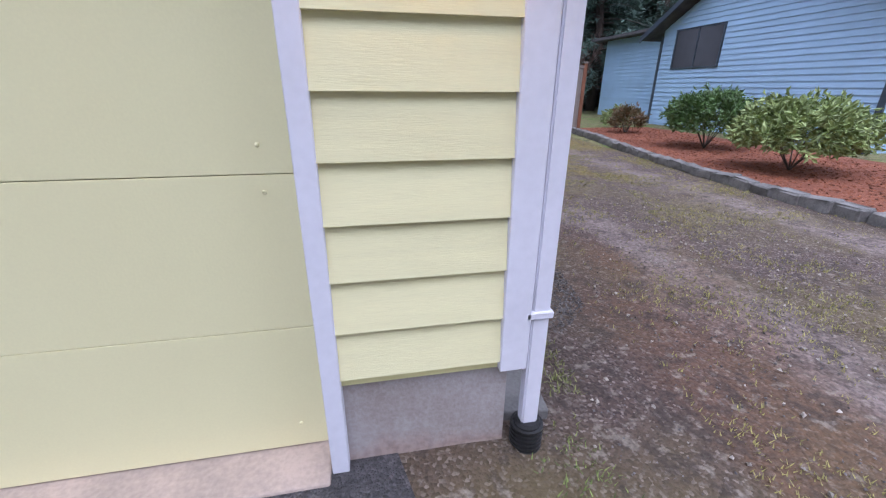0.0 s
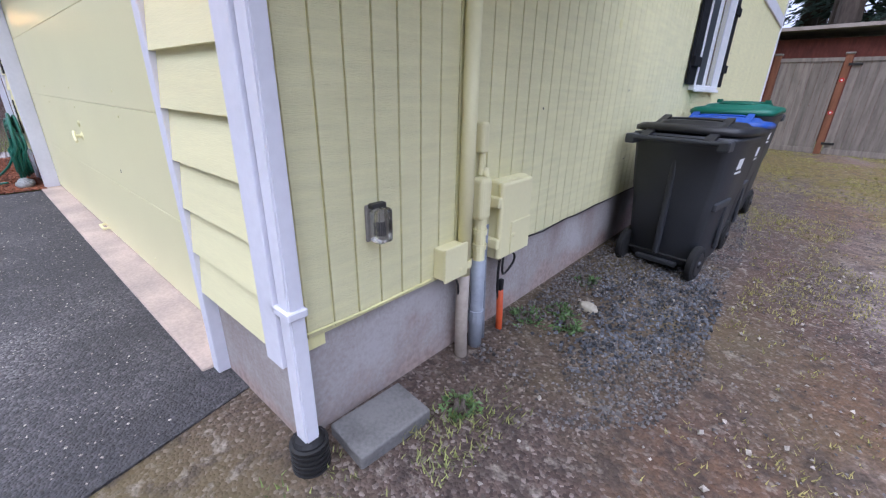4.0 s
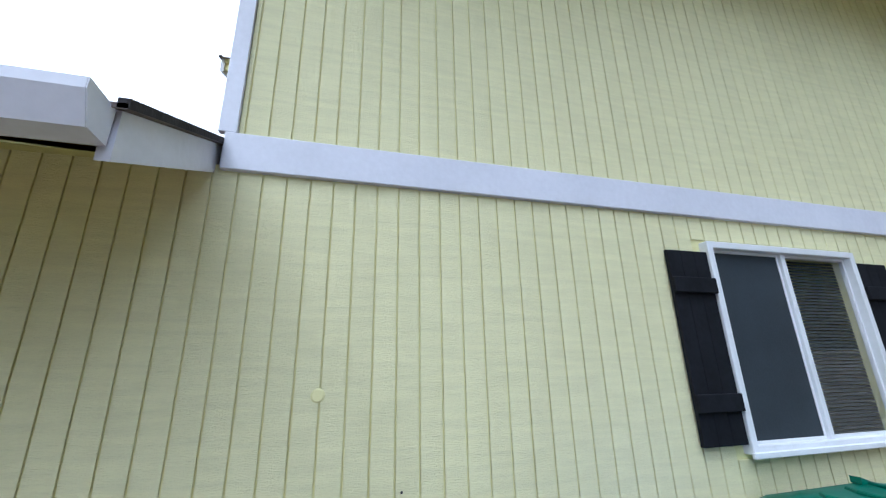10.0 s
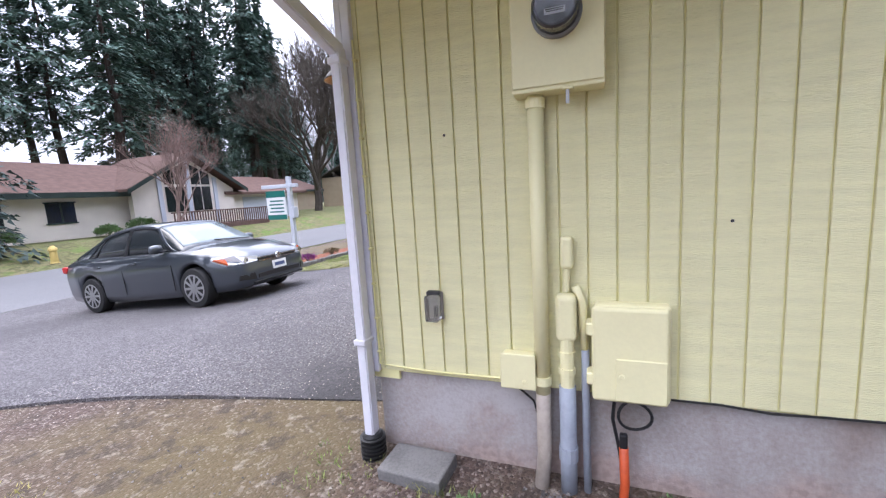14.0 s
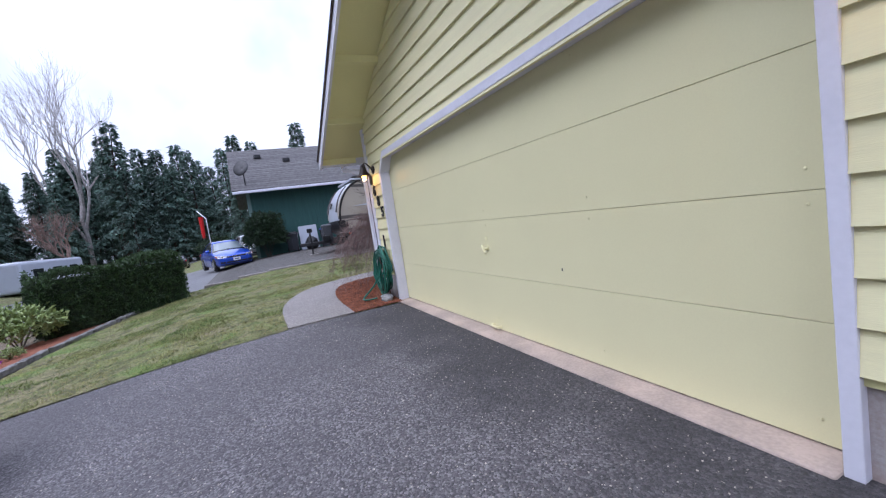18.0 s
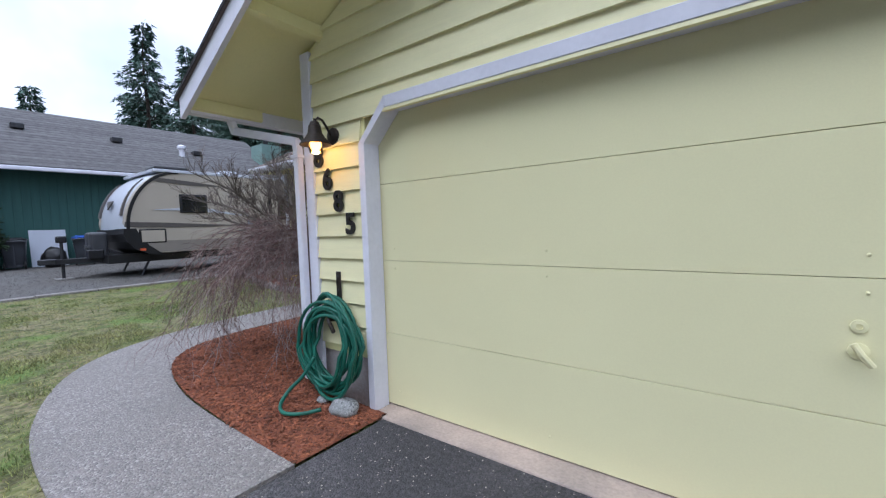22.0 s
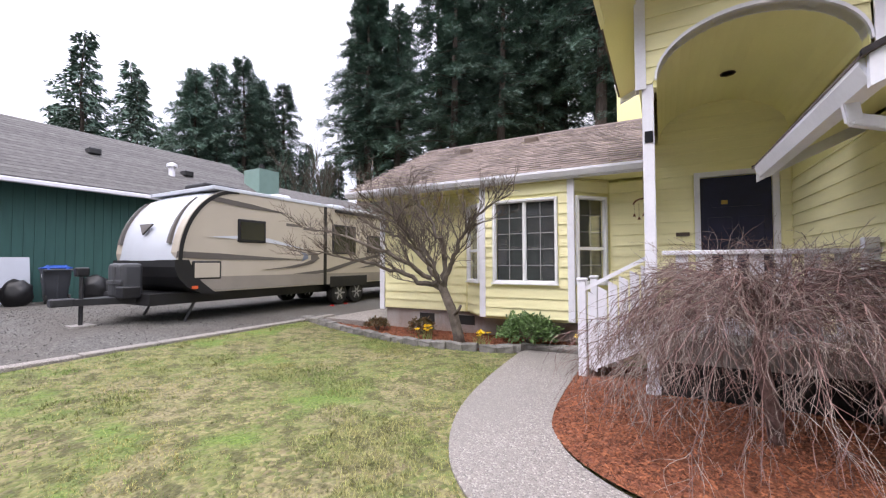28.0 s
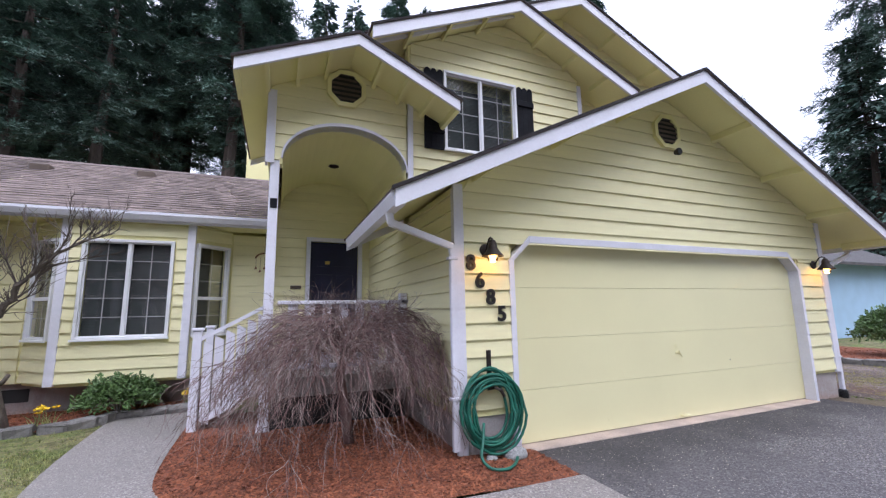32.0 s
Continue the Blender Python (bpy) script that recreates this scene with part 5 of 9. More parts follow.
for k in range(9):
    part("cable_clip", boxes((0.010, 0.03, 0.038, 0.062, 0.50 + 0.17 * k, 0.512 + 0.17 * k), bevel=0.003), YELLOW, cable)
part("plug", boxes((0.045, 0.07, 1.135, 1.165, 0.20, 0.27), bevel=0.008, seg=2), CABLE, cable)
part("orange_conduit", tube(bmesh.new(), [(0.055, 1.15, 0.21), (0.06, 1.155, 0.05), (0.075, 1.14, -0.12)], 0.018, 10), ORANGE, cable, "orange flexible conduit", smooth=True)
paver = thing("concrete_paver", "loose grey concrete paver at the wall foot", "paver")
part("slab", boxes((0.0, 0.20, 0.0, 0.32, 0.0, 0.07), bevel=0.008, seg=2), mat("paver_concrete", (0.20, 0.195, 0.19), 0.95, 0.2, 6, 70, 0.5), paver)
paver.matrix_world = pose(0.015, 0.115, -0.04, 2, 3, -4)
spots = thing("siding_patches", "pale filler patches and nail heads on the siding", "patch", kind="structure")
part("patch", lathe(bmesh.new(), [(0.03, 0.0), (0.022, 0.004), (0.002, 0.005)], (0.010, 2.395, 1.583), 14, "x"), YELLOW, spots)
for y, z in ((1.05, 0.52), (2.75, 1.2), (1.5, 1.1), (3.3, 0.9), (2.9, 0.7), (6.5, 1.7), (0.45, 1.5)):
    part("nail_head", lathe(bmesh.new(), [(0.006, 0.0), (0.005, 0.002), (0.001, 0.003)], (0.010, y, z), 8, "x"), DARK_METAL, spots)

# ---- wheeled bins ----
def bin_cart(name, label, lid_mat, m):
    """Back (wheels, handle) towards -y, width along x."""
    b = thing(name, label, "trash bin", group="wheeled bins by the wall", at=m)
    bm = bmesh.new()
    rings = []
    for z, hw, y0, y1 in ((0.06, 0.225, -0.24, 0.25), (0.10, 0.24, -0.27, 0.28), (0.55, 0.27, -0.31, 0.33), (0.62, 0.285, -0.315, 0.345), (0.93, 0.305, -0.345, 0.385), (0.97, 0.325, -0.365, 0.405), (0.995, 0.325, -0.365, 0.405)):
        c = 0.05
        pts = [(-hw + c, y0), (hw - c, y0), (hw, y0 + c), (hw, y1 - c), (hw - c, y1), (-hw + c, y1), (-hw, y1 - c), (-hw, y0 + c)]
        rings.append([bm.verts.new((x, y, z)) for x, y in pts])
    for r0, r1 in zip(rings, rings[1:]):
        for k in range(8):
            bm.faces.new((r0[k], r0[(k + 1) % 8], r1[(k + 1) % 8], r1[k]))
    bm.faces.new(rings[0][::-1])
    bm.faces.new(rings[-1])
    bmesh.ops.bevel(bm, geom=[e for e in bm.edges], offset=0.008, segments=2, affect="EDGES", clamp_overlap=True)
    body = part("body", bm, BIN_GREY, b, "dark grey plastic body", smooth=True)
    bm = bmesh.new()
    def ring(z, g, y0, y1, c=0.07):
        hw = 0.335 - g
        pts = [(-hw + c, y0 + g), (hw - c, y0 + g), (hw, y0 + g + c), (hw, y1 - g - c), (hw - c, y1 - g), (-hw + c, y1 - g), (-hw, y1 - g - c), (-hw, y0 + g + c)]
        return [bm.verts.new((x, y, z + 0.03 * (y1 - y) * (1 if z > 1.0 else 1))) for x, y in pts]
    rs = [ring(0.985, 0.0, -0.33, 0.42), ring(1.015, 0.0, -0.33, 0.42), ring(1.035, 0.03, -0.33, 0.42), ring(1.04, 0.09, -0.33, 0.42), ring(1.062, 0.115, -0.33, 0.42), ring(1.068, 0.2, -0.33, 0.42)]
    for r0, r1 in zip(rs, rs[1:]):
        for k in range(8):
            bm.faces.new((r0[k], r0[(k + 1) % 8], r1[(k + 1) % 8], r1[k]))
    bm.faces.new(rs[0][::-1])
    bm.faces.new(rs[-1])
    lid = part("lid", bm, lid_mat, b, smooth=True)
    for x in (-0.2, 0.2):
        part("hinge_arm", prism(bmesh.new(), [(x - 0.03, -0.43, 0.955), (x + 0.03, -0.43, 0.955), (x + 0.024, -0.08, 1.082), (x - 0.024, -0.08, 1.082)], (0, 0, 0.028)), lid_mat, lid)
    part("handle_bar", tube(bmesh.new(), [(-0.27, -0.425, 0.965), (0.27, -0.425, 0.965)], 0.018, 10), BIN_GREY, body)
    for x in (-0.29, 0.29):
        part("handle_bracket", boxes((x - 0.035, x + 0.035, -0.44, -0.33, 0.92, 0.985), bevel=0.012, seg=2), BIN_GREY, body)
    part("axle", tube(bmesh.new(), [(-0.27, -0.27, 0.13), (0.27, -0.27, 0.13)], 0.012, 8), DARK_METAL, b)
    for x in (-0.27, 0.235):
        w = part("wheel", lathe(bmesh.new(), [(0.11, 0.0), (0.128, 0.008), (0.13, 0.025), (0.128, 0.042), (0.11, 0.05)], (x, -0.27, 0.13), 24, "x"), TYRE, b, smooth=False)
        part("hub", lathe(bmesh.new(), [(0.085, -0.003), (0.075, -0.006), (0.03, -0.004), (0.022, -0.016), (0.002, -0.018)] if x < 0 else [(0.085, 0.053), (0.075, 0.056), (0.03, 0.054), (0.022, 0.066), (0.002, 0.068)], (x, -0.27, 0.13), 14, "x"), DARK_METAL, w)
    part("foot_bar", boxes((-0.15, 0.15, -0.30, -0.26, 0.06, 0.10), bevel=0.01), BIN_GREY, body)
    for side in (1, -1):
        for k in range(4):
            y = (-0.045 + k * 0.026) * side
            e, g = 0.014 * side, 0.0
            part("print_mark", prism(bmesh.new(), [(side * 0.294, y + g, 0.775), (side * 0.294, y + g + 0.014, 0.775), (side * 0.2985, y + e + 0.014, 0.845), (side * 0.2985, y + e, 0.845)], (side * 0.004, 0, 0)), PAPER, body, "white printed mark")
        part("print_bar", boxes((min(side * 0.286, side * 0.2965), max(side * 0.286, side * 0.2965), -0.06, 0.075, 0.745, 0.757)), PAPER, body, "white printed mark")
    part("side_rib", boxes((0.255, 0.288, -0.24, 0.10, 0.50, 0.56), bevel=0.014, seg=2), BIN_GREY, body)
    part("side_rib", boxes((0.25, 0.276, 0.06, 0.13, 0.16, 0.56), bevel=0.012, seg=2), BIN_GREY, body)
    for k in range(3):
        y = -0.12 + k * 0.17
        z = 1.069 + 0.03 * (0.42 - y)
        part("lid_rib", tube(bmesh.new(), [(-0.17 + 0.02 * k, y, z), (-0.08, y + 0.035, z + 0.003), (0.08, y + 0.035, z + 0.003), (0.17 - 0.02 * k, y, z)], 0.009, 7), lid_mat, lid)
    part("rear_rib", boxes((-0.02, 0.02, -0.335, -0.29, 0.14, 0.90), bevel=0.012, seg=2), BIN_GREY, body)
    return b


BIN_GREY = mat("bin_grey_plastic", (0.042, 0.046, 0.055), 0.48, 0.08, 4, 90, 0.08)
TYRE = mat("tyre_rubber", (0.018, 0.018, 0.019), 0.8, 0.15, 10, 80, 0.2)
LID_BLACK = mat("black_lid", (0.02, 0.02, 0.023), 0.42, 0.1, 5, 60, 0.06)
LID_BLUE = mat("blue_lid", (0.018, 0.075, 0.36), 0.42, 0.08, 5, 60, 0.06)
LID_GREEN = mat("green_lid", (0.006, 0.13, 0.085), 0.42, 0.08, 5, 60, 0.06)
bin_cart("garbage_bin", "dark grey wheeled garbage bin with a black lid", LID_BLACK, pose(0.47, 2.99, -0.065, 0, 0, -8))
bin_cart("recycling_bin", "dark grey wheeled recycling bin with a blue lid", LID_BLUE, pose(0.48, 3.88, -0.065, 0, 0, -3))
green_bin = bin_cart("yard_waste_bin", "large grey wheeled yard waste bin with a green lid", LID_GREEN, pose(0.46, 4.84, -0.065, 0, 0, 176))
green_bin.scale = (1.05, 1.05, 1.09)

# ---- fence with gate across the side yard ----
fence = thing("side_fence", "weathered grey cedar fence with red-brown posts and a gate", "fence")
FY, FZ = 12.05, 0.01
def fence_post(x):
    p = part("post", boxes((x - 0.06, x + 0.06, FY - 0.06, FY + 0.06, FZ - 0.02, FZ + 2.02), bevel=0.006), POST, fence, "red-brown cedar post")
    part("post_cap", boxes((x - 0.08, x + 0.08, FY - 0.08, FY + 0.08, FZ + 2.02, FZ + 2.06), bevel=0.01), FENCE, p)
for x in (0.11, 1.29, 5.40, 6.80):
    fence_post(x)
def planks(x0, x1, z0=0.12, z1=1.88, y=FY - 0.03):
    x = x0
    while x < x1 - 0.03:
        w = min(0.142, x1 - x)
        part("plank", boxes((x + 0.002, x + w - 0.002, y - 0.010, y + 0.010, FZ + z0, FZ + z1 - random.uniform(0, 0.008))), FENCE, fence)
        x += w
planks(0.18, 1.22)
planks(1.37, 3.33)
planks(3.38, 5.33)
planks(5.47, 6.74)
for x0, x1 in ((0.18, 1.22), (1.37, 3.33), (3.38, 5.33), (5.47, 6.74)):
    part("cap_rail", boxes((x0 - 0.01, x1 + 0.01, FY - 0.06, FY + 0.03, FZ + 1.882, FZ + 1.96), bevel=0.004), FENCE, fence)
    part("kick_board", boxes((x0, x1, FY - 0.045, FY - 0.02, FZ, FZ + 0.118), bevel=0.004), FENCE, fence)
for x, z in ((1.39, 1.8), (1.39, 0.2), (5.30, 1.8), (5.30, 0.2)):
    part("hinge", boxes((x - 0.08, x + 0.14, FY - 0.085, FY - 0.062, FZ + z, FZ + z + 0.05), bevel=0.004), BLACK_PLASTIC, fence, "black strap hinge")
part("latch", boxes((3.27, 3.45, FY - 0.07, FY - 0.042, FZ + 1.48, FZ + 1.51), bevel=0.004), BLACK_PLASTIC, fence, "black latch")
RED = mat("red_reflector", (0.5, 0.02, 0.02), 0.3, 0.05)
for x in (1.29, 5.40):
    for z in (0.87, 1.52):
        r = part("reflector", lathe(bmesh.new(), [(0.045, 0), (0.042, -0.012), (0.015, -0.013)], (x, FY - 0.06, FZ + z), 16, "y"), RED, fence, "round red reflector")
        part("centre", lathe(bmesh.new(), [(0.018, -0.013), (0.017, -0.016), (0.001, -0.017)], (x, FY - 0.06, FZ + z), 12, "y"), PAPER, r)
gate_sign = thing("gate_sign", "white and red warning sign on the gate post", "sign")
part("board", boxes((5.64, 5.98, FY - 0.055, FY - 0.045, 1.42, 1.86)), PAPER, gate_sign)
part("red_band", boxes((5.65, 5.97, FY - 0.058, FY - 0.056, 1.72, 1.85)), RED, gate_sign)
for k in range(4):
    part("text_bar", boxes((5.68, 5.94, FY - 0.058, FY - 0.056, 1.46 + k * 0.06, 1.48 + k * 0.06)), INK, gate_sign)
shed = thing("garden_shed", "dark red-brown shed with a flat tan roof behind the fence", "shed")
SHED = mat("shed_red", (0.12, 0.03, 0.022), 0.85, 0.2, 3, 30, 0.3, stretch=(6, 6, 1))
part("wall", boxes((-2.6, 2.3, 16.0, 18.4, -0.2, 2.72)), SHED, shed)
for k in range(24):
    part("board", boxes((-2.6 + k * 0.204, -2.405 + k * 0.204, 15.97, 16.0, -0.1, 2.7), bevel=0.002), SHED, shed)
part("roof", prism(bmesh.new(), [(-2.9, 15.6, 2.86), (2.65, 15.6, 2.95), (2.65, 15.6, 3.04), (-2.9, 15.6, 2.95)], (0, 3.2, 0)), mat("shed_roof", (0.33, 0.28, 0.25), 0.8, 0.2, 3, 30, 0.2), shed)

# ---- bed with stones and the blue house ----
BED_EDGE = curve([(5.7, -3.0), (5.15, 0.0), (4.95, 2.3), (5.0, 3.8), (5.32, 6.2), (5.85, 9.0), (6.15, 11.95)], 5)
patch("bark_bed", BED_EDGE + [(9.4, 11.95), (9.6, 6), (9.4, -3)], MULCH, 0.03, "bed of bright red bark mulch along the boundary", "mulch bed", step=0.7)
edging = thing("stone_edging", "low edging of rough grey stones round the bark bed", "stone edging")
def stone_mesh(seed, l, w, h):
    rnd = random.Random(seed)
    bm = boxes((-l / 2, l / 2, -w / 2, w / 2, -h * 0.4, h * 0.6), bevel=0.03, seg=2)
    for v in bm.verts:
        v.co += Vector((rnd.uniform(-1, 1), rnd.uniform(-1, 1), rnd.uniform(-1, 1))) * 0.016
    return finish("stone", bm, STONE)


STONES = [stone_mesh(k, 0.34 + 0.08 * (k % 3), 0.2, 0.16 + 0.03 * (k % 2)) for k in range(6)]
def stone_row(line, parent, gap=0.37, scale=1.0, lift=0.0):
    rnd = random.Random(5)
    left = 0.0
    for (xa, ya), (xb, yb) in zip(line, line[1:]):
        L = math.hypot(xb - xa, yb - ya)
        d = left
        while d < L:
            x, y = xa + (xb - xa) * d / L, ya + (yb - ya) * d / L
            st = new("stone", STONES[rnd.randrange(6)])
            st.parent = parent
            st.matrix_world = pose(x, y, gz(x, y) + 0.03 + lift, rnd.uniform(-4, 4), rnd.uniform(-4, 4), math.degrees(math.atan2(yb - ya, xb - xa)) + rnd.uniform(-8, 8)) @ Matrix.Scale(scale, 4)
            d += gap * scale * rnd.uniform(0.92, 1.1)
        left = d - L


stone_row(BED_EDGE, edging)
BLUE_SIDING = mat("pale_blue_siding", (0.40, 0.58, 0.76), 0.6, 0.05, 1.5, 40, 0.15, piece=0.03)
BLUE_TRIM = mat("blue_dark_trim", (0.06, 0.08, 0.10), 0.6, 0.1)
blue_house = thing("blue_house", "single-storey pale blue lap-sided house with a dark roof edge", "house")
wb = part("wall", boxes((11.0, 20, 7.5, 15.2, -0.2, 3.3), (12.2, 20, 15.2, 21, -0.2, 3.5)), BLUE_SIDING, blue_house)
part("gable", prism(bmesh.new(), [(11.0, 7.5, 3.3), (11.0, 15.2, 3.3), (11.0, 11.35, 5.2)], (0.2, 0, 0)), BLUE_SIDING, blue_house)
lap_courses(wb, 7.55, 15.15, -0.1, 5.1, lambda u, z: (11.0, u, z), (-1, 0, 0), holes=((12.35, 14.5, 1.95, 3.25),), gable=lambda z: (7.5 if z < 3.3 else 11.35 - (5.2 - z) * 2.03, 15.2 if z < 3.3 else 11.35 + (5.2 - z) * 2.03), step=0.16, material=BLUE_SIDING, proud=0.032)
lap_courses(wb, 15.2, 20.9, -0.1, 3.4, lambda u, z: (12.2, u, z), (-1, 0, 0), step=0.16, material=BLUE_SIDING, proud=0.032)
for y, s in ((7.5, 1), (15.2, -1)):
    part("roof", prism(bmesh.new(), [(10.45, y - s * 0.6, 3.0), (10.45, 11.35, 5.42), (10.45, 11.35, 5.55), (10.45, y - s * 0.6, 3.13)], (10, 0, 0)), SHINGLE_G, blue_house)
    part("barge_board", prism(bmesh.new(), [(10.42, y - s * 0.62, 2.93), (10.42, 11.35, 5.34), (10.42, 11.35, 5.52), (10.42, y - s * 0.62, 3.12)], (0.04, 0, 0)), BLUE_TRIM, blue_house, "dark barge board")
part("roof_back", prism(bmesh.new(), [(11.6, 15.3, 3.5), (11.6, 21.5, 3.5), (11.6, 21.5, 3.62), (11.6, 15.3, 3.62)], (9, 0, 0.0)), SHINGLE_G, blue_house)
part("corner_board", boxes((10.95, 11.0, 7.44, 7.58, -0.1, 3.3)), BLUE_TRIM, blue_house)
part("downspout", boxes((10.93, 10.99, 15.15, 15.24, 0, 3.1)), BLUE_TRIM, blue_house)
w = part("window", boxes((10.955, 10.985, 12.4, 14.42, 2.0, 3.2)), mat("dark_pane", (0.03, 0.033, 0.037), 0.08, 0.1, spec=0.6), blue_house, "dark two-part window")
for d in ((10.94, 10.975, 12.34, 14.48, 1.95, 2.0), (10.94, 10.975, 12.34, 14.48, 3.2, 3.25), (10.94, 10.975, 12.34, 12.4, 2.0, 3.2), (10.94, 10.975, 14.42, 14.48, 2.0, 3.2), (10.945, 10.972, 13.38, 13.44, 2.0, 3.2)):
    part("frame", boxes(d), BLUE_TRIM, w)

blue_house.location = (0, -1.15, 0)

# ---- garage front: lamps, numbers, hose ----
IRON = mat("bronze_iron", (0.045, 0.035, 0.03), 0.5, 0.2, 8, 60, 0.15, metal=0.5)
BULB = glow("warm_bulb", (1.0, 0.46, 0.10), 5.0)
LAMP_GLASS = glass("lamp_glass", (1.0, 0.93, 0.8))
def wall_lamp(x):
    lamp = thing("wall_lamp", "dark bronze barn-style wall lamp, lit", "wall lamp", group="garage lamps")
    z = 1.955
    part("backplate", lathe(bmesh.new(), [(0.062, 0), (0.062, -0.012), (0.05, -0.022), (0.015, -0.03)], (x, -0.016, z), 20, "y"), IRON, lamp)
    part("arm", tube(bmesh.new(), [(x, -0.04, z), (x, -0.07, z + 0.05), (x, -0.11, z + 0.10), (x, -0.145, z + 0.11), (x, -0.172, z + 0.085), (x, -0.175, z + 0.03)], 0.009, 8), IRON, lamp)
    sh = part("shade", lathe(bmesh.new(), [(0.03, 0.055), (0.042, 0.05), (0.048, 0.0), (0.058, -0.015), (0.066, -0.03), (0.105, -0.075), (0.108, -0.082), (0.100, -0.080), (0.06, -0.035), (0.03, -0.02)], (x, -0.175, z), 24), IRON, lamp, smooth=True)
    part("cap", lathe(bmesh.new(), [(0.036, 0.055), (0.03, 0.075), (0.008, 0.085), (0.008, 0.10), (0.002, 0.102)], (x, -0.175, z), 16), IRON, sh)
    gl = part("globe", lathe(bmesh.new(), [(0.048, -0.05), (0.052, -0.10), (0.04, -0.135), (0.01, -0.145)], (x, -0.175, z), 20), LAMP_GLASS, lamp, smooth=True)
    gl.visible_shadow = False
    part("bulb", lathe(bmesh.new(), [(0.012, -0.04), (0.024, -0.07), (0.026, -0.09), (0.016, -0.112), (0.002, -0.118)], (x, -0.175, z), 14), BULB, lamp, "glowing amber bulb", smooth=True)
    ld = bpy.data.lights.new("lamp_light", "POINT")
    ld.energy, ld.color, ld.shadow_soft_size = 0.75, (1.0, 0.52, 0.16), 0.03
    lo = new("lamp_light", ld)
    lo.location = (x, -0.175, z - 0.135)
    return lamp


wall_lamp(-5.90)
wall_lamp(-0.24)

def text_mesh(chars, size, depth, bold=0.0):
    cu = bpy.data.curves.new("number", "FONT")
    cu.body, cu.size, cu.extrude, cu.offset, cu.align_x, cu.align_y = chars, size, depth, bold, "CENTER", "CENTER"
    cu.resolution_u = 6
    ob = bpy.data.objects.new("tmp", cu)
    me = bpy.data.meshes.new_from_object(ob)
    bpy.data.objects.remove(ob)
    bpy.data.curves.remove(cu)
    return me


NUMBER = mat("black_metal_number", (0.02, 0.018, 0.017), 0.45, 0.2, 10, 50, 0.1)
numbers = thing("house_number", "black metal house number 8685 stepped down the wall", "house number")
for ch, x, z in (("8", -6.07, 1.82), ("6", -5.975, 1.645), ("8", -5.86, 1.48), ("5", -5.74, 1.315)):
    me = text_mesh(ch, 0.205, 0.008, 0.006)
    me.materials.append(NUMBER)
    d = part("digit_" + {"8": "eight", "6": "six", "5": "five"}[ch], me, None, numbers, "black digit " + ch)
    d.matrix_world = pose(x, -0.034, z, 90, 0, 0)
hanger = thing("hose_hanger", "black iron hose bracket on the lap siding", "hose bracket")
part("plate", boxes((-5.93, -5.88, -0.036, -0.024, 0.60, 0.975), bevel=0.004), IRON, hanger)
for z in (0.94, 0.84, 0.72):
    part("screw", lathe(bmesh.new(), [(0.008, 0), (0.006, -0.004), (0.001, -0.005)], (-5.905, -0.036, z), 8, "y"), DARK_METAL, hanger)
part("arm", tube(bmesh.new(), [(-5.905, -0.036, 0.62), (-5.905, -0.14, 0.64), (-5.86, -0.16, 0.62), (-5.82, -0.16, 0.56)], 0.014, 8), IRON, hanger)
HOSE = mat("green_hose_rubber", (0.016, 0.14, 0.095), 0.45, 0.2, 9, 120, 0.1)
hose = thing("garden_hose", "coiled green garden hose hanging on the bracket", "garden hose")
rnd = random.Random(3)
pts = []
loops = 13
for k in range(loops * 26):
    a = math.tau * k / 26
    q = k / (loops * 26)
    wob = 0.025 * math.sin(a * 0.37 + 1) + 0.02 * math.sin(a * 0.83)
    rx = 0.255 + 0.055 * math.sin(a * 0.21) + wob * 0.7
    rz = 0.305 + 0.045 * math.sin(a * 0.29 + 2) + wob
    pts.append((-5.935 + 0.02 * math.sin(a * 0.17) + rx * math.sin(a), -0.065 - 0.085 * (0.5 + 0.5 * math.sin(a * 0.61 + q * 5)) - 0.05 * (1 if math.cos(a) < 0 else 0) * math.sin(a * 0.13) ** 2, 0.435 + rz * math.cos(a) + 0.015 * math.sin(a * 0.43)))
part("coil", tube(bmesh.new(), pts, 0.0135, 7), HOSE, hose, smooth=True)
tail = curve([(-6.05, 0.35), (-6.10, 0.22), (-6.16, 0.12), (-6.12, 0.06), (-6.0, 0.05), (-5.88, 0.055), (-5.80, 0.07)], 5)
ty = curve([(0, -0.17), (1, -0.24), (2, -0.33), (3, -0.42), (4, -0.46), (5, -0.40), (6, -0.31)], 5)
part("tail", tube(bmesh.new(), [(x, y[1], z) for (x, z), y in zip(tail, ty)], 0.0135, 8), HOSE, hose, smooth=True)
def rock(name, label, loc, s, material, seed):
    bm = bmesh.new()
    bmesh.ops.create_icosphere(bm, subdivisions=3, radius=1)
    for v in bm.verts:
        v.co = v.co * (1 + 0.22 * noise.noise(v.co * 1.3 + Vector((seed, 0, 0))) + 0.06 * noise.noise(v.co * 4 + Vector((0, seed, 0))))
        v.co = Vector((v.co.x * s[0], v.co.y * s[1], v.co.z * s[2]))
    r = tagged(new(name, finish(name, bm, material, True)), label, "rock")
    r.location = loc
    return r


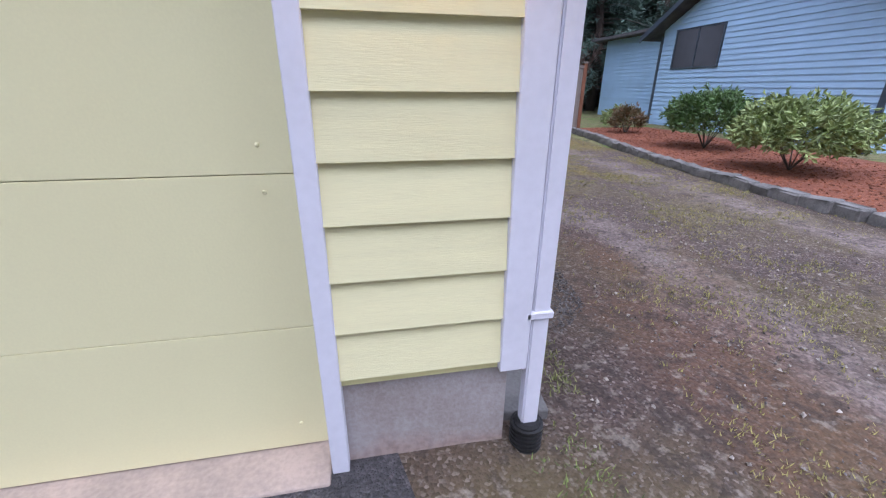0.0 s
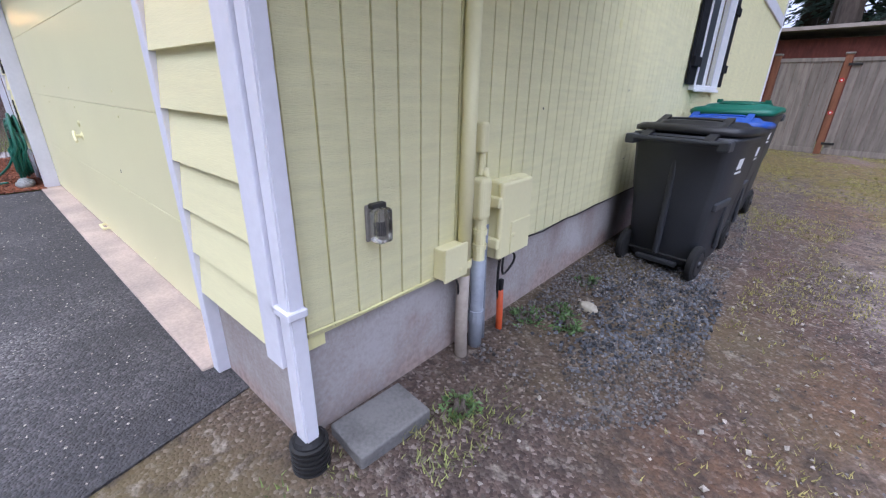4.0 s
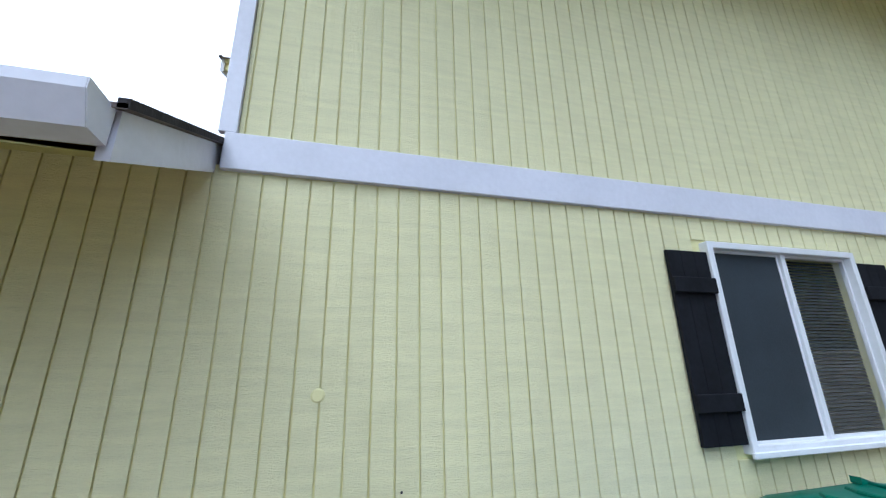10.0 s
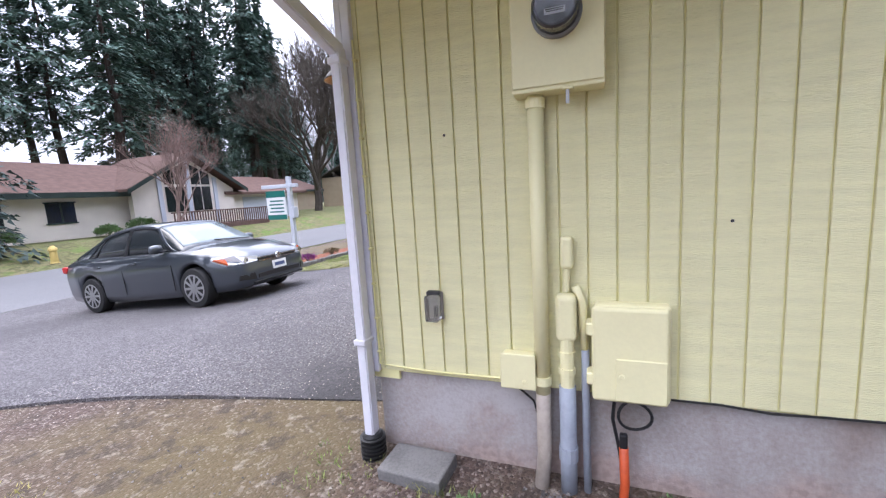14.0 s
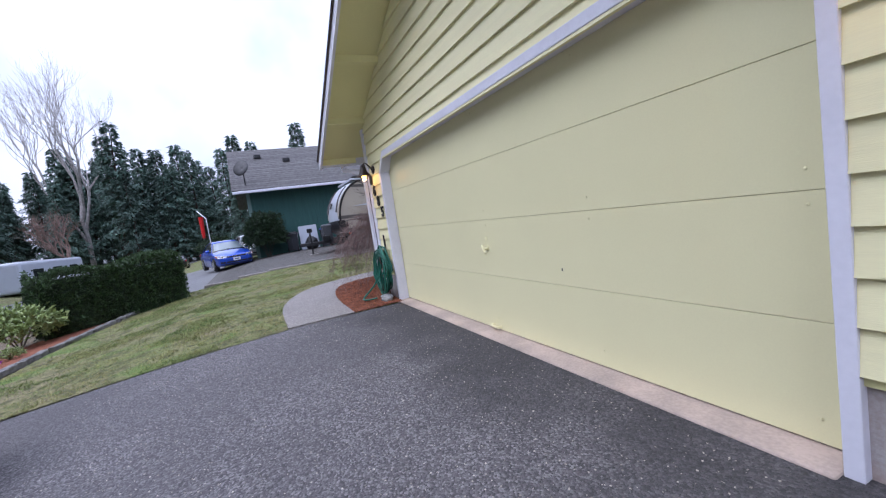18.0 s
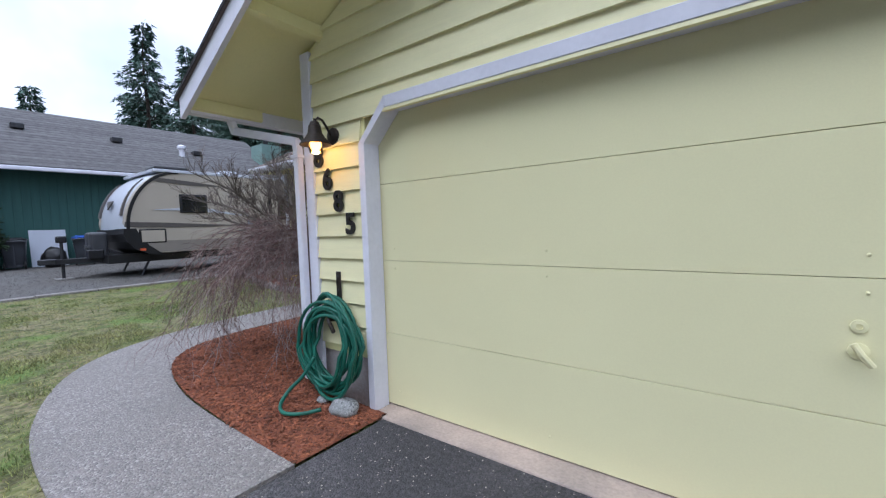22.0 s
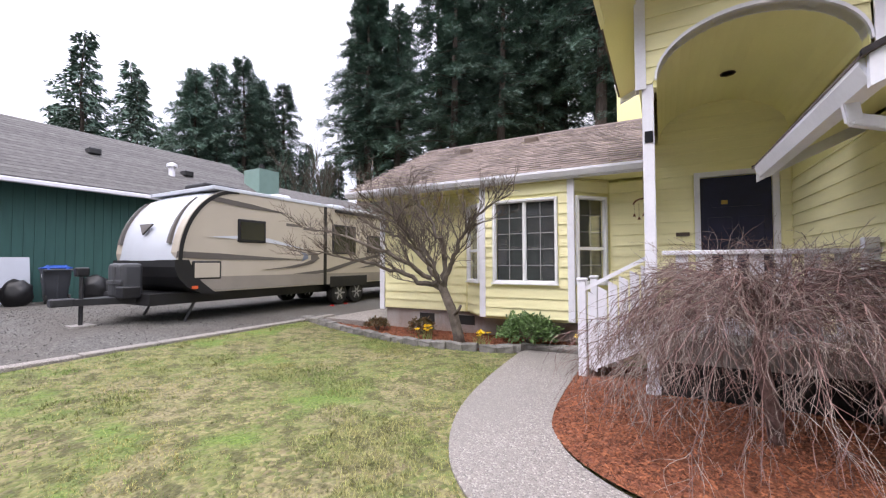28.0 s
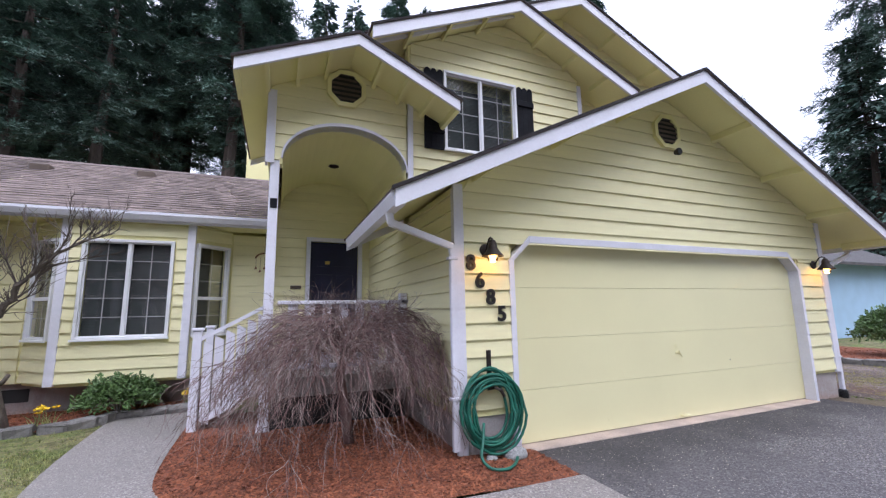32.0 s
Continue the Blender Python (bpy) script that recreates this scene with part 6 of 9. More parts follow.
GRANITE = speckle("granite", [(0.2, 0.2, 0.2), (0.34, 0.34, 0.34), (0.1, 0.1, 0.105), (0.42, 0.42, 0.41)], 110, 0.8, 0.2, (0.24, 0.25, 0.24), 4)
rock("rock", "grey speckled granite rock under the hose", (-5.74, -0.17, 0.045), (0.12, 0.085, 0.07), GRANITE, 1.0)
rock("rock", "small rounded rock beside the hose", (-5.98, -0.16, 0.03), (0.06, 0.05, 0.04), GRANITE, 4.0)
part("floodlight_head", lathe(bmesh.new(), [(0.03, 0.0), (0.05, -0.05), (0.045, -0.07), (0.01, -0.072)], (-3.05, -0.06, 3.36), 14, "y"), BLACK_PLASTIC,
     thing("floodlight", "small black spotlight below the gable vent", "floodlight"))
sconce = thing("porch_fixture", "tiny dark fixture on the porch side wall", "wall light")
part("body", lathe(bmesh.new(), [(0.03, 0.0), (0.03, -0.03), (0.012, -0.06)], (-6.225, 3.0, 2.72), 12, "x"), BROWN, sconce)

# ---- plants: fast strands and leaves ----
def strands(name, lines, material, parent, sides=3, label=""):
    """Many thin tapered twigs in one mesh. Each line: points and radii."""
    vs, fs = [], []
    for pts, r0, r1 in lines:
        n = len(pts)
        base = len(vs)
        for i in range(n):
            p = pts[i]
            d = (pts[min(i + 1, n - 1)] - pts[max(i - 1, 0)])
            d = d.normalized() if d.length > 1e-9 else Vector((0, 0, 1))
            s = d.orthogonal().normalized()
            u = d.cross(s)
            r = r0 + (r1 - r0) * i / max(n - 1, 1)
            for k in range(sides):
                a = math.tau * k / sides
                vs.append(p + (s * math.cos(a) + u * math.sin(a)) * r)
        for i in range(n - 1):
            for k in range(sides):
                a, b = base + i * sides + k, base + i * sides + (k + 1) % sides
                fs.append((a, b, b + sides, a + sides))
    me = bpy.data.meshes.new(name)
    me.from_pydata([tuple(v) for v in vs], [], fs)
    me.materials.append(material)
    ob = new(name, me)
    ob.parent = parent
    return tagged(ob, label, kind="stuff" if len(fs) > 300 else "")


def leaf_mesh(name, spots, size, material, parent, seed=0, label="", wide=0.4, fold=0.15):
    """Leaves: two triangles a leaf folded along the rib. spots: (place, way)."""
    rnd = random.Random(seed)
    vs, fs = [], []
    for p, w in spots:
        w = w.normalized()
        s = w.orthogonal().normalized()
        a = rnd.uniform(0, math.tau)
        s = (s * math.cos(a) + w.cross(s) * math.sin(a))
        n = w.cross(s)
        L = size * rnd.uniform(0.7, 1.25)
        b = len(vs)
        vs += [p, p + w * L * 0.5 + s * L * wide * 0.5 + n * L * fold, p + w * L, p + w * L * 0.5 - s * L * wide * 0.5 + n * L * fold]
        fs += [(b, b + 1, b + 2), (b, b + 2, b + 3)]
    me = bpy.data.meshes.new(name)
    me.from_pydata([tuple(v) for v in vs], [], fs)
    me.materials.append(material)
    ob = new(name, me)
    ob.parent = parent
    return tagged(ob, label, kind="stuff" if len(fs) > 300 else "")


BARK_R = island(mat("maple_twig", (0.185, 0.11, 0.10), 0.75, 0.25, 12, 60, 0.3), 0.45)
BARK_G = mat("grey_bark", (0.15, 0.125, 0.105), 0.9, 0.3, 9, 60, 0.6, tint=(0.06, 0.05, 0.042))
LEAF_RHODO = island(mat("rhododendron_leaf", (0.12, 0.20, 0.07), 0.45, 0.25, 7, 40, 0.1, tint=(0.065, 0.12, 0.035)), 0.4)
LEAF_PALE = island(mat("pale_leaf", (0.30, 0.36, 0.13), 0.5, 0.25, 7, 40, 0.1, tint=(0.16, 0.22, 0.08)), 0.35)
LEAF_RED = island(mat("reddish_leaf", (0.17, 0.09, 0.045), 0.5, 0.3, 7, 40, 0.1, tint=(0.07, 0.085, 0.03)), 0.4)
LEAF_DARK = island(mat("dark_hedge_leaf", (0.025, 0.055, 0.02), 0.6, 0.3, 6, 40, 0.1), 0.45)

# weeping maple, bare
maple = thing("weeping_maple", "bare weeping maple with a mop of drooping reddish twigs", "tree")
MC = Vector((-7.15, 0.62, 0.0))
rnd = random.Random(11)
trunk = [MC + Vector((0.05, 0.05, -0.05)), MC + Vector((0.0, 0.0, 0.35)), MC + Vector((-0.06, 0.05, 0.75)), MC + Vector((0.02, 0.0, 1.1))]
part("trunk", tube(bmesh.new(), trunk, 0.055, 9, 0.04), BARK_R, maple, smooth=True)
limbs, twigs, pale = [], [], []
def maple_twig(p, d, count, step, curl, fall):
    line = [p.copy()]
    for k in range(count):
        d = (d + Vector((rnd.gauss(0, curl), rnd.gauss(0, curl), rnd.gauss(-fall, curl * 0.8)))).normalized()
        p = p + d * step
        p.z = max(p.z, 0.09 + 0.05 * rnd.random())
        p.x = min(p.x, -6.27 - 0.03 * rnd.random())
        line.append(p.copy())
    return line


for i in range(165):
    a = math.tau * i * 0.382 + rnd.uniform(-0.15, 0.15)
    reach = rnd.uniform(0.6, 1.25) * (1.0 + 0.16 * max(0, math.cos(a - 3.9)))
    top = rnd.uniform(1.12, 1.50) - 0.08 * reach
    low = rnd.uniform(0.16, 0.85) if reach > 0.85 else rnd.uniform(0.55, 1.15)
    turn = rnd.gauss(0, 0.28)
    pts = []
    for k in range(13):
        q = k / 12
        rise = 0.95 + (top - 0.95) * math.sin(min(1, q / 0.4) * math.pi / 2)
        z = rise - (top - low) * max(0, (q - 0.36) / 0.64) ** 1.6
        aa = a + turn * q
        wob = Vector((rnd.gauss(0, 1), rnd.gauss(0, 1), rnd.gauss(0, 1))) * 0.02
        p = MC + Vector((math.cos(aa) * reach * q ** 0.8 * 1.04, math.sin(aa) * reach * q ** 0.8, z)) + wob
        p.x = min(p.x, -6.29)
        pts.append(p)
    limbs.append((pts, 0.0056, 0.0017))
    for j in range(23):
        k0 = rnd.randrange(3, 12)
        d = (pts[k0 + 1] - pts[k0 - 1]).normalized()
        d = (d + Vector((rnd.gauss(0, 0.6), rnd.gauss(0, 0.6), rnd.gauss(0.0, 0.3)))).normalized()
        hang = k0 > 7
        line = maple_twig(pts[k0], d, rnd.randrange(6, 12) if hang else rnd.randrange(5, 10), rnd.uniform(0.03, 0.05), 0.22, 0.12 if hang else 0.02)
        (pale if rnd.random() < 0.42 else twigs).append((line, 0.0021, 0.0008))
        for m in range(2):
            q = rnd.randrange(1, len(line) - 1)
            d2 = ((line[q + 1] - line[q]).normalized() + Vector((rnd.gauss(0, 0.45), rnd.gauss(0, 0.45), rnd.gauss(-0.1, 0.3)))).normalized()
            (pale if rnd.random() < 0.42 else twigs).append((maple_twig(line[q], d2, rnd.randrange(3, 7), rnd.uniform(0.025, 0.045), 0.2, 0.1), 0.0016, 0.0007))
strands("limb_mass", limbs, BARK_R, maple, 5)
strands("twig_mass", twigs, BARK_R, maple, 3, "fine drooping reddish twigs")
strands("twig_mass", pale, mat("pale_maple_twig", (0.32, 0.26, 0.235), 0.75, 0.25, 12, 60, 0.3), maple, 3, "fine drooping grey-tan twigs")

# bare branching tree by the bay
def bare_tree(name, label, base, lean, height, seed, material, parts_depth=5, spread=0.75, thick=0.09, droop=0.0, trunk_h=0.35, first=4, forks=(2, 3, 3)):
    t = thing(name, label, "tree")
    rnd = random.Random(seed)
    big, mid, fine = [], [], []
    def grow(p, d, length, r, depth):
        n = 5
        pts = [p]
        for k in range(n):
            d = (d + Vector((rnd.gauss(0, 0.13), rnd.gauss(0, 0.13), rnd.gauss(0, 0.07) + 0.045 - droop))).normalized()
            pts.append(pts[-1] + d * length / n)
        (big if depth >= parts_depth - 1 else mid if depth >= 2 else fine).append((pts, r, r * 0.62))
        if depth == 0:
            return
        kids = first if depth == parts_depth else rnd.choice(forks)
        for k in range(kids):
            at = pts[-1] if k < 2 else pts[rnd.choice((2, 3, 4))]
            ax = Vector((rnd.gauss(0, 1), rnd.gauss(0, 1), rnd.gauss(0, 0.45)))
            nd = (d + ax.normalized() * spread * rnd.uniform(0.6, 1.1)).normalized()
            grow(at, nd, length * rnd.uniform(0.66, 0.90), r * 0.6, depth - 1)
    grow(Vector(base), Vector(lean).normalized(), height * trunk_h, thick, parts_depth)
    strands("trunk", big, material, t, 7)
    strands("branch_mass", mid, material, t, 5)
    strands("twig_mass", fine, material, t, 3)
    return t


def bay_tree():
    """Small old tree: leaning fluted trunk, a low fork, limbs fanning out into a broad flat crown of fine twigs."""
    t = thing("bare_tree", "small bare tree with a leaning grey trunk and broad crown", "tree")
    rnd = random.Random(31)
    base = Vector((-10.83, 3.12, -0.05))
    fork = base + Vector((-0.32, -0.02, 0.98))
    part("trunk", tube(bmesh.new(), [base, base + Vector((-0.05, 0.0, 0.22)), base + Vector((-0.15, 0.01, 0.58)), fork, fork + Vector((-0.03, 0, 0.08))], 0.105, 10, 0.07), BARK_G, t, smooth=True)
    part("trunk_rib", tube(bmesh.new(), [base + Vector((0.05, -0.05, 0)), base + Vector((-0.02, -0.06, 0.3)), base + Vector((-0.14, -0.05, 0.66)), fork + Vector((0.0, -0.02, 0.04))], 0.055, 8, 0.04), BARK_G, t, smooth=True)
    part("branch_stub", tube(bmesh.new(), [base + Vector((-0.12, -0.05, 0.55)), base + Vector((0.02, -0.12, 0.66)), base + Vector((0.07, -0.14, 0.74))], 0.03, 8, 0.022), BARK_G, t, smooth=True)
    big, mid, fine = [], [], []
    def grow(p, d, length, r, depth):
        pts, n = [p], 6
        for k in range(n):
            d = (d + Vector((rnd.gauss(0, 0.15), rnd.gauss(0, 0.15), rnd.gauss(0.05, 0.10)))).normalized()
            if pts[-1].z > 2.95:
                d = Vector((d.x, d.y, d.z * 0.45)).normalized()
            q = pts[-1] + d * length / n
            q.y = min(q.y, 3.9 if q.x < -10.9 else 3.35)
            pts.append(q)
        (mid if depth >= 2 else fine).append((pts, r, r * 0.5))
        if depth:
            for k in range(5 if depth == 2 else 4):
                i = rnd.choice((2, 3, 4, 5, 6))
                ax = Vector((rnd.gauss(0, 1), rnd.gauss(0, 0.9), rnd.gauss(0.3, 0.5))).normalized()
                grow(pts[i], (d + ax * rnd.uniform(0.5, 0.95)).normalized(), length * rnd.uniform(0.45, 0.75), r * 0.58, depth - 1)
    for k, way in enumerate((((-0.75, -0.1, 0.26), (-1.6, -0.3, 0.5), (-2.6, -0.5, 0.66)), ((-0.5, -0.3, 0.42), (-1.25, -0.6, 0.82), (-2.1, -0.9, 1.05)), ((-0.35, 0.1, 0.55), (-0.95, 0.2, 1.15), (-1.5, 0.2, 1.5)),
                             ((0.0, 0, 0.6), (-0.2, -0.1, 1.2), (-0.5, -0.2, 1.65)), ((0.22, -0.1, 0.5), (0.5, -0.2, 0.98), (0.95, -0.2, 1.4)), ((-0.05, -0.45, 0.5), (-0.1, -0.95, 0.9), (-0.15, -1.3, 1.15)), ((-0.55, 0.2, 0.55), (-1.3, 0.4, 1.0), (-1.95, 0.5, 1.22)))):
        pts = curve([fork] + [fork + Vector(w) for w in way], 6)
        pts = [Vector(p) + Vector((rnd.gauss(0, 0.02), rnd.gauss(0, 0.02), rnd.gauss(0, 0.02))) * min(1, i / 3) for i, p in enumerate(pts)]
        big.append((pts, 0.052 if k not in (2, 5) else 0.04, 0.011))
        for i in range(4, len(pts)):
            d = (pts[i] - pts[i - 2]).normalized()
            for j in range(1 if i % 3 else 2):
                ax = Vector((rnd.gauss(0, 1), rnd.gauss(0, 0.9), rnd.gauss(0.35, 0.45))).normalized()
                grow(pts[i], (d + ax * rnd.uniform(0.5, 0.9)).normalized(), rnd.uniform(0.3, 0.62), 0.0115, 2)
    strands("branch_mass", big, BARK_G, t, 7)
    strands("branch_mass", mid, BARK_G, t, 5)
    strands("twig_mass", fine, BARK_TWIG, t, 3)


BARK_TWIG = mat("grey_brown_twig", (0.15, 0.12, 0.10), 0.9, 0.25, 9, 60, 0.2)
bay_tree()

def shrub(name, label, loc, size, leaf, material, count, seed, stems=8, wide=0.4):
    t = thing(name, label, "shrub")
    rnd = random.Random(seed)
    c = Vector(loc)
    spots, lines = [], []
    for k in range(stems):
        a = math.tau * k / stems + rnd.uniform(-0.3, 0.3)
        tip = c + Vector((math.cos(a) * size[0] * 0.6, math.sin(a) * size[1] * 0.6, size[2] * 1.2))
        lines.append(([c + Vector((0, 0, -0.02)), c.lerp(tip, 0.5) + Vector((0, 0, 0.05)), tip], 0.014, 0.005))
    clusters = count // 7
    for k in range(clusters):
        th, ph = rnd.uniform(0, math.tau), math.acos(rnd.uniform(-0.25, 1))
        r = rnd.uniform(0.62, 1.0) * (1 + 0.25 * noise.noise(Vector((th * 1.3, ph * 2, seed))))
        n = Vector((math.sin(ph) * math.cos(th), math.sin(ph) * math.sin(th), math.cos(ph)))
        p = c + Vector((n.x * size[0] * r, n.y * size[1] * r, size[2] * 0.85 + n.z * size[2] * r))
        p.z = max(p.z, c.z + 0.03)
        for j in range(7):
            w = n * 0.5 + Vector((rnd.gauss(0, 0.7), rnd.gauss(0, 0.7), rnd.gauss(0.1, 0.5)))
            spots.append((p + Vector((rnd.gauss(0, 1), rnd.gauss(0, 1), rnd.gauss(0, 1))) * leaf * 0.3, w))
    strands("stem_mass", lines, BARK_G, t, 5)
    leaf_mesh("foliage", spots, leaf, material, t, seed, wide=wide)
    return t


shrub("azalea_bush", "low green and reddish shrub by the bay window", (-9.75, 3.38, 0.03), (0.48, 0.34, 0.27), 0.075, LEAF_RHODO, 2300, 1)
shrub("azalea_bush", "small reddish-leaved shrub at the wall foot", (-11.9, 3.6, 0.03), (0.26, 0.22, 0.16), 0.06, LEAF_RED, 700, 2)
shrub("azalea_bush", "small reddish-leaved shrub near the wing corner", (-12.95, 3.6, 0.03), (0.25, 0.2, 0.13), 0.06, LEAF_RED, 600, 3)
YELLOW_PETAL = mat("daffodil_petal", (0.80, 0.55, 0.02), 0.5, 0.08)
def daffodils(x, y, n, seed):
    t = thing("daffodils", "clump of yellow daffodils with narrow leaves", "flowers", group="daffodils")
    rnd = random.Random(seed)
    lines, spots = [], []
    for k in range(n):
        b = Vector((x + rnd.gauss(0, 0.05), y + rnd.gauss(0, 0.05), 0.0))
        tip = b + Vector((rnd.gauss(0, 0.04), rnd.gauss(0, 0.04), rnd.uniform(0.2, 0.28)))
        lines.append(([b, b.lerp(tip, 0.5), tip], 0.005, 0.003))
        for j in range(7):
            a = math.tau * j / 7
            spots.append((tip, Vector((math.cos(a), math.sin(a) - 0.5, 0.35))))
        for j in range(3):
            e = b + Vector((rnd.gauss(0, 0.08), rnd.gauss(0, 0.08), rnd.uniform(0.14, 0.25)))
            lines.append(([b, b.lerp(e, 0.5) + Vector((0, 0, 0.03)), e], 0.008, 0.001))
    tagged(strands("stem_mass", lines, LEAF_PALE, t, 3), "narrow green daffodil leaves", kind="stuff")
    leaf_mesh("blossom", spots, 0.05, YELLOW_PETAL, t, seed, wide=0.7)


daffodils(-11.5, 3.1, 7, 1)
daffodils(-10.42, 3.05, 6, 2)
daffodils(-8.95, 3.62, 4, 3)
WING_EDGE = curve([(-14.9, 3.6), (-13.5, 3.3), (-12.5, 3.0), (-11.6, 2.8), (-10.7, 2.82), (-10.1, 2.92), (-9.85, 3.08), (-9.7, 3.3), (-8.85, 3.38)], 5)
patch("wing_bed", WING_EDGE + [(-8.6, 4.15), (-13.1, 4.17)], MULCH, 0.03, "bark mulch bed along the wing wall", "mulch bed", step=0.4)
edging_wing = thing("stone_edging_wing", "curved edging of brown-grey stones along the wing bed", "stone edging")
stone_row(WING_EDGE, edging_wing, 0.34, 0.8)
for args in (((6.9, 4.7, -0.02), (1.05, 0.95, 0.64), 0.13, LEAF_PALE, 5400, 21), ((7.6, 7.4, -0.02), (0.95, 0.9, 0.70), 0.12, LEAF_RHODO, 5200, 22), ((7.5, 10.4, -0.02), (0.5, 0.45, 0.45), 0.11, LEAF_RED, 1500, 23), ((7.6, 2.0, -0.02), (0.9, 0.9, 0.68), 0.12, LEAF_RHODO, 4400, 24), ((8.2, 12.0, -0.02), (0.5, 0.5, 0.4), 0.11, LEAF_PALE, 1500, 25)):
    shrub("rhododendron_bush", "round broad-leaved rhododendron in the bark bed", *args)

# ---- west: gravel strip, travel trailer, green house ----
patch("gravel_strip", [(-24.5, -3.5), (-14.95, -3.5), (-14.95, 3.5), (-13.25, 4.3), (-13.25, 14), (-24.5, 14)], GRAVEL_DARK, 0.0, "dark gravel parking strip beside the house", "gravel", step=1.5)
patch("gravel_apron", [(-33, -9.8), (-14.6, -9.0), (-14.7, -3.5), (-33, -3.5)], STREET, 0.0, "grey asphalt apron in front of the green house", "driveway", step=2)
kerb = thing("concrete_edging", "worn concrete edging between the lawn and the gravel", "edging")
for k in range(9):
    y = -4.4 + k * 0.98
    part("kerb_piece", boxes((-15.05, -14.85, y, y + 0.96, gz(-14.9, y) - 0.05, gz(-14.9, y + 0.5) + 0.05), bevel=0.012), AGGREGATE, kerb)
path_slab = solid("concrete_path", boxes((-14.6, -13.35, 3.8, 9.0, 0.0, 0.16), bevel=0.01), AGGREGATE, "short concrete path beside the wing", "path")

CREAM = mat("trailer_cream", (0.42, 0.375, 0.315), 0.35, 0.03, 2, 60, 0.02, coat=0.3)
TWHITE = mat("trailer_white_cap", (0.50, 0.53, 0.60), 0.3, 0.03, 2, 60, 0.02, coat=0.4)
TGREY = mat("trailer_grey_stripe", (0.10, 0.09, 0.085), 0.4, 0.05)
TBLACK = mat("trailer_black", (0.012, 0.012, 0.014), 0.45, 0.1)
TANK_GREY = mat("tank_cover_plastic", (0.055, 0.057, 0.064), 0.5, 0.1)
RV_HUB, RV_SPOKE = mat("dark_hub", (0.03, 0.03, 0.032), 0.5, 0.1), mat("spoke_silver", (0.4, 0.4, 0.41), 0.4, 0.1, metal=0.5)
TGLASS = mat("trailer_dark_glass", (0.01, 0.011, 0.013), 0.08, 0.1, spec=0.7)
rv = thing("travel_trailer", "large cream travel trailer with white rounded nose and dark stripes", "travel trailer")
RX0, RX1, RG = -18.5, -16.1, 0.10
def rv_profile(n=14):
    nose = [(1.32 + 1.26 * (1 - math.cos(math.radians(a))), 1.33 + 1.57 * math.sin(math.radians(a))) for a in (90 * k / n for k in range(n + 1))]
    return nose
nose = rv_profile()
side = [(11.2, 0.70), (2.1, 0.70), (1.56, 0.95), (1.38, 1.25)] + nose[1:] + [(11.2, 2.92)]
part("body", prism(bmesh.new(), [(RX0, y, z) for y, z in side], (RX1 - RX0, 0, 0)), CREAM, rv)
cap = [(y - 0.045, z + 0.02) for y, z in nose]
bm = bmesh.new()
rows = [[bm.verts.new((x, y + 0.10 * ((x - (RX0 + RX1) / 2) / 1.2) ** 4, z)) for x in [RX0 + (RX1 - RX0) * i / 8 for i in range(9)]] for y, z in cap]
for ra, rb in zip(rows, rows[1:]):
    for i in range(8):
        bm.faces.new((ra[i], ra[i + 1], rb[i + 1], rb[i]))
part("nose_cap", bm, TWHITE, rv, "glossy white rounded nose cap", smooth=True)
base_line = [(1.10, 1.36), (1.09, 1.22), (1.16, 1.02), (1.34, 0.82), (1.62, 0.68), (2.05, 0.63), (1.86, 0.72), (1.62, 0.92), (1.46, 1.14), (1.36, 1.36)]
part("nose_base", prism(bmesh.new(), [(RX0 - 0.005, y + 0.18, z) for y, z in base_line], (RX1 - RX0 + 0.024, 0, 0)), TBLACK, rv, "black nose base", smooth=False)
bm = bmesh.new()
for s in (RX0 + 0.12, RX1 - 0.34):
    for k in range(2, 9):
        (ya, za), (yb, zb) = nose[k], nose[k + 1]
        w0, w1 = 0.13 * (1 - k / 10), 0.13 * (1 - (k + 1) / 10)
        prism(bm, [(s, ya - 0.058, za + 0.022), (s + w0, ya - 0.058, za + 0.022), (s + w1, yb - 0.058, zb + 0.03), (s, yb - 0.058, zb + 0.03)], (0, 0.06, -0.01))
part("nose_stripe", bm, TGREY, rv)
# plain emblem in place of a mark
part("emblem", prism(bmesh.new(), [(-17.55, 1.37, 2.10), (-17.05, 1.37, 2.10), (-17.3, 1.30, 1.88)], (0, -0.03, 0.012)), TGREY, rv, "plain dark emblem")
def side_plate(name, pts, material, out=0.012, label=""):
    return part(name, prism(bmesh.new(), [(RX1 + 0.001, y, z) for y, z in pts], (out, 0, 0)), material, rv, label)
edge = [(y + 0.02, z) for y, z in nose]
bm = bmesh.new()
lower, upper = [], []
for k, (y, z) in enumerate(edge):
    a = math.radians(90 * k / (len(edge) - 1))
    lower.append((y + 0.075 * math.cos(a), z - 0.075 * math.sin(a)))
    upper.append((y, z))
for k in range(len(edge) - 1):
    prism(bm, [(RX1 + 0.001, *upper[k]), (RX1 + 0.001, *lower[k]), (RX1 + 0.001, *lower[k + 1]), (RX1 + 0.001, *upper[k + 1])], (0.014, 0, 0))
bmesh.ops.remove_doubles(bm, verts=bm.verts, dist=0.0005)
part("edge_trim", bm, TBLACK, rv)
side_plate("stripe", [(1.30, 1.40), (1.32, 1.53), (2.2, 1.50), (3.3, 1.44), (4.5, 1.385), (3.3, 1.365), (2.2, 1.37)], TGREY)
side_plate("stripe", [(1.95, 2.60), (2.05, 2.70), (2.9, 2.64), (4.0, 2.52), (2.9, 2.53)], TGREY)
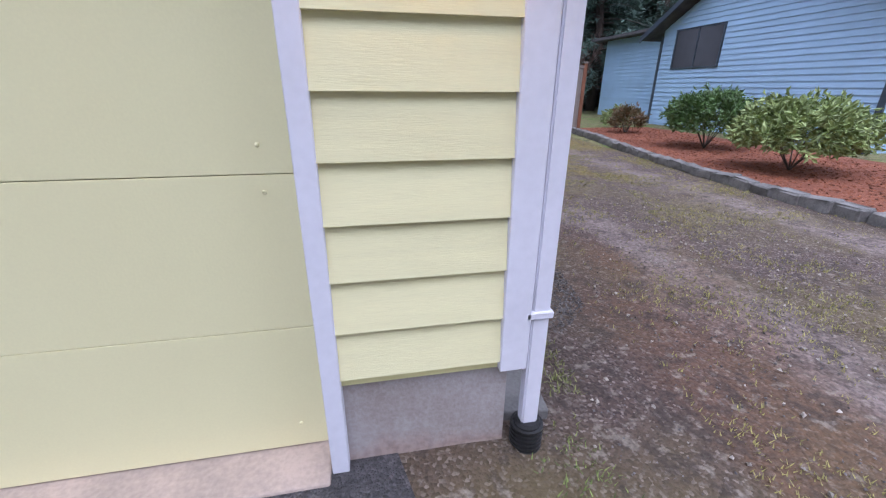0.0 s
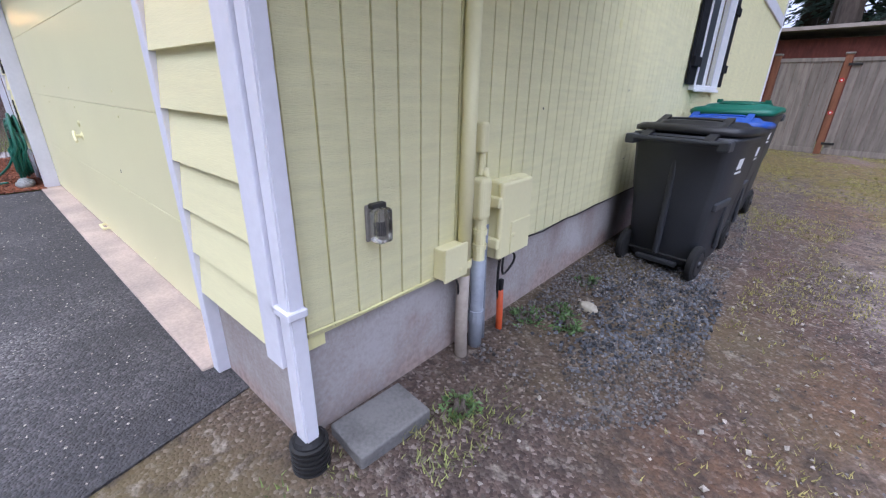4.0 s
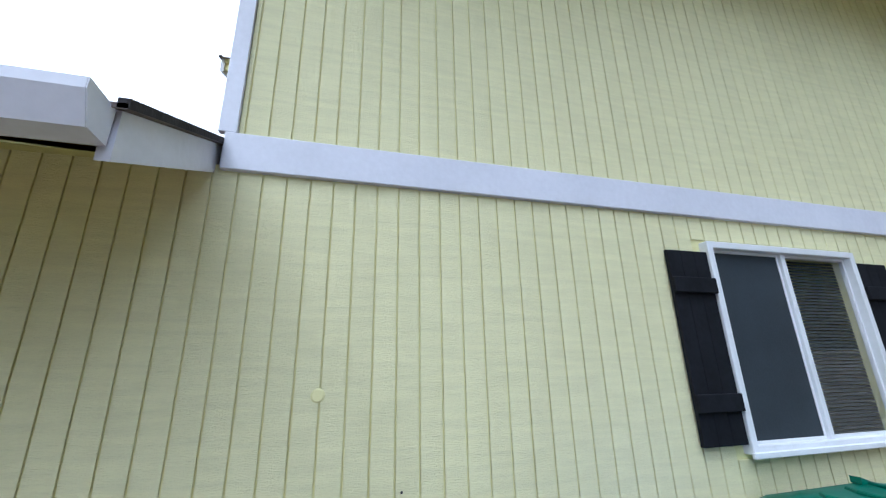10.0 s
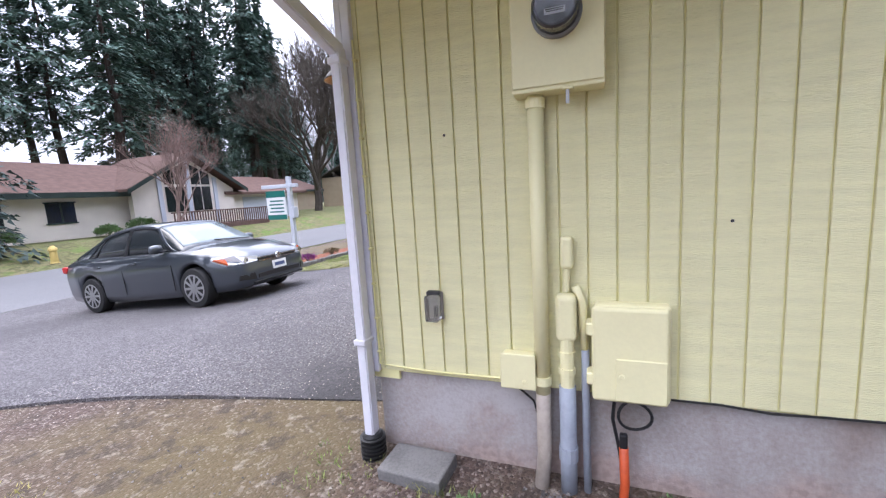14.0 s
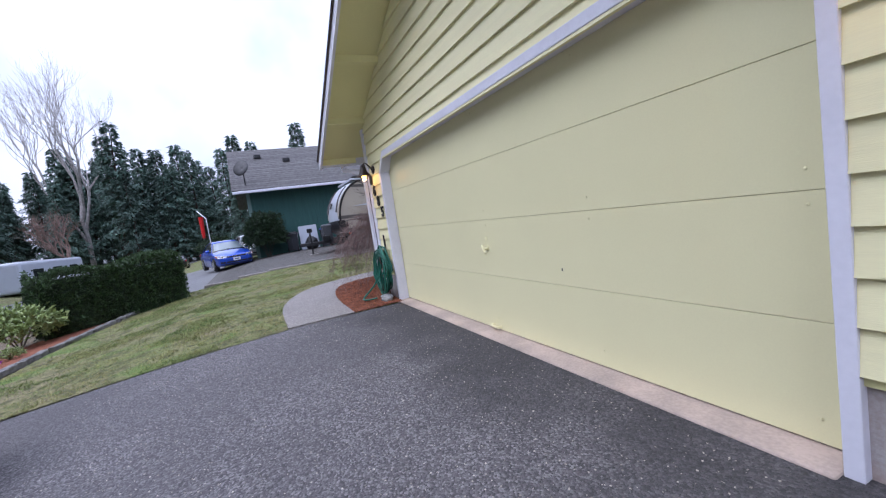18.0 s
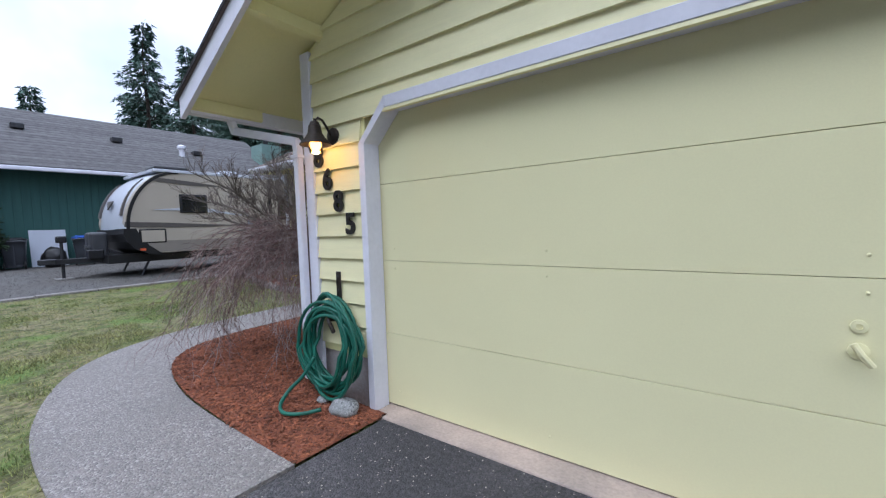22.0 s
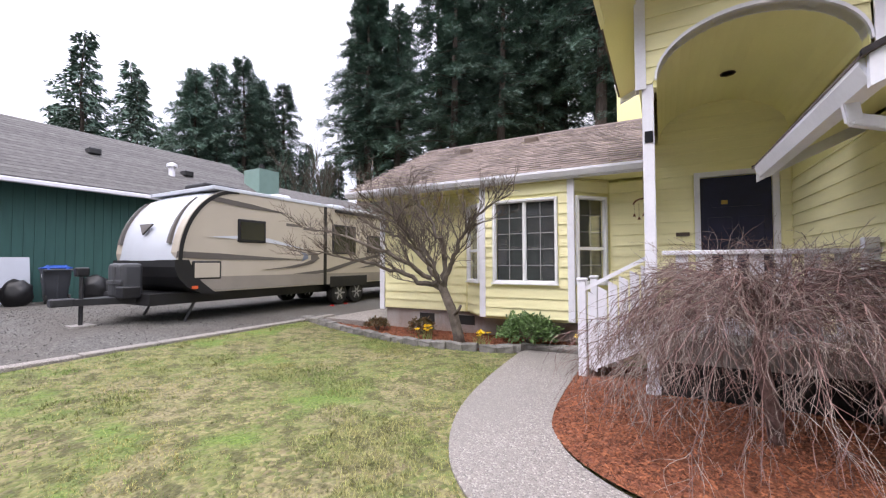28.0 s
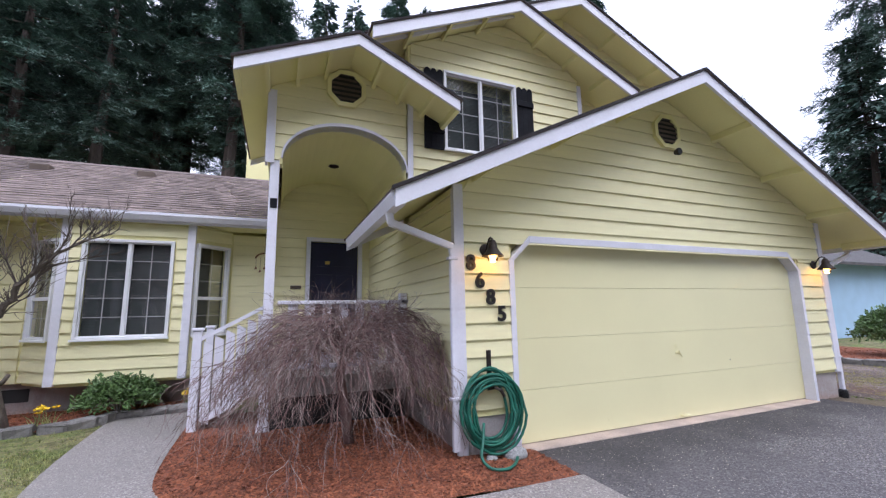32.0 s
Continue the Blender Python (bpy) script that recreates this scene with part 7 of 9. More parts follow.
side_plate("swoosh", [(4.1, 1.02), (5.3, 1.12), (6.6, 1.42), (8.2, 1.66), (8.2, 1.60), (6.6, 1.32), (5.4, 1.04), (4.9, 1.0)], TGREY)
side_plate("swoosh", [(3.2, 1.13), (4.2, 1.18), (4.75, 1.27), (5.02, 1.42), (4.9, 1.56), (4.5, 1.66), (4.72, 1.52), (4.72, 1.38), (4.45, 1.29), (3.9, 1.20)], TGREY)
side_plate("swoosh", [(4.4, 1.33), (4.62, 1.42), (4.6, 1.52), (4.3, 1.62), (4.48, 1.50), (4.44, 1.42)], mat("trailer_blue_grey", (0.16, 0.19, 0.26), 0.4, 0.05), 0.009)
side_plate("swoosh", [(6.6, 1.13), (7.4, 1.18), (7.9, 1.3), (8.1, 1.45), (7.9, 1.6), (7.6, 1.66), (7.8, 1.5), (7.75, 1.38), (7.4, 1.26)], TGREY)
side_plate("white_swoosh", [(1.9, 1.84), (3.0, 1.82), (4.5, 1.66), (3.4, 1.88), (2.6, 1.90)], TWHITE)
side_plate("lower_band", [(1.75, 0.72), (11.15, 0.72), (11.15, 0.98), (1.4, 1.02)], mat("trailer_taupe", (0.24, 0.215, 0.19), 0.4, 0.05), 0.008)
side_plate("seam", [(5.18, 0.70), (5.28, 0.70), (5.28, 2.86), (5.18, 2.86)], TBLACK, 0.02)
for k, (y0, w) in enumerate(((3.9, 0.5), (4.45, 0.35))):
    side_plate("print_bar", [(y0, 2.22 - 0.06 * k), (y0 + w, 2.22 - 0.06 * k), (y0 + w, 2.29 - 0.06 * k), (y0, 2.29 - 0.06 * k)], TGREY, 0.006)
for y0, y1, z0, z1 in ((2.58, 3.3, 1.76, 2.28), (5.5, 6.5, 1.55, 2.4), (7.05, 7.95, 1.6, 2.17)):
    w = part("window", boxes((RX1 - 0.02, RX1 + 0.035, y0, y1, z0, z1), bevel=0.05, seg=3), TBLACK, rv, "dark trailer window")
    part("pane", boxes((RX1 + 0.034, RX1 + 0.038, y0 + 0.06, y1 - 0.06, z0 + 0.06, z1 - 0.06)), TGLASS, w)
hatch = part("hatch", boxes((RX1 - 0.02, RX1 + 0.02, 1.60, 2.22, 0.96, 1.34), bevel=0.02), TBLACK, rv, "storage hatch")
part("hatch_door", boxes((RX1 + 0.019, RX1 + 0.026, 1.65, 2.17, 1.0, 1.30), bevel=0.003), CREAM, hatch)
part("marker_light", boxes((RX1 + 0.008, RX1 + 0.03, 1.6, 1.72, 0.78, 0.84)), ORANGE, rv, "orange marker light")
part("roof_edge", boxes((RX0 - 0.01, RX1 + 0.02, 2.0, 11.2, 2.85, 2.93), bevel=0.01), TWHITE, rv)
part("awning", tube(bmesh.new(), [(RX1 + 0.05, 5.6, 2.78), (RX1 + 0.05, 10.6, 2.78)], 0.05, 10), TBLACK, rv)
part("air_conditioner", boxes((-17.7, -16.9, 2.3, 3.2, 2.9, 3.14), bevel=0.06, seg=3), TBLACK, rv, "dark rooftop air conditioner")
part("antenna", boxes((-17.0, -16.6, 4.0, 4.5, 2.92, 3.1), bevel=0.05), TWHITE, rv)
part("roof_vent", boxes((-17.3, -16.8, 6.2, 6.8, 2.92, 3.12), bevel=0.04), TWHITE, rv)
for y in (5.86, 6.6):
    for x in (RX1 - 0.26, RX0 + 0.04):
        w = part("wheel", lathe(bmesh.new(), [(0.20, 0.0), (0.31, 0.01), (0.33, 0.05), (0.33, 0.17), (0.31, 0.21), (0.20, 0.22)], (x, y, RG + 0.33), 28, "x"), TYRE, rv)
        part("rim", lathe(bmesh.new(), [(0.21, 0.222), (0.19, 0.20), (0.06, 0.19), (0.05, 0.23), (0.01, 0.235)], (x, y, RG + 0.33), 20, "x"), RV_HUB, w)
        bm = bmesh.new()
        for q in range(6):
            a = math.tau * q / 6
            c, sn = math.cos(a), math.sin(a)
            prism(bm, [(x + 0.222, y + c * 0.03 - sn * 0.03, RG + 0.33 + sn * 0.03 + c * 0.03), (x + 0.222, y + c * 0.20 - sn * 0.018, RG + 0.33 + sn * 0.20 + c * 0.018), (x + 0.222, y + c * 0.20 + sn * 0.018, RG + 0.33 + sn * 0.20 - c * 0.018), (x + 0.222, y + c * 0.03 + sn * 0.03, RG + 0.33 + sn * 0.03 - c * 0.03)], (0.014, 0, 0))
        part("spokes", bm, RV_SPOKE, w)
part("wheel_arch", boxes((RX1 - 0.02, RX1 + 0.018, 5.42, 7.05, 0.60, 0.92), bevel=0.1, seg=3), TBLACK, rv)
part("chassis", boxes((-18.2, -16.4, 1.0, 11.0, 0.48, 0.70)), TBLACK, rv)
part("tongue", prism(bmesh.new(), [(-18.0, 1.7, 0.52), (-16.6, 1.7, 0.52), (-17.22, 0.15, 0.52), (-17.38, 0.15, 0.52)], (0, 0, 0.12)), TBLACK, rv)
part("coupler", boxes((-17.38, -17.22, -0.15, 0.2, 0.52, 0.66), bevel=0.02), DARK_METAL, rv)
part("jack", tube(bmesh.new(), [(-17.3, 0.3, 1.12), (-17.3, 0.3, RG + 0.06)], 0.035, 10), DARK_METAL, rv)
part("jack_head", boxes((-17.38, -17.22, 0.2, 0.4, 1.05, 1.22), bevel=0.03, seg=2), TBLACK, rv)
part("jack_pad", boxes((-17.48, -17.12, 0.12, 0.48, RG + 0.0, RG + 0.06), bevel=0.005), WOOD_GREY, rv)
for k in range(2):
    part("tank_cover", boxes((-17.60 + k * 0.31, -17.30 + k * 0.31, 0.80, 1.18, 0.60, 1.30), bevel=0.08, seg=3), TANK_GREY, rv, "dark grey gas tank cover")
    part("tank_band", boxes((-17.59 + k * 0.31, -17.31 + k * 0.31, 0.785, 0.81, 0.88, 0.96), bevel=0.008), TANK_GREY, rv)
part("battery_box", boxes((-17.0, -16.7, 0.7, 1.0, 0.62, 0.85), bevel=0.02), TBLACK, rv)
for x in (-16.5, -18.1):
    part("stabiliser", tube(bmesh.new(), [(x, 1.9, 0.5), (x, 1.7, RG)], 0.03, 8), DARK_METAL, rv)
for x, y in ((-16.2, 6.1), (-16.15, 5.5)):
    part("wheel_chock", prism(bmesh.new(), [(x, y, RG), (x, y + 0.2, RG), (x, y + 0.1, RG + 0.12)], (0.12, 0, 0)), RED, thing("wheel_chock", "red plastic wheel chock by the trailer", "wheel chock", group="wheel chocks"))

rv.location = (0.03, 0.05, 0.11)
GREEN_WALL = mat("dark_green_siding", (0.042, 0.115, 0.104), 0.7, 0.08, 2, 40, 0.2, stretch=(4, 4, 0.5), piece=0.05)
SAGE = mat("sage_trim", (0.16, 0.25, 0.23), 0.7, 0.05)
green_house = thing("green_house", "dark green house with a grey shingle roof", "house")
part("wall", boxes((-37, -24.6, -1.6, 19, -0.6, 3.75)), GREEN_WALL, green_house)
for k in range(84):
    part("batten", boxes((-24.6, -24.575, -1.6 + k * 0.245, -1.57 + k * 0.245, 0.0, 3.7)), GREEN_WALL, green_house)
part("roof", prism(bmesh.new(), [(-23.9, -2.3, 3.62), (-30.0, -2.3, 6.9), (-30.0, -2.3, 7.02), (-23.9, -2.3, 3.75)], (0, 14.0, 0)), SHINGLE_G, green_house)
part("roof", prism(bmesh.new(), [(-23.9, 11.7, 3.62), (-27.5, 11.7, 5.55), (-27.5, 11.7, 5.68), (-23.9, 11.7, 3.75)], (0, 8, 0)), SHINGLE_G, green_house)
part("roof", prism(bmesh.new(), [(-36.5, -2.3, 3.62), (-30.0, -2.3, 6.9), (-30.0, -2.3, 7.02), (-36.5, -2.3, 3.75)], (0, 14.0, 0)), SHINGLE_G, green_house)
for k in range(22):
    q = k / 22
    part("shingle_course", prism(bmesh.new(), [(-23.88 - 6.12 * q, -2.32, 3.76 + 3.27 * q), (-23.88 - 6.12 * (q + 1 / 22), -2.32, 3.76 + 3.27 * (q + 1 / 22) - 0.01), (-23.88 - 6.12 * q, -2.32, 3.74 + 3.27 * q)], (0, 14.0, 0)), SHINGLE_G, green_house)
part("gable", prism(bmesh.new(), [(-24.6, -1.6, 3.7), (-36, -1.6, 3.7), (-30, -1.6, 6.85)], (0, 0.2, 0)), GREEN_WALL, green_house)
green_house.location.z = 0.15
part("gutter", boxes((-23.92, -23.78, -2.3, 19.6, 3.56, 3.70), bevel=0.02), WHITE, green_house, "white gutter")
part("corner_board", boxes((-24.58, -24.53, -1.68, -1.5, 0, 3.7)), SAGE, green_house)
ch = part("chimney", boxes((-27.1, -25.9, 10.6, 11.8, 4.0, 6.15)), SAGE, green_house, "boxy sage chimney chase")
part("flue", tube(bmesh.new(), [(-26.5, 11.2, 6.1), (-26.5, 11.2, 6.5)], 0.14, 12), TBLACK, ch)
for x, y in ((-27.5, 1.0), (-27.2, 4.2), (-26.6, 7.4), (-28.4, -0.6)):
    z = 3.75 + (-23.9 - x) * 0.537
    part("roof_vent", boxes((x - 0.2, x + 0.2, y - 0.2, y + 0.2, z - 0.02, z + 0.22), bevel=0.03), DARK_METAL, green_house)
part("pipe_vent", lathe(bmesh.new(), [(0.12, 0), (0.12, 0.5), (0.2, 0.5), (0.2, 0.62), (0.05, 0.7)], (-26.3, 6.6, 4.9), 12), WHITE, green_house)
dish = thing("satellite_dish", "grey satellite dish on the green house roof", "satellite dish")
part("reflector", lathe(bmesh.new(), [(0.05, 0.02), (0.3, 0.06), (0.45, 0.14), (0.44, 0.16), (0.05, 0.04)], (0, 0, 0), 22, "x"), DARK_METAL, dish, smooth=True).matrix_basis = pose(-24.5, -1.6, 5.1, 0, -20, -35)
part("mast", tube(bmesh.new(), [(-24.55, -1.6, 5.1), (-24.5, -1.6, 4.5), (-24.5, -1.6, 4.05)], 0.03, 8), DARK_METAL, dish)
for k, (x, y) in enumerate(((-23.7, 0.2), (-23.5, 2.0))):
    b = bin_cart("neighbour_bin", "dark grey wheeled bin by the green house" if k == 0 else "dark grey wheeled bin with a blue lid by the green house", LID_BLACK if k == 0 else LID_BLUE, pose(x, y, gz(x, y) + 0.01, 0, 0, 80))
board = thing("leaning_board", "white panel leaning against the green house", "panel")
part("sheet", boxes((0, 0.03, 0, 1.0, 0, 1.35), bevel=0.004), TWHITE, board)
board.matrix_world = pose(-24.1, 0.65, gz(-24.1, 0.65) + 0.01, 0, -9, 0)
for k, (x, y, s) in enumerate(((-23.35, 1.15, 0.33), (-23.4, 2.9, 0.36), (-23.3, 3.2, 0.28))):
    bm = bmesh.new()
    bmesh.ops.create_icosphere(bm, subdivisions=3, radius=1)
    for v in bm.verts:
        q = 1 + 0.25 * noise.noise(v.co * 2 + Vector((k * 3, 0, 0)))
        v.co = Vector((v.co.x * s * q, v.co.y * s * q, v.co.z * s * q * 1.2))
    g = tagged(new("garbage_bag", finish("garbage_bag", bm, TBLACK, True)), "black plastic garbage bag by the wall", "garbage bag", "garbage bags")
    g.location = (x, y, gz(x, y) + s * 1.0)
ivy = shrub("laurel_bush", "tall dark evergreen bush at the green house corner", (-23.7, -1.1, 0.0), (1.0, 1.1, 1.45), 0.15, LEAF_DARK, 7500, 31)
pole = thing("windsock_pole", "white pole with a small red and white wind sock", "flag pole")
part("pole", tube(bmesh.new(), [(-32.6, -4.4, -0.4), (-32.6, -4.4, 3.2), (-34.0, -5.0, 3.9)], 0.03, 6), WHITE, pole)
part("sock", tube(bmesh.new(), [(-33.6, -4.8, 3.4), (-33.4, -4.8, 1.9)], 0.16, 8, 0.1), RED, pole, "red and white fabric sock")

# ---- cars ----
ALLOY = mat("wheel_alloy", (0.5, 0.5, 0.51), 0.3, 0.1, metal=0.9)
CHROME = mat("chrome", (0.7, 0.7, 0.72), 0.12, 0.03, metal=1.0)
CAR_GLASS = mat("car_glass", (0.02, 0.024, 0.027), 0.05, 0.05, spec=0.8)
LENS = mat("headlight_lens", (0.55, 0.57, 0.6), 0.1, 0.05, spec=0.8, coat=1.0)
AMBER = mat("amber_lens", (0.65, 0.12, 0.03), 0.2, 0.05, coat=0.5)
def blend_keys(keys, y):
    """Smooth value between rows (y, v1, v2 ...)."""
    for r0, r1 in zip(keys, keys[1:]):
        if y <= r1[0]:
            q = (y - r0[0]) / (r1[0] - r0[0])
            q = max(0.0, min(1.0, q))
            return [a + (b - a) * q for a, b in zip(r0[1:], r1[1:])]
    return list(keys[-1][1:])


def loft(bm, rows, cap=True):
    rings = [[bm.verts.new(p) for p in row] for row in rows]
    for r0, r1 in zip(rings, rings[1:]):
        for k in range(len(r0)):
            bm.faces.new((r0[k], r0[(k + 1) % len(r0)], r1[(k + 1) % len(r0)], r1[k]))
    if cap:
        bm.faces.new(rings[0][::-1])
        bm.faces.new(rings[-1])
    return bm


def sedan(name, label, paint, m):
    """A four-door saloon, nose towards +y, origin on the ground in the middle."""
    car = thing(name, label, "car", at=m)
    # half width, sill, crease, belt, top of bonnet or deck along the car
    keys = [(-2.30, 0.60, 0.42, 0.66, 0.86, 0.96), (-2.26, 0.70, 0.34, 0.66, 0.89, 1.02), (-2.12, 0.80, 0.24, 0.66, 0.92, 1.07), (-1.75, 0.86, 0.20, 0.67, 0.945, 1.09), (-1.2, 0.885, 0.18, 0.68, 0.95, 1.06), (-0.3, 0.89, 0.17, 0.68, 0.93, 0.98), (0.5, 0.89, 0.17, 0.67, 0.91, 0.96),
            (1.0, 0.885, 0.18, 0.66, 0.895, 0.985), (1.4, 0.875, 0.19, 0.64, 0.86, 0.955), (1.75, 0.845, 0.20, 0.60, 0.79, 0.895), (2.0, 0.79, 0.21, 0.56, 0.71, 0.82), (2.15, 0.71, 0.23, 0.53, 0.66, 0.755), (2.24, 0.61, 0.27, 0.50, 0.61, 0.70), (2.29, 0.48, 0.33, 0.48, 0.57, 0.645)]
    wheels = (1.36, -1.29)
    ys = sorted(set([k[0] for k in keys] + [round(-2.2 + 0.1 * k, 3) for k in range(44)] + [round(w + 0.36 * math.sin(math.radians(d)), 4) for w in wheels for d in (-90, -89, -75, -60, -45, -30, -15, 0, 15, 30, 45, 60, 75, 89, 90)]))
    rows = []
    for y in ys:
        w, zs, zc, zb, zt = blend_keys(keys, y)
        low = zs
        for wy in wheels:
            if abs(y - wy) < 0.3599:
                low = max(low, 0.325 + math.sqrt(0.36 ** 2 - (y - wy) ** 2))
        z1 = max(low + 0.02, zs + 0.12)
        z2 = max(low + 0.04, zc - 0.06)
        z3 = max(low + 0.06, zc + 0.02)
        zb = max(zb, low + 0.10)
        half = [(w * 0.93, low), (w * 0.975, z1), (w * 0.995, z2), (w, z3), (w * 0.975, (z3 + zb) / 2 + 0.02), (w * 0.93, zb), (w * 0.86, zb + 0.03), (w * 0.60, max(zt - 0.012, zb + 0.033)), (w * 0.25, max(zt, zb + 0.036))]
        rows.append([(x, y, z) for x, z in half] + [(-x, y, z) for x, z in half[::-1]])
    body = part("body", loft(bmesh.new(), rows), paint, car, smooth=True)
    part("underbody", boxes((-0.62, 0.62, -2.0, 2.0, 0.19, 0.70)), TBLACK, car, "black underbody and wheel wells")
    # cabin: height and half widths at belt and roof
    cab = [(-1.86, 1.075, 0.70, 0.68), (-1.5, 1.22, 0.73, 0.62), (-1.15, 1.355, 0.745, 0.57), (-0.75, 1.43, 0.76, 0.555), (-0.3, 1.457, 0.765, 0.56), (0.05, 1.445, 0.765, 0.56), (0.35, 1.40, 0.765, 0.565), (0.7, 1.215, 0.765, 0.63), (1.05, 0.995, 0.76, 0.72), (1.14, 0.96, 0.75, 0.73)]
    def edge(y, q):
        """Point on the cabin's side, q from belt (0) to roof (1)."""
        z, wl, wt = blend_keys(cab, y)
        zb = min(z - 0.01, blend_keys(keys, y)[3] + 0.01)
        return (wl + (wt - wl) * q + 0.02 * math.sin(math.pi * q), y, zb + (z - 0.035 - zb) * q)
    cy = [-1.86 + 0.1 * k for k in range(31)]
    rows = []
    for y in cy:
        z, wl, wt = blend_keys(cab, y)
        half = [edge(y, q) for q in (0, 0.35, 0.7, 1.0)] + [(wt - 0.05, y, z - 0.008), (wt * 0.5, y, z + 0.008)]
        rows.append(half + [(-x, yy, zz) for x, yy, zz in half[::-1]])
    part("window_glass", loft(bmesh.new(), rows), CAR_GLASS, car, "dark tinted cabin glass", smooth=True)
    bm = bmesh.new()
    rows = []
    for y in [-1.2 + 0.1 * k for k in range(17)]:
        z, wl, wt = blend_keys(cab, y)
        e = edge(y, 0.93)
        rows.append([(e[0] + 0.012, y, e[2]), (wt + 0.006, y, z - 0.022), (wt - 0.05, y, z + 0.004), (wt * 0.5, y, z + 0.02), (-wt * 0.5, y, z + 0.02), (-wt + 0.05, y, z + 0.004), (-wt - 0.006, y, z - 0.022), (-e[0] - 0.012, y, e[2]), (-wt + 0.05, y, z - 0.02), (wt - 0.05, y, z - 0.02)])
    part("roof", loft(bm, rows), paint, car, smooth=True)
    rows = []
    for y in [0.42 + 0.07 * k for k in range(10)]:
        z, wl, wt = blend_keys(cab, y)
        rows.append([(wt - 0.03, y, z - 0.0), (wt * 0.5, y, z + 0.017), (-wt * 0.5, y, z + 0.017), (-wt + 0.03, y, z - 0.0), (-wt + 0.03, y, z - 0.02), (wt - 0.03, y, z - 0.02)])
    # the sky's reflection is painted in as a paler glass colour
    part("windscreen", loft(bmesh.new(), rows), CAR_GLASS_SKY, car, "windscreen with a pale sky reflection painted into its colour", smooth=True)
    for s in (-1, 1):
        def side(y, q, out=0.012):
            x, yy, z = edge(y, q)
            return (s * (x + out), yy, z)
        def band(nm, a0, a1, b0, b1, material):
            """A pillar from belt a0..a1 up to roof b0..b1."""
            rows = []
            for k in range(6):
                q = k / 5
                y0, y1 = a0 + (b0 - a0) * q, a1 + (b1 - a1) * q
                rows.append([side(y0, q), side(y1, q), side(y1, q, -0.02), side(y0, q, -0.02)])
            part(nm, loft(bmesh.new(), rows), material, car)
        band("pillar", 1.00, 1.14, 0.36, 0.42, paint)
        band("pillar", -0.36, -0.27, -0.33, -0.26, TBLACK)
        band("pillar", -1.28, -1.24, -1.02, -0.98, TBLACK)
        band("pillar", -1.86, -1.52, -1.20, -1.08, paint)
        part("belt_trim", tube(bmesh.new(), [side(y, 0.03, 0.014) for y in (-1.5, -1.0, -0.3, 0.4, 1.0)], 0.007, 6), TBLACK, car)
        bm = bmesh.new()
        lathe(bm, [(0.02, -0.10), (0.065, -0.085), (0.075, 0.0), (0.065, 0.08), (0.02, 0.10)], (0, 0, 0), 14, "x")
        for v in bm.verts:
            v.co = Vector((s * 0.93 + v.co.x, 0.72 + v.co.y * 0.85, 1.0 + v.co.z))
        mir = part("mirror", bm, paint, car, smooth=True)
        part("mirror_arm", boxes((min(s * 0.78, s * 0.90), max(s * 0.78, s * 0.90), 0.70, 0.78, 0.935, 0.97), bevel=0.008), TBLACK, mir)
        for y in (0.02, -0.98):
            part("door_handle", boxes((s * 0.888 - 0.014, s * 0.888 + 0.014, y - 0.11, y + 0.07, 0.80, 0.83), bevel=0.008, seg=2), paint, car)
        for y in (0.93, -0.31):
            part("door_gap", boxes((s * 0.886 - 0.006, s * 0.886 + 0.0055, y - 0.004, y + 0.004, 0.30, 0.72)), TBLACK, car)
        hl = part("headlight", prism(bmesh.new(), [(s * 0.42, 2.255, 0.60), (s * 0.62, 2.205, 0.585), (s * 0.80, 2.02, 0.60), (s * 0.855, 1.80, 0.70), (s * 0.84, 1.78, 0.735), (s * 0.70, 2.08, 0.725), (s * 0.42, 2.25, 0.665)], (0, 0.035, 0.018)), LENS, car, "clear headlight")
        part("lamp_bowl", lathe(bmesh.new(), [(0.045, 0.0), (0.05, 0.02), (0.01, 0.022)], (s * 0.60, 2.215, 0.645), 14, "y"), CHROME, hl)
        part("turn_signal", prism(bmesh.new(), [(s * 0.80, 2.06, 0.612), (s * 0.862, 1.84, 0.705), (s * 0.80, 2.01, 0.69)], (s * 0.004, 0.03, 0.022)), AMBER, hl)
        part("tail_light", boxes((s * 0.70 - 0.09, s * 0.70 + 0.10, -2.24, -2.09, 0.77, 0.90), bevel=0.03, seg=2), RED, car)
        for y in wheels:
            x0 = 0.68 if s > 0 else -0.89
            w = part("wheel", lathe(bmesh.new(), [(0.20, 0.0), (0.30, 0.006), (0.318, 0.035), (0.318, 0.175), (0.30, 0.205), (0.215, 0.21)], (x0, y, 0.318), 32, "x"), TYRE, car)
            face = x0 + (0.202 if s > 0 else 0.008)
            rim = part("rim", lathe(bmesh.new(), [(0.222, -0.006), (0.222, 0.008), (0.200, 0.010), (0.195, -0.006)], (face, y, 0.318), 28, "x"), ALLOY, w)
            part("wheel_dish", lathe(bmesh.new(), [(0.20, -0.01), (0.05, -0.014), (0.002, -0.014)] if s > 0 else [(0.20, 0.01), (0.05, 0.014), (0.002, 0.014)], (face - s * 0.02, y, 0.318), 20, "x"), TBLACK, w)
            for k in range(10):
                a = math.tau * k / 10
                c, sn = math.cos(a), math.sin(a)
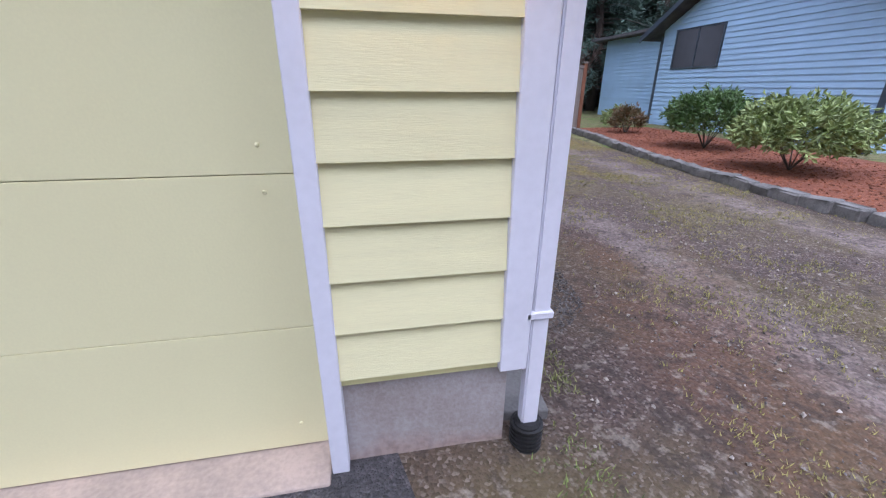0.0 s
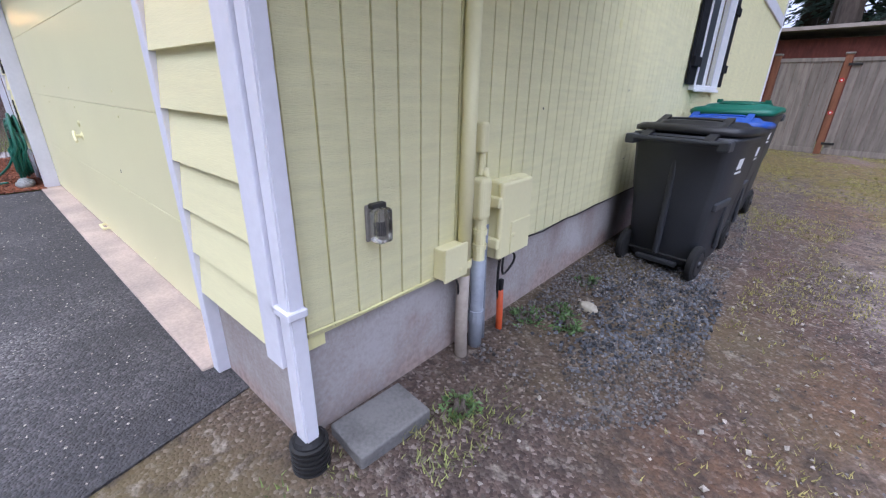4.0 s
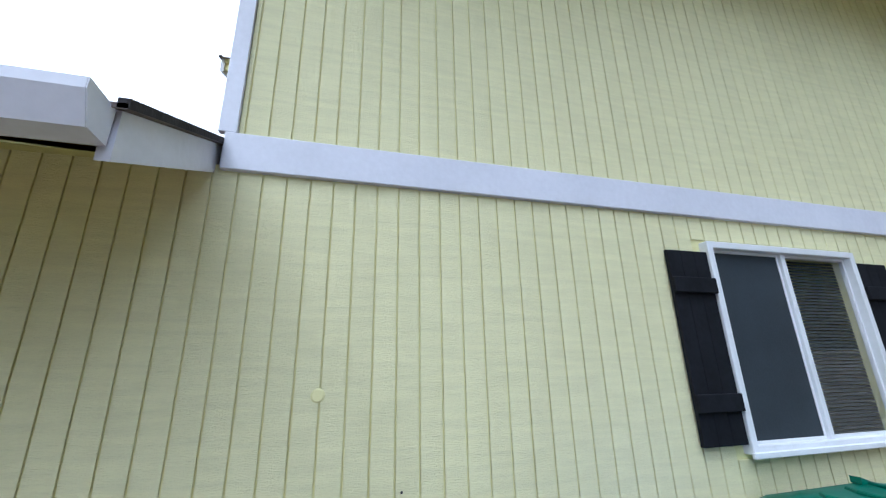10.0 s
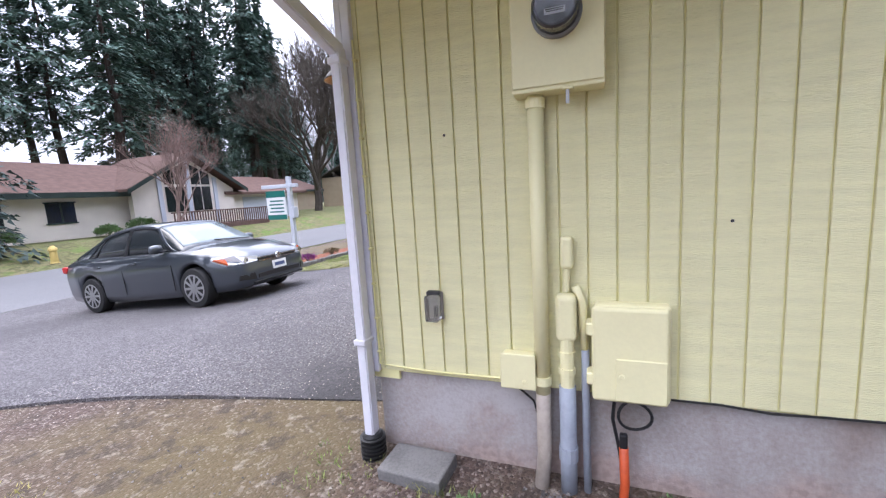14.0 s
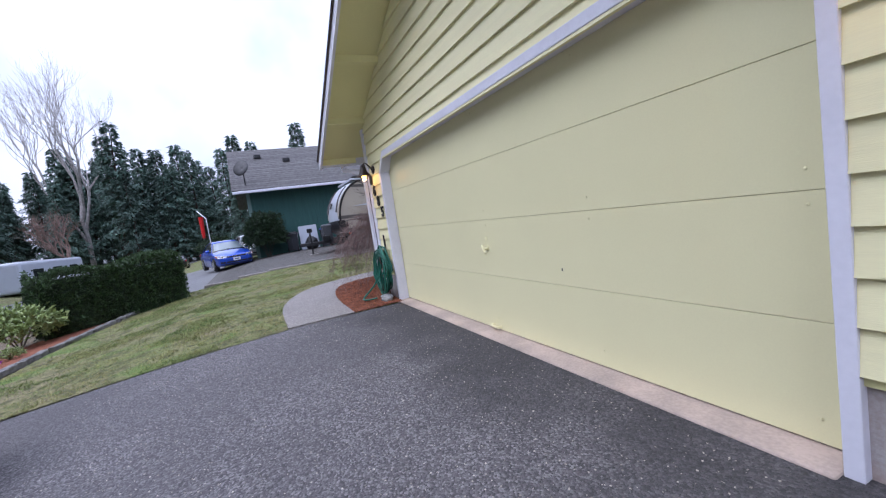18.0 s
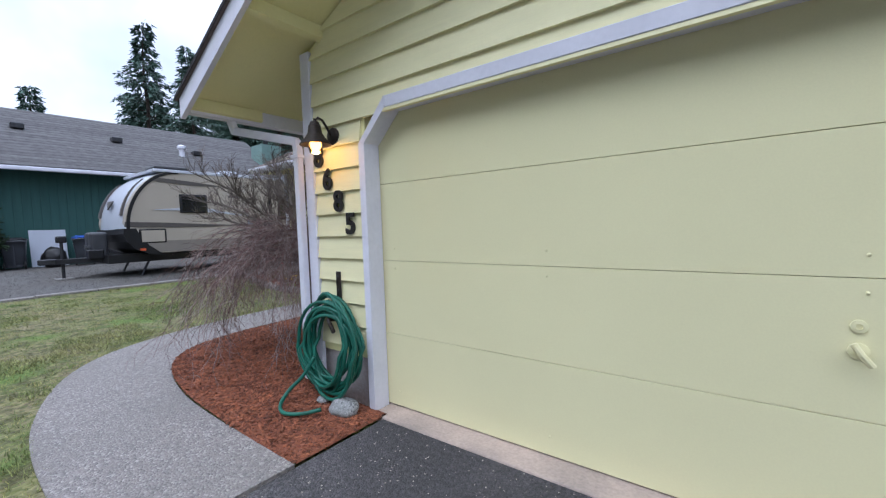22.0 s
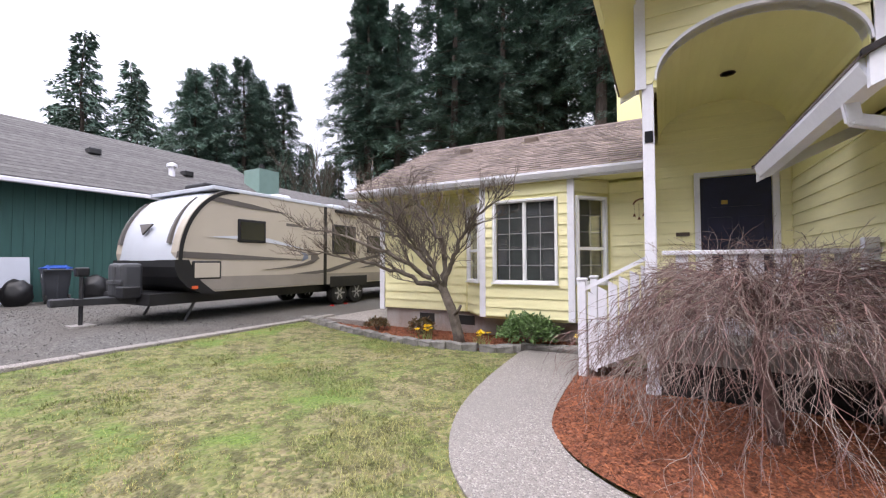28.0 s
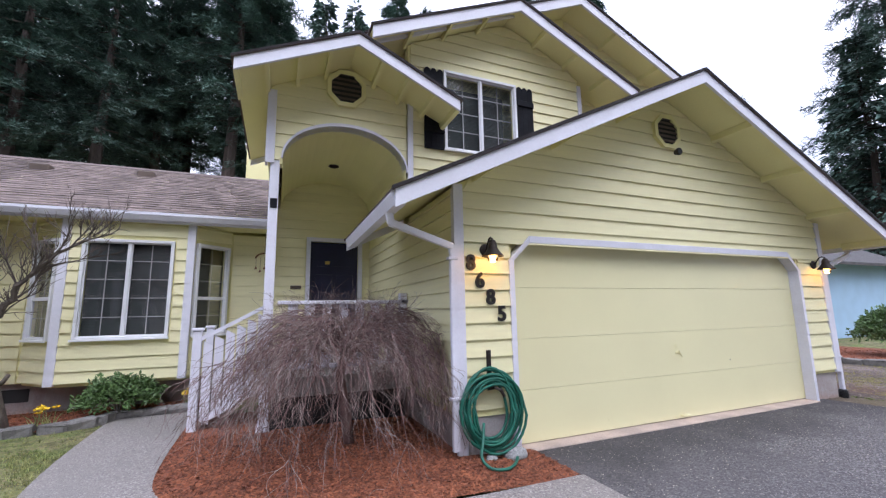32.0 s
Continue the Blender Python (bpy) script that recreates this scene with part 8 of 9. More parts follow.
                part("spoke", prism(bmesh.new(), [(face, y + c * 0.03 - sn * 0.020, 0.318 + sn * 0.03 + c * 0.020), (face, y + c * 0.205 - sn * 0.021, 0.318 + sn * 0.205 + c * 0.021), (face, y + c * 0.205 + sn * 0.021, 0.318 + sn * 0.205 - c * 0.021), (face, y + c * 0.03 + sn * 0.020, 0.318 + sn * 0.03 - c * 0.020)], (s * 0.012, 0, 0)), ALLOY, rim)
            part("hub_cap", lathe(bmesh.new(), [(0.05, 0.0), (0.045, s * 0.018), (0.002, s * 0.02)], (face, y, 0.318), 14, "x"), ALLOY, rim)
        part("fog_intake", prism(bmesh.new(), [(s * 0.50, 2.265, 0.33), (s * 0.72, 2.14, 0.35), (s * 0.70, 2.15, 0.42), (s * 0.52, 2.26, 0.44)], (0, 0.025, 0)), TBLACK, car)
    part("grille", boxes((-0.43, 0.43, 2.20, 2.292, 0.585, 0.665), bevel=0.01), TBLACK, car, "black grille")
    for z in (0.605, 0.65):
        part("grille_bar", boxes((-0.41, 0.41, 2.290, 2.299, z - 0.004, z + 0.004)), CHROME, car)
    part("badge", lathe(bmesh.new(), [(0.055, 0.0), (0.05, 0.012), (0.02, 0.014)], (0, 2.296, 0.632), 22, "y"), CHROME, car, "plain round chrome badge")
    part("lower_intake", boxes((-0.47, 0.47, 2.2, 2.296, 0.33, 0.42), bevel=0.015), TBLACK, car)
    part("front_lip", boxes((-0.55, 0.55, 2.12, 2.285, 0.265, 0.30), bevel=0.012), TBLACK, car)
    pl = part("number_plate", boxes((-0.155, 0.155, 2.294, 2.306, 0.425, 0.56), bevel=0.006), PAPER, car, "pale number plate")
    part("plate_bar", boxes((-0.11, 0.11, 2.3055, 2.3085, 0.465, 0.52)), mat("plate_blue", (0.06, 0.09, 0.2), 0.5, 0.05), pl)
    part("wiper", tube(bmesh.new(), [(-0.6, 1.09, 0.985), (0.0, 1.06, 1.02), (0.1, 1.04, 1.035)], 0.008, 6), TBLACK, car)
    part("rear_plate", boxes((-0.155, 0.155, -2.325, -2.30, 0.62, 0.76)), PAPER, car)
    return car


# car glass made pale, with the reflected sky put into the base colour
CAR_GLASS_SKY = mat("windscreen_sky_tint", (0.22, 0.26, 0.28), 0.05, 0.05, spec=0.7)
def car_paint(name, color, metal=0.5):
    return mat(name, color, 0.28, 0.03, 2, 300, 0.0, metal=metal, coat=1.0)
GREY_PAINT, BLUE_PAINT, BLACK_PAINT, SILVER_PAINT = car_paint("grey_car_paint", (0.055, 0.065, 0.08)), car_paint("blue_car_paint", (0.01, 0.06, 0.45), 0.2), car_paint("black_car_paint", (0.012, 0.012, 0.014), 0.1), car_paint("silver_car_paint", (0.42, 0.44, 0.47))
CY0, CY1 = -4.5, -7.1
zf, zr = gz(-3.5, CY0), gz(-3.5, CY1)
sedan("sedan", "dark grey four-door sedan parked on the driveway", GREY_PAINT, pose(-3.38, -5.82, (zf + zr) / 2 + 0.0, math.degrees(math.atan2(zf - zr, CY0 - CY1)), 0, -0.5) @ Matrix.Scale(0.95, 4))
sedan("blue_car", "bright blue four-door car parked by the green house", BLUE_PAINT, pose(-24.3, -3.2, gz(-24.3, -3.2), 0, 0, -75))
sedan("parked_car", "silver car parked behind the blue one", SILVER_PAINT, pose(-27.5, -1.9, gz(-27.5, -1.9), 0, 0, -78))
sedan("parked_car", "white car parked beyond the green house", car_paint("white_car_paint", (0.7, 0.7, 0.72), 0.0), pose(-31, -0.3, gz(-31, -0.3), 0, 0, -80))
sedan("parked_car", "black pickup-dark car across the street", BLACK_PAINT, pose(-45.0, -14.5, gz(-45, -14.5), 0, 0, 100))
sedan("parked_car", "dark car down the street", BLACK_PAINT, pose(-50.0, -9.0, gz(-50, -9), 0, 0, 95))

# ---- front lawn edge, hedge, sign ----
LAWN = [(-5.45, -1.62)] + WALK_OUT[1:] + [(-9.8, 3.05), (-10.1, 2.88), (-10.7, 2.78), (-11.6, 2.76), (-12.5, 2.95), (-13.5, 3.24), (-14.85, 3.5), (-14.85, -4.2), (-13.0, -4.9), (-9.7, -5.5), (-7.4, -5.6), (-5.5, -5.5)]
patch("lawn", LAWN, MOSS, 0.006, "patchy mossy front lawn", "lawn", step=0.5)
HEDGE_EDGE = curve([(-5.75, -5.7), (-7.6, -5.75), (-9.7, -5.6), (-12.2, -5.05), (-14.6, -4.4)], 5)
patch("street_bed", HEDGE_EDGE + [(-15.2, -5.6), (-12.6, -6.6), (-9.7, -7.1), (-6.2, -7.0)], MULCH, 0.03, "strip of red bark mulch along the street side of the lawn", "mulch bed", step=0.6)
patch("verge", [(-6.2, -7.0), (-9.7, -7.1), (-12.6, -6.6), (-15.2, -5.6), (-18, -9.0), (-16, -10.4), (-7.0, -10.6)], EARTH, 0.004, "bare sandy verge along the street", "verge", step=1)
edging_street = thing("stone_edging_street", "low grey stones edging the street bed", "stone edging")
stone_row(HEDGE_EDGE, edging_street, 0.36, 0.6)
def hedge():
    t = thing("hedge", "clipped dark green evergreen hedge", "hedge")
    rnd = random.Random(17)
    spots = []
    hw, h = 0.7, 1.45
    end0, end1 = Vector((-14.1, -4.0, 0)), Vector((-12.7, -6.7, 0))
    run = (end1 - end0).normalized()
    out = Vector((-run.y, run.x, 0))
    for k in range(13000):
        f = rnd.random()
        u = rnd.uniform(0, 1)
        c = end0.lerp(end1, u)
        g = gz(c.x, c.y)
        hh = h * (1 + 0.05 * math.sin(u * 9)) - 0.25 * (abs(u - 0.5) * 2) ** 6
        if f < 0.40:
            p, n = c + out * rnd.uniform(-hw, hw) + Vector((0, 0, g + hh)), Vector((0, 0, 1))
        elif f < 0.70:
            p, n = c + out * hw + Vector((0, 0, g + rnd.uniform(0.05, hh))), out + Vector((0, 0, 0.1))
        elif f < 0.78:
            p, n = c - out * hw + Vector((0, 0, g + rnd.uniform(0.05, hh))), Vector((0, 0, 0.1)) - out
        else:
            e = rnd.choice((0, 1))
            p, n = (end0 if e == 0 else end1) + out * rnd.uniform(-hw, hw) + Vector((0, 0, gz(c.x, c.y) + rnd.uniform(0.05, hh))), (run if e else -run) + Vector((0, 0, 0.1))
        d = 0.12 * noise.noise(p * 2.1) - abs(rnd.gauss(0, 0.05))
        spots.append((p + n * d, n * 0.7 + Vector((rnd.gauss(0, 0.6), rnd.gauss(0, 0.6), rnd.gauss(0.1, 0.6)))))
    leaf_mesh("foliage", spots, 0.10, island(mat("hedge_leaf", (0.05, 0.095, 0.03), 0.6, 0.3, 6, 40, 0.1), 0.5), t, 4, wide=0.35)
    g = gz(-13.4, -5.4)
    q = [end0 + out * 0.58, end0 - out * 0.58, end1 - out * 0.58, end1 + out * 0.58]
    # solid core in a darker green than the leaves around it
    part("inner_mass", prism(bmesh.new(), [(v.x, v.y, g - 0.1) for v in q], (0, 0, 1.38)), LEAF_DARK, t, "dark solid core inside the hedge")


hedge()
shrub("rhododendron_bush", "open rhododendron bush at the end of the hedge", (-11.8, -6.7, gz(0, -6.7)), (0.8, 0.75, 0.5), 0.13, LEAF_PALE, 2600, 41)
PURPLE = island(mat("heather_bloom", (0.25, 0.04, 0.22), 0.7, 0.2), 0.4)
for k, (x, y, m) in enumerate(((-7.2, -6.3, PURPLE), (-8.3, -6.3, LEAF_RED), (-9.6, -6.35, PURPLE), (-6.5, -6.2, LEAF_RHODO), (-10.4, -6.3, LEAF_PALE))):
    shrub("heather_clump", "low clump of heather in the street bed", (x, y, gz(x, y) + 0.03), (0.24, 0.22, 0.10), 0.05, m, 500, 50 + k)
sign = thing("yard_sign", "white post with a hanging real estate sign", "yard sign")
SX, SY = -6.5, -6.05
sg = 0.12
part("post", boxes((SX - 0.05, SX + 0.05, SY - 0.05, SY + 0.05, gz(SX, SY) - 0.1, sg + 1.77), bevel=0.006), TWHITE, sign)
part("arm", boxes((SX - 0.04, SX + 0.04, SY - 0.85, SY + 0.25, sg + 1.50, sg + 1.59), bevel=0.006), TWHITE, sign)
bd = part("board", boxes((SX - 0.012, SX + 0.012, SY - 0.75, SY - 0.15, sg + 0.72, sg + 1.44)), PAPER, sign, "white hanging board")
SIGN_GREEN = mat("sign_green", (0.01, 0.14, 0.12), 0.4, 0.05)
for z0, z1 in ((1.28, 1.44), (0.72, 0.84)):
    part("band", boxes((SX + 0.0121, SX + 0.0145, SY - 0.75, SY - 0.15, sg + z0, sg + z1)), SIGN_GREEN, bd)
for k in range(4):
    part("text_bar", boxes((SX + 0.0121, SX + 0.0145, SY - 0.68 + 0.04 * (k % 2), SY - 0.22, sg + 0.90 + k * 0.09, sg + 0.935 + k * 0.09)), SIGN_GREEN, bd)
part("flyer_box", boxes((SX - 0.08, SX + 0.08, SY + 0.05, SY + 0.13, sg + 0.75, sg + 1.02), bevel=0.01), TWHITE, sign)

# ---- across the street ----
def far_house(name, label, x0, x1, y, depth, wall_h, roof_h, wall_mat, roof_mat, base, gable=None, windows=()):
    """House with its ridge along x, front towards +y."""
    hs = thing(name, label, "house")
    wl = part("wall", boxes((x0, x1, y - depth, y, base - 0.5, base + wall_h)), wall_mat, hs)
    n = int(wall_h / 0.28)
    for k in range(n):
        part("lap_board", boxes((x0, x1, y, y + 0.03, base + k * 0.28, base + k * 0.28 + 0.26)), wall_mat, wl)
    ze = base + wall_h
    for s in (0, 1):
        ya, yb = (y + 0.7, y - depth / 2) if s == 0 else (y - depth - 0.7, y - depth / 2)
        part("roof", prism(bmesh.new(), [(x0 - 0.6, ya, ze - 0.15), (x0 - 0.6, yb, ze + roof_h), (x0 - 0.6, yb, ze + roof_h + 0.14), (x0 - 0.6, ya, ze)], (x1 - x0 + 1.2, 0, 0)), roof_mat, hs)
    part("fascia", boxes((x0 - 0.6, x1 + 0.6, y + 0.7, y + 0.76, ze - 0.3, ze)), DARKGREEN, hs)
    for wx0, wx1, wz0, wz1 in windows:
        w = part("window", boxes((wx0, wx1, y + 0.035, y + 0.06, base + wz0, base + wz1)), TGLASS, hs)
        for d in ((wx0 - 0.07, wx1 + 0.07, y + 0.03, y + 0.09, base + wz0 - 0.07, base + wz0), (wx0 - 0.07, wx1 + 0.07, y + 0.03, y + 0.09, base + wz1, base + wz1 + 0.07), ((wx0 + wx1) / 2 - 0.04, (wx0 + wx1) / 2 + 0.04, y + 0.05, y + 0.085, base + wz0, base + wz1)):
            part("frame", boxes(d), DARKGREEN, w)
    return hs


DARKGREEN = mat("dark_green_trim", (0.02, 0.035, 0.03), 0.6, 0.1)
BEIGE = mat("beige_siding", (0.74, 0.68, 0.60), 0.7, 0.06, 1, 30, 0.1)
TAN = mat("tan_siding", (0.42, 0.34, 0.24), 0.7, 0.06, 1, 30, 0.1)
ROOF_BROWN = mat("red_brown_roof", (0.14, 0.085, 0.07), 0.95, 0.15, 3, 60, 0.4)
B = 0.0
oh = far_house("beige_house", "low beige house with a brown roof and a tall glass gable", -22.6, -6.0, -26, 9, 2.5, 1.9, BEIGE, ROOF_BROWN, B, windows=((-10.6, -9.2, 0.9, 1.95), (-13.6, -12.3, 0.9, 1.95)))
part("gable_wall", prism(bmesh.new(), [(-23.6, -25.2, B), (-16.2, -25.2, B), (-16.2, -25.2, B + 2.6), (-19.9, -25.2, B + 4.8), (-23.6, -25.2, B + 2.6)], (0, -0.4, 0)), BEIGE, oh)
for s in (-1, 1):
    part("gable_roof", prism(bmesh.new(), [(-19.9, -24.4, B + 4.95), (-19.9 + s * 4.4, -24.4, B + 2.45), (-19.9 + s * 4.4, -24.4, B + 2.6), (-19.9, -24.4, B + 5.1)], (0, -7, 0)), ROOF_BROWN, oh)
    part("barge_board", prism(bmesh.new(), [(-19.9, -24.35, B + 4.85), (-19.9 + s * 4.4, -24.35, B + 2.3), (-19.9 + s * 4.4, -24.35, B + 2.55), (-19.9, -24.35, B + 5.1)], (0, -0.06, 0)), DARKGREEN, oh)
for x0, x1, z0, z1, zt0, zt1 in ((-21.6, -20.1, 1.1, 2.75, 3.6, 4.3), (-19.7, -18.2, 1.1, 2.75, 4.3, 3.6)):
    for k in range(2):
        xa, xb = x0 + k * 0.76, x0 + k * 0.76 + 0.66
        part("window", boxes((xa, xb, -25.19, -25.15, B + z0, B + z1)), TGLASS, oh)
        za, zb = zt0 + (zt1 - zt0) * (xa - x0) / 1.5, zt0 + (zt1 - zt0) * (xb - x0) / 1.5
        part("upper_window", prism(bmesh.new(), [(xa, -25.19, B + 2.9), (xb, -25.19, B + 2.9), (xb, -25.19, B + zb), (xa, -25.19, B + za)], (0, 0.04, 0)), TGLASS, oh)
for x in (-22.0, -19.9, -17.9):
    part("mullion", boxes((x - 0.14, x + 0.14, -25.19, -25.1, B + 0.2, B + (4.6 if x == -19.9 else 3.4))), TWHITE, oh)
gw = part("garage_wing", boxes((-31.5, -23.6, -33, -25.8, B - 0.5, B + 2.2)), BEIGE, oh)
for s in (0, 1):
    ya, yb = (-25.0, -29.4) if s == 0 else (-33.8, -29.4)
    part("garage_roof", prism(bmesh.new(), [(-32, ya, B + 2.1), (-32, yb, B + 3.7), (-32, yb, B + 3.85), (-32, ya, B + 2.3)], (9.2, 0, 0)), ROOF_BROWN, oh)
part("garage_door", boxes((-30.5, -25.0, -25.8, -25.74, B, B + 1.9)), TWHITE, oh)
part("chimney", boxes((-24.6, -23.7, -29, -28.2, B + 3, B + 4.9)), BEIGE, oh)
rl = part("deck_rail", boxes((-24.2, -16.6, -22.6, -22.52, B + 1.0, B + 1.08)), ROOF_BROWN, oh, "brown deck railing")
for k in range(40):
    part("baluster", boxes((-24.2 + k * 0.19, -24.14 + k * 0.19, -22.6, -22.54, B + 0.1, B + 1.0)), ROOF_BROWN, rl)
part("deck", boxes((-24.2, -16.6, -25.2, -22.5, B - 0.4, B + 0.12)), ROOF_BROWN, oh)
oh.location = (1.3, 0, 0)
far_house("tan_house", "tan two-storey house with tall windows", -70, -60, -36, 9, 5.2, 2.0, TAN, SHINGLE_G, B, windows=((-68.5, -66.5, 3.2, 4.7), (-64.5, -62.0, 3.2, 4.7), (-64.5, -62.0, 0.6, 2.0)))
far_house("tan_house", "plain tan house further down the street", -96, -84, -38, 9, 6.5, 1.6, TAN, ROOF_BROWN, B, windows=((-94, -92, 4.2, 5.6),))
far_house("tan_house", "tan house behind the bare maple across the street", -52, -40, -40, 9, 3.0, 1.8, TAN, ROOF_BROWN, B)
wt = thing("white_trailer", "white trailer parked down the street", "trailer")
part("body", boxes((-60, -46, -22, -19.6, B - 0.3, B + 2.4), bevel=0.3, seg=3), TWHITE, wt)
for k in range(3):
    part("window", boxes((-58 + k * 4, -56 + k * 4, -19.62, -19.57, B + 0.9, B + 1.6)), TGLASS, wt)
hydrant = thing("fire_hydrant", "pale yellow fire hydrant by the street", "fire hydrant")
part("barrel", lathe(bmesh.new(), [(0.16, 0), (0.13, 0.06), (0.12, 0.5), (0.16, 0.52), (0.15, 0.6), (0.05, 0.72)], (-8.0, -19.6, B - 0.62), 14), mat("hydrant_paint", (0.6, 0.45, 0.15), 0.6, 0.1), hydrant)
marker = thing("marker_post", "yellow marker post by the hydrant", "post")
part("post", boxes((-5.6, -5.4, -20.1, -19.9, B - 0.6, B + 0.5), bevel=0.03), mat("yellow_marker", (0.75, 0.42, 0.01), 0.5, 0.05), marker)
for k, (x, y, s) in enumerate(((-8.6, -24.6, 0.6), (-13.0, -24.6, 0.55), (-15.0, -24.8, 0.8), (-5.0, -23.8, 0.9))):
    shrub("yard_bush", "dark shrub in front of the beige house", (x, y, B), (s, s * 0.8, s * 0.55), 0.16, LEAF_RHODO, 900, 60 + k)

# ---- trees ----
NEEDLE = island(mat("fir_needles", (0.105, 0.175, 0.14), 0.7, 0.3, 0.6, 8, 0.1, piece=0.25), 0.5)
NEEDLE_BLUE = island(mat("blue_spruce_needles", (0.085, 0.125, 0.115), 0.8, 0.25, 0.8, 8, 0.1), 0.4)
TRUNK = mat("fir_trunk", (0.085, 0.065, 0.055), 0.95, 0.3, 2, 14, 0.5, stretch=(1, 1, 0.2))
TWIG_GREY = mat("grey_twigs", (0.085, 0.07, 0.056), 0.9, 0.2, 3, 20, 0.1)
TWIG_PALE = mat("pale_birch", (0.42, 0.39, 0.38), 0.9, 0.2, 3, 20, 0.1)
TWIG_RED = mat("reddish_twigs", (0.27, 0.185, 0.16), 0.9, 0.2, 3, 20, 0.1)

def conifer(name, label, h, r, bare, seed, material, branches=150, clumps=24, droop=0.35, clump=0.5, fine=False):
    """A conifer: tapered trunk, whorls of drooping limbs, needle clumps along each limb."""
    t = thing(name, label, "conifer tree", group="conifers")
    rnd = random.Random(seed)
    sway = [Vector((rnd.gauss(0, 0.1), rnd.gauss(0, 0.1), h * k / 8)) for k in range(9)]
    sway[0] = Vector((0, 0, -0.5))
    strands("trunk", [(sway, 0.019 * h, 0.02)], TRUNK, t, 9)
    vs, fs, limbs = [], [], []
    for i in range(branches):
        q = bare + (1 - bare) * ((i + rnd.random()) / branches) ** 0.85
        z = h * q
        full = (1 - (q - bare) / (1 - bare))
        L = r * (0.05 + 0.95 * full ** 0.9) * rnd.uniform(0.38, 1.38)
        if q < bare + 0.12:
            L *= rnd.uniform(0.45, 1.0)
        a = i * 2.4 + rnd.gauss(0, 0.35)
        c, s = math.cos(a), math.sin(a)
        base = sway[min(7, int(q * 8))].lerp(sway[min(8, int(q * 8) + 1)], q * 8 % 1)
        up = rnd.uniform(-0.05, 0.3) * (0.4 + q)
        pts = []
        for k in range(5):
            u = k / 4
            pts.append(base + Vector((c * L * u, s * L * u, L * (up * u - droop * u * u))))
        limbs.append((pts, 0.012 * L + 0.01, 0.006))
        n = max(6, int(clumps * (0.3 + 0.7 * L / r)))
        for k in range(n):
            u = rnd.uniform(0.10, 1.03) ** 0.8
            kk = min(3, int(u * 4))
            p = pts[kk].lerp(pts[kk + 1], min(1.0, u * 4 - kk))
            side = rnd.choice((-1, 1)) * rnd.uniform(0.25, 1.1)
            w = Vector((c * 0.75 - s * side, s * 0.75 + c * side, rnd.gauss(-0.16, 0.22)))
            w.normalize()
            size = clump * rnd.uniform(0.55, 1.4) * (1.2 - 0.5 * u)
            nn = Vector((rnd.gauss(0, 0.7), rnd.gauss(0, 0.7), 1)).normalized()
            sd = w.cross(nn)
            if sd.length < 1e-3:
                continue
            sd = sd.normalized() * size * 0.13
            b = len(vs)
            p = p + w * size * rnd.uniform(0, 0.5) + Vector((0, 0, rnd.gauss(0, 0.10 + 0.02 * L)))
            tip = p + w * size + Vector((0, 0, -0.2 * size))
            if fine:
                # a twig with two side sprays, like the flat boughs of a fir
                o = sd * 4.2
                m0, m1 = p + w * size * 0.22, p + w * size * 0.5
                vs += [p - sd * 0.45, p + sd * 0.45, tip, m0 + o + w * size * 0.35, m1 - o * 0.8 + w * size * 0.3, m0 + sd * 0.3 + w * size * 0.16, m1 - sd * 0.3 + w * size * 0.15, m0, m1]
                fs += [(b, b + 1, b + 2), (b + 7, b + 5, b + 3), (b + 8, b + 4, b + 6)]
            else:
                vs += [tip, p + w * size * 0.3 - sd * 1.5, p + w * size * 0.35 + sd * 1.5]
                fs += [(b, b + 1, b + 2)]
    strands("limb_mass", limbs, TRUNK, t, 3)
    me = bpy.data.meshes.new("crown")
    me.from_pydata([tuple(v) for v in vs], [], fs)
    me.materials.append(material)
    part("crown", me, None, t)
    return t


FIR = "tall dark green Douglas fir with ragged drooping limbs"
THICK, SLIM = "dense pointed dark green fir", "slim pointed dark green fir"
kinds = [conifer("fir_tree", FIR, 24, 5.2, 0.24, 1, NEEDLE, 105, 190, 0.35, 0.55, True), conifer("fir_tree", FIR, 27, 4.6, 0.36, 2, NEEDLE, 98, 190, 0.38, 0.55, True), conifer("fir_tree", THICK, 18, 5.0, 0.07, 3, NEEDLE, 150, 150, 0.3, 0.5, True),
         conifer("fir_tree", FIR, 30, 5.2, 0.40, 4, NEEDLE, 100, 190, 0.4, 0.58, True), conifer("fir_tree", SLIM, 20, 3.4, 0.08, 5, NEEDLE, 160, 165, 0.3, 0.42),
         conifer("fir_tree", FIR, 25, 5.0, 0.28, 6, NEEDLE, 90, 120, 0.35, 0.72), conifer("fir_tree", FIR, 28, 4.8, 0.36, 7, NEEDLE, 86, 120, 0.38, 0.72), conifer("fir_tree", THICK, 19, 4.2, 0.07, 8, NEEDLE, 140, 72, 0.3, 0.68)]
homes = [(-21, 29), (4, 27), (26, 16), (-27, 36), (-62, 30), (-34, -46), (-52, -52), (-84, -26)]
for k, (x, y) in enumerate(homes):
    kinds[k].location = (x, y, gz(x, y) - 0.2)
rnd = random.Random(77)
def plant(n, x0, x1, y0, y1, pick, s0=0.85, s1=1.2):
    for i in range(n):
        x, y = rnd.uniform(x0, x1), rnd.uniform(y0, y1)
        k = rnd.choice(pick)
        s = rnd.uniform(s0, s1)
        copy_thing(kinds[k], pose(x, y, gz(x, y) - 0.2, rnd.gauss(0, 1), rnd.gauss(0, 1), rnd.uniform(0, 360)) @ Matrix.Diagonal((s, s, s * rnd.uniform(0.92, 1.12), 1)))


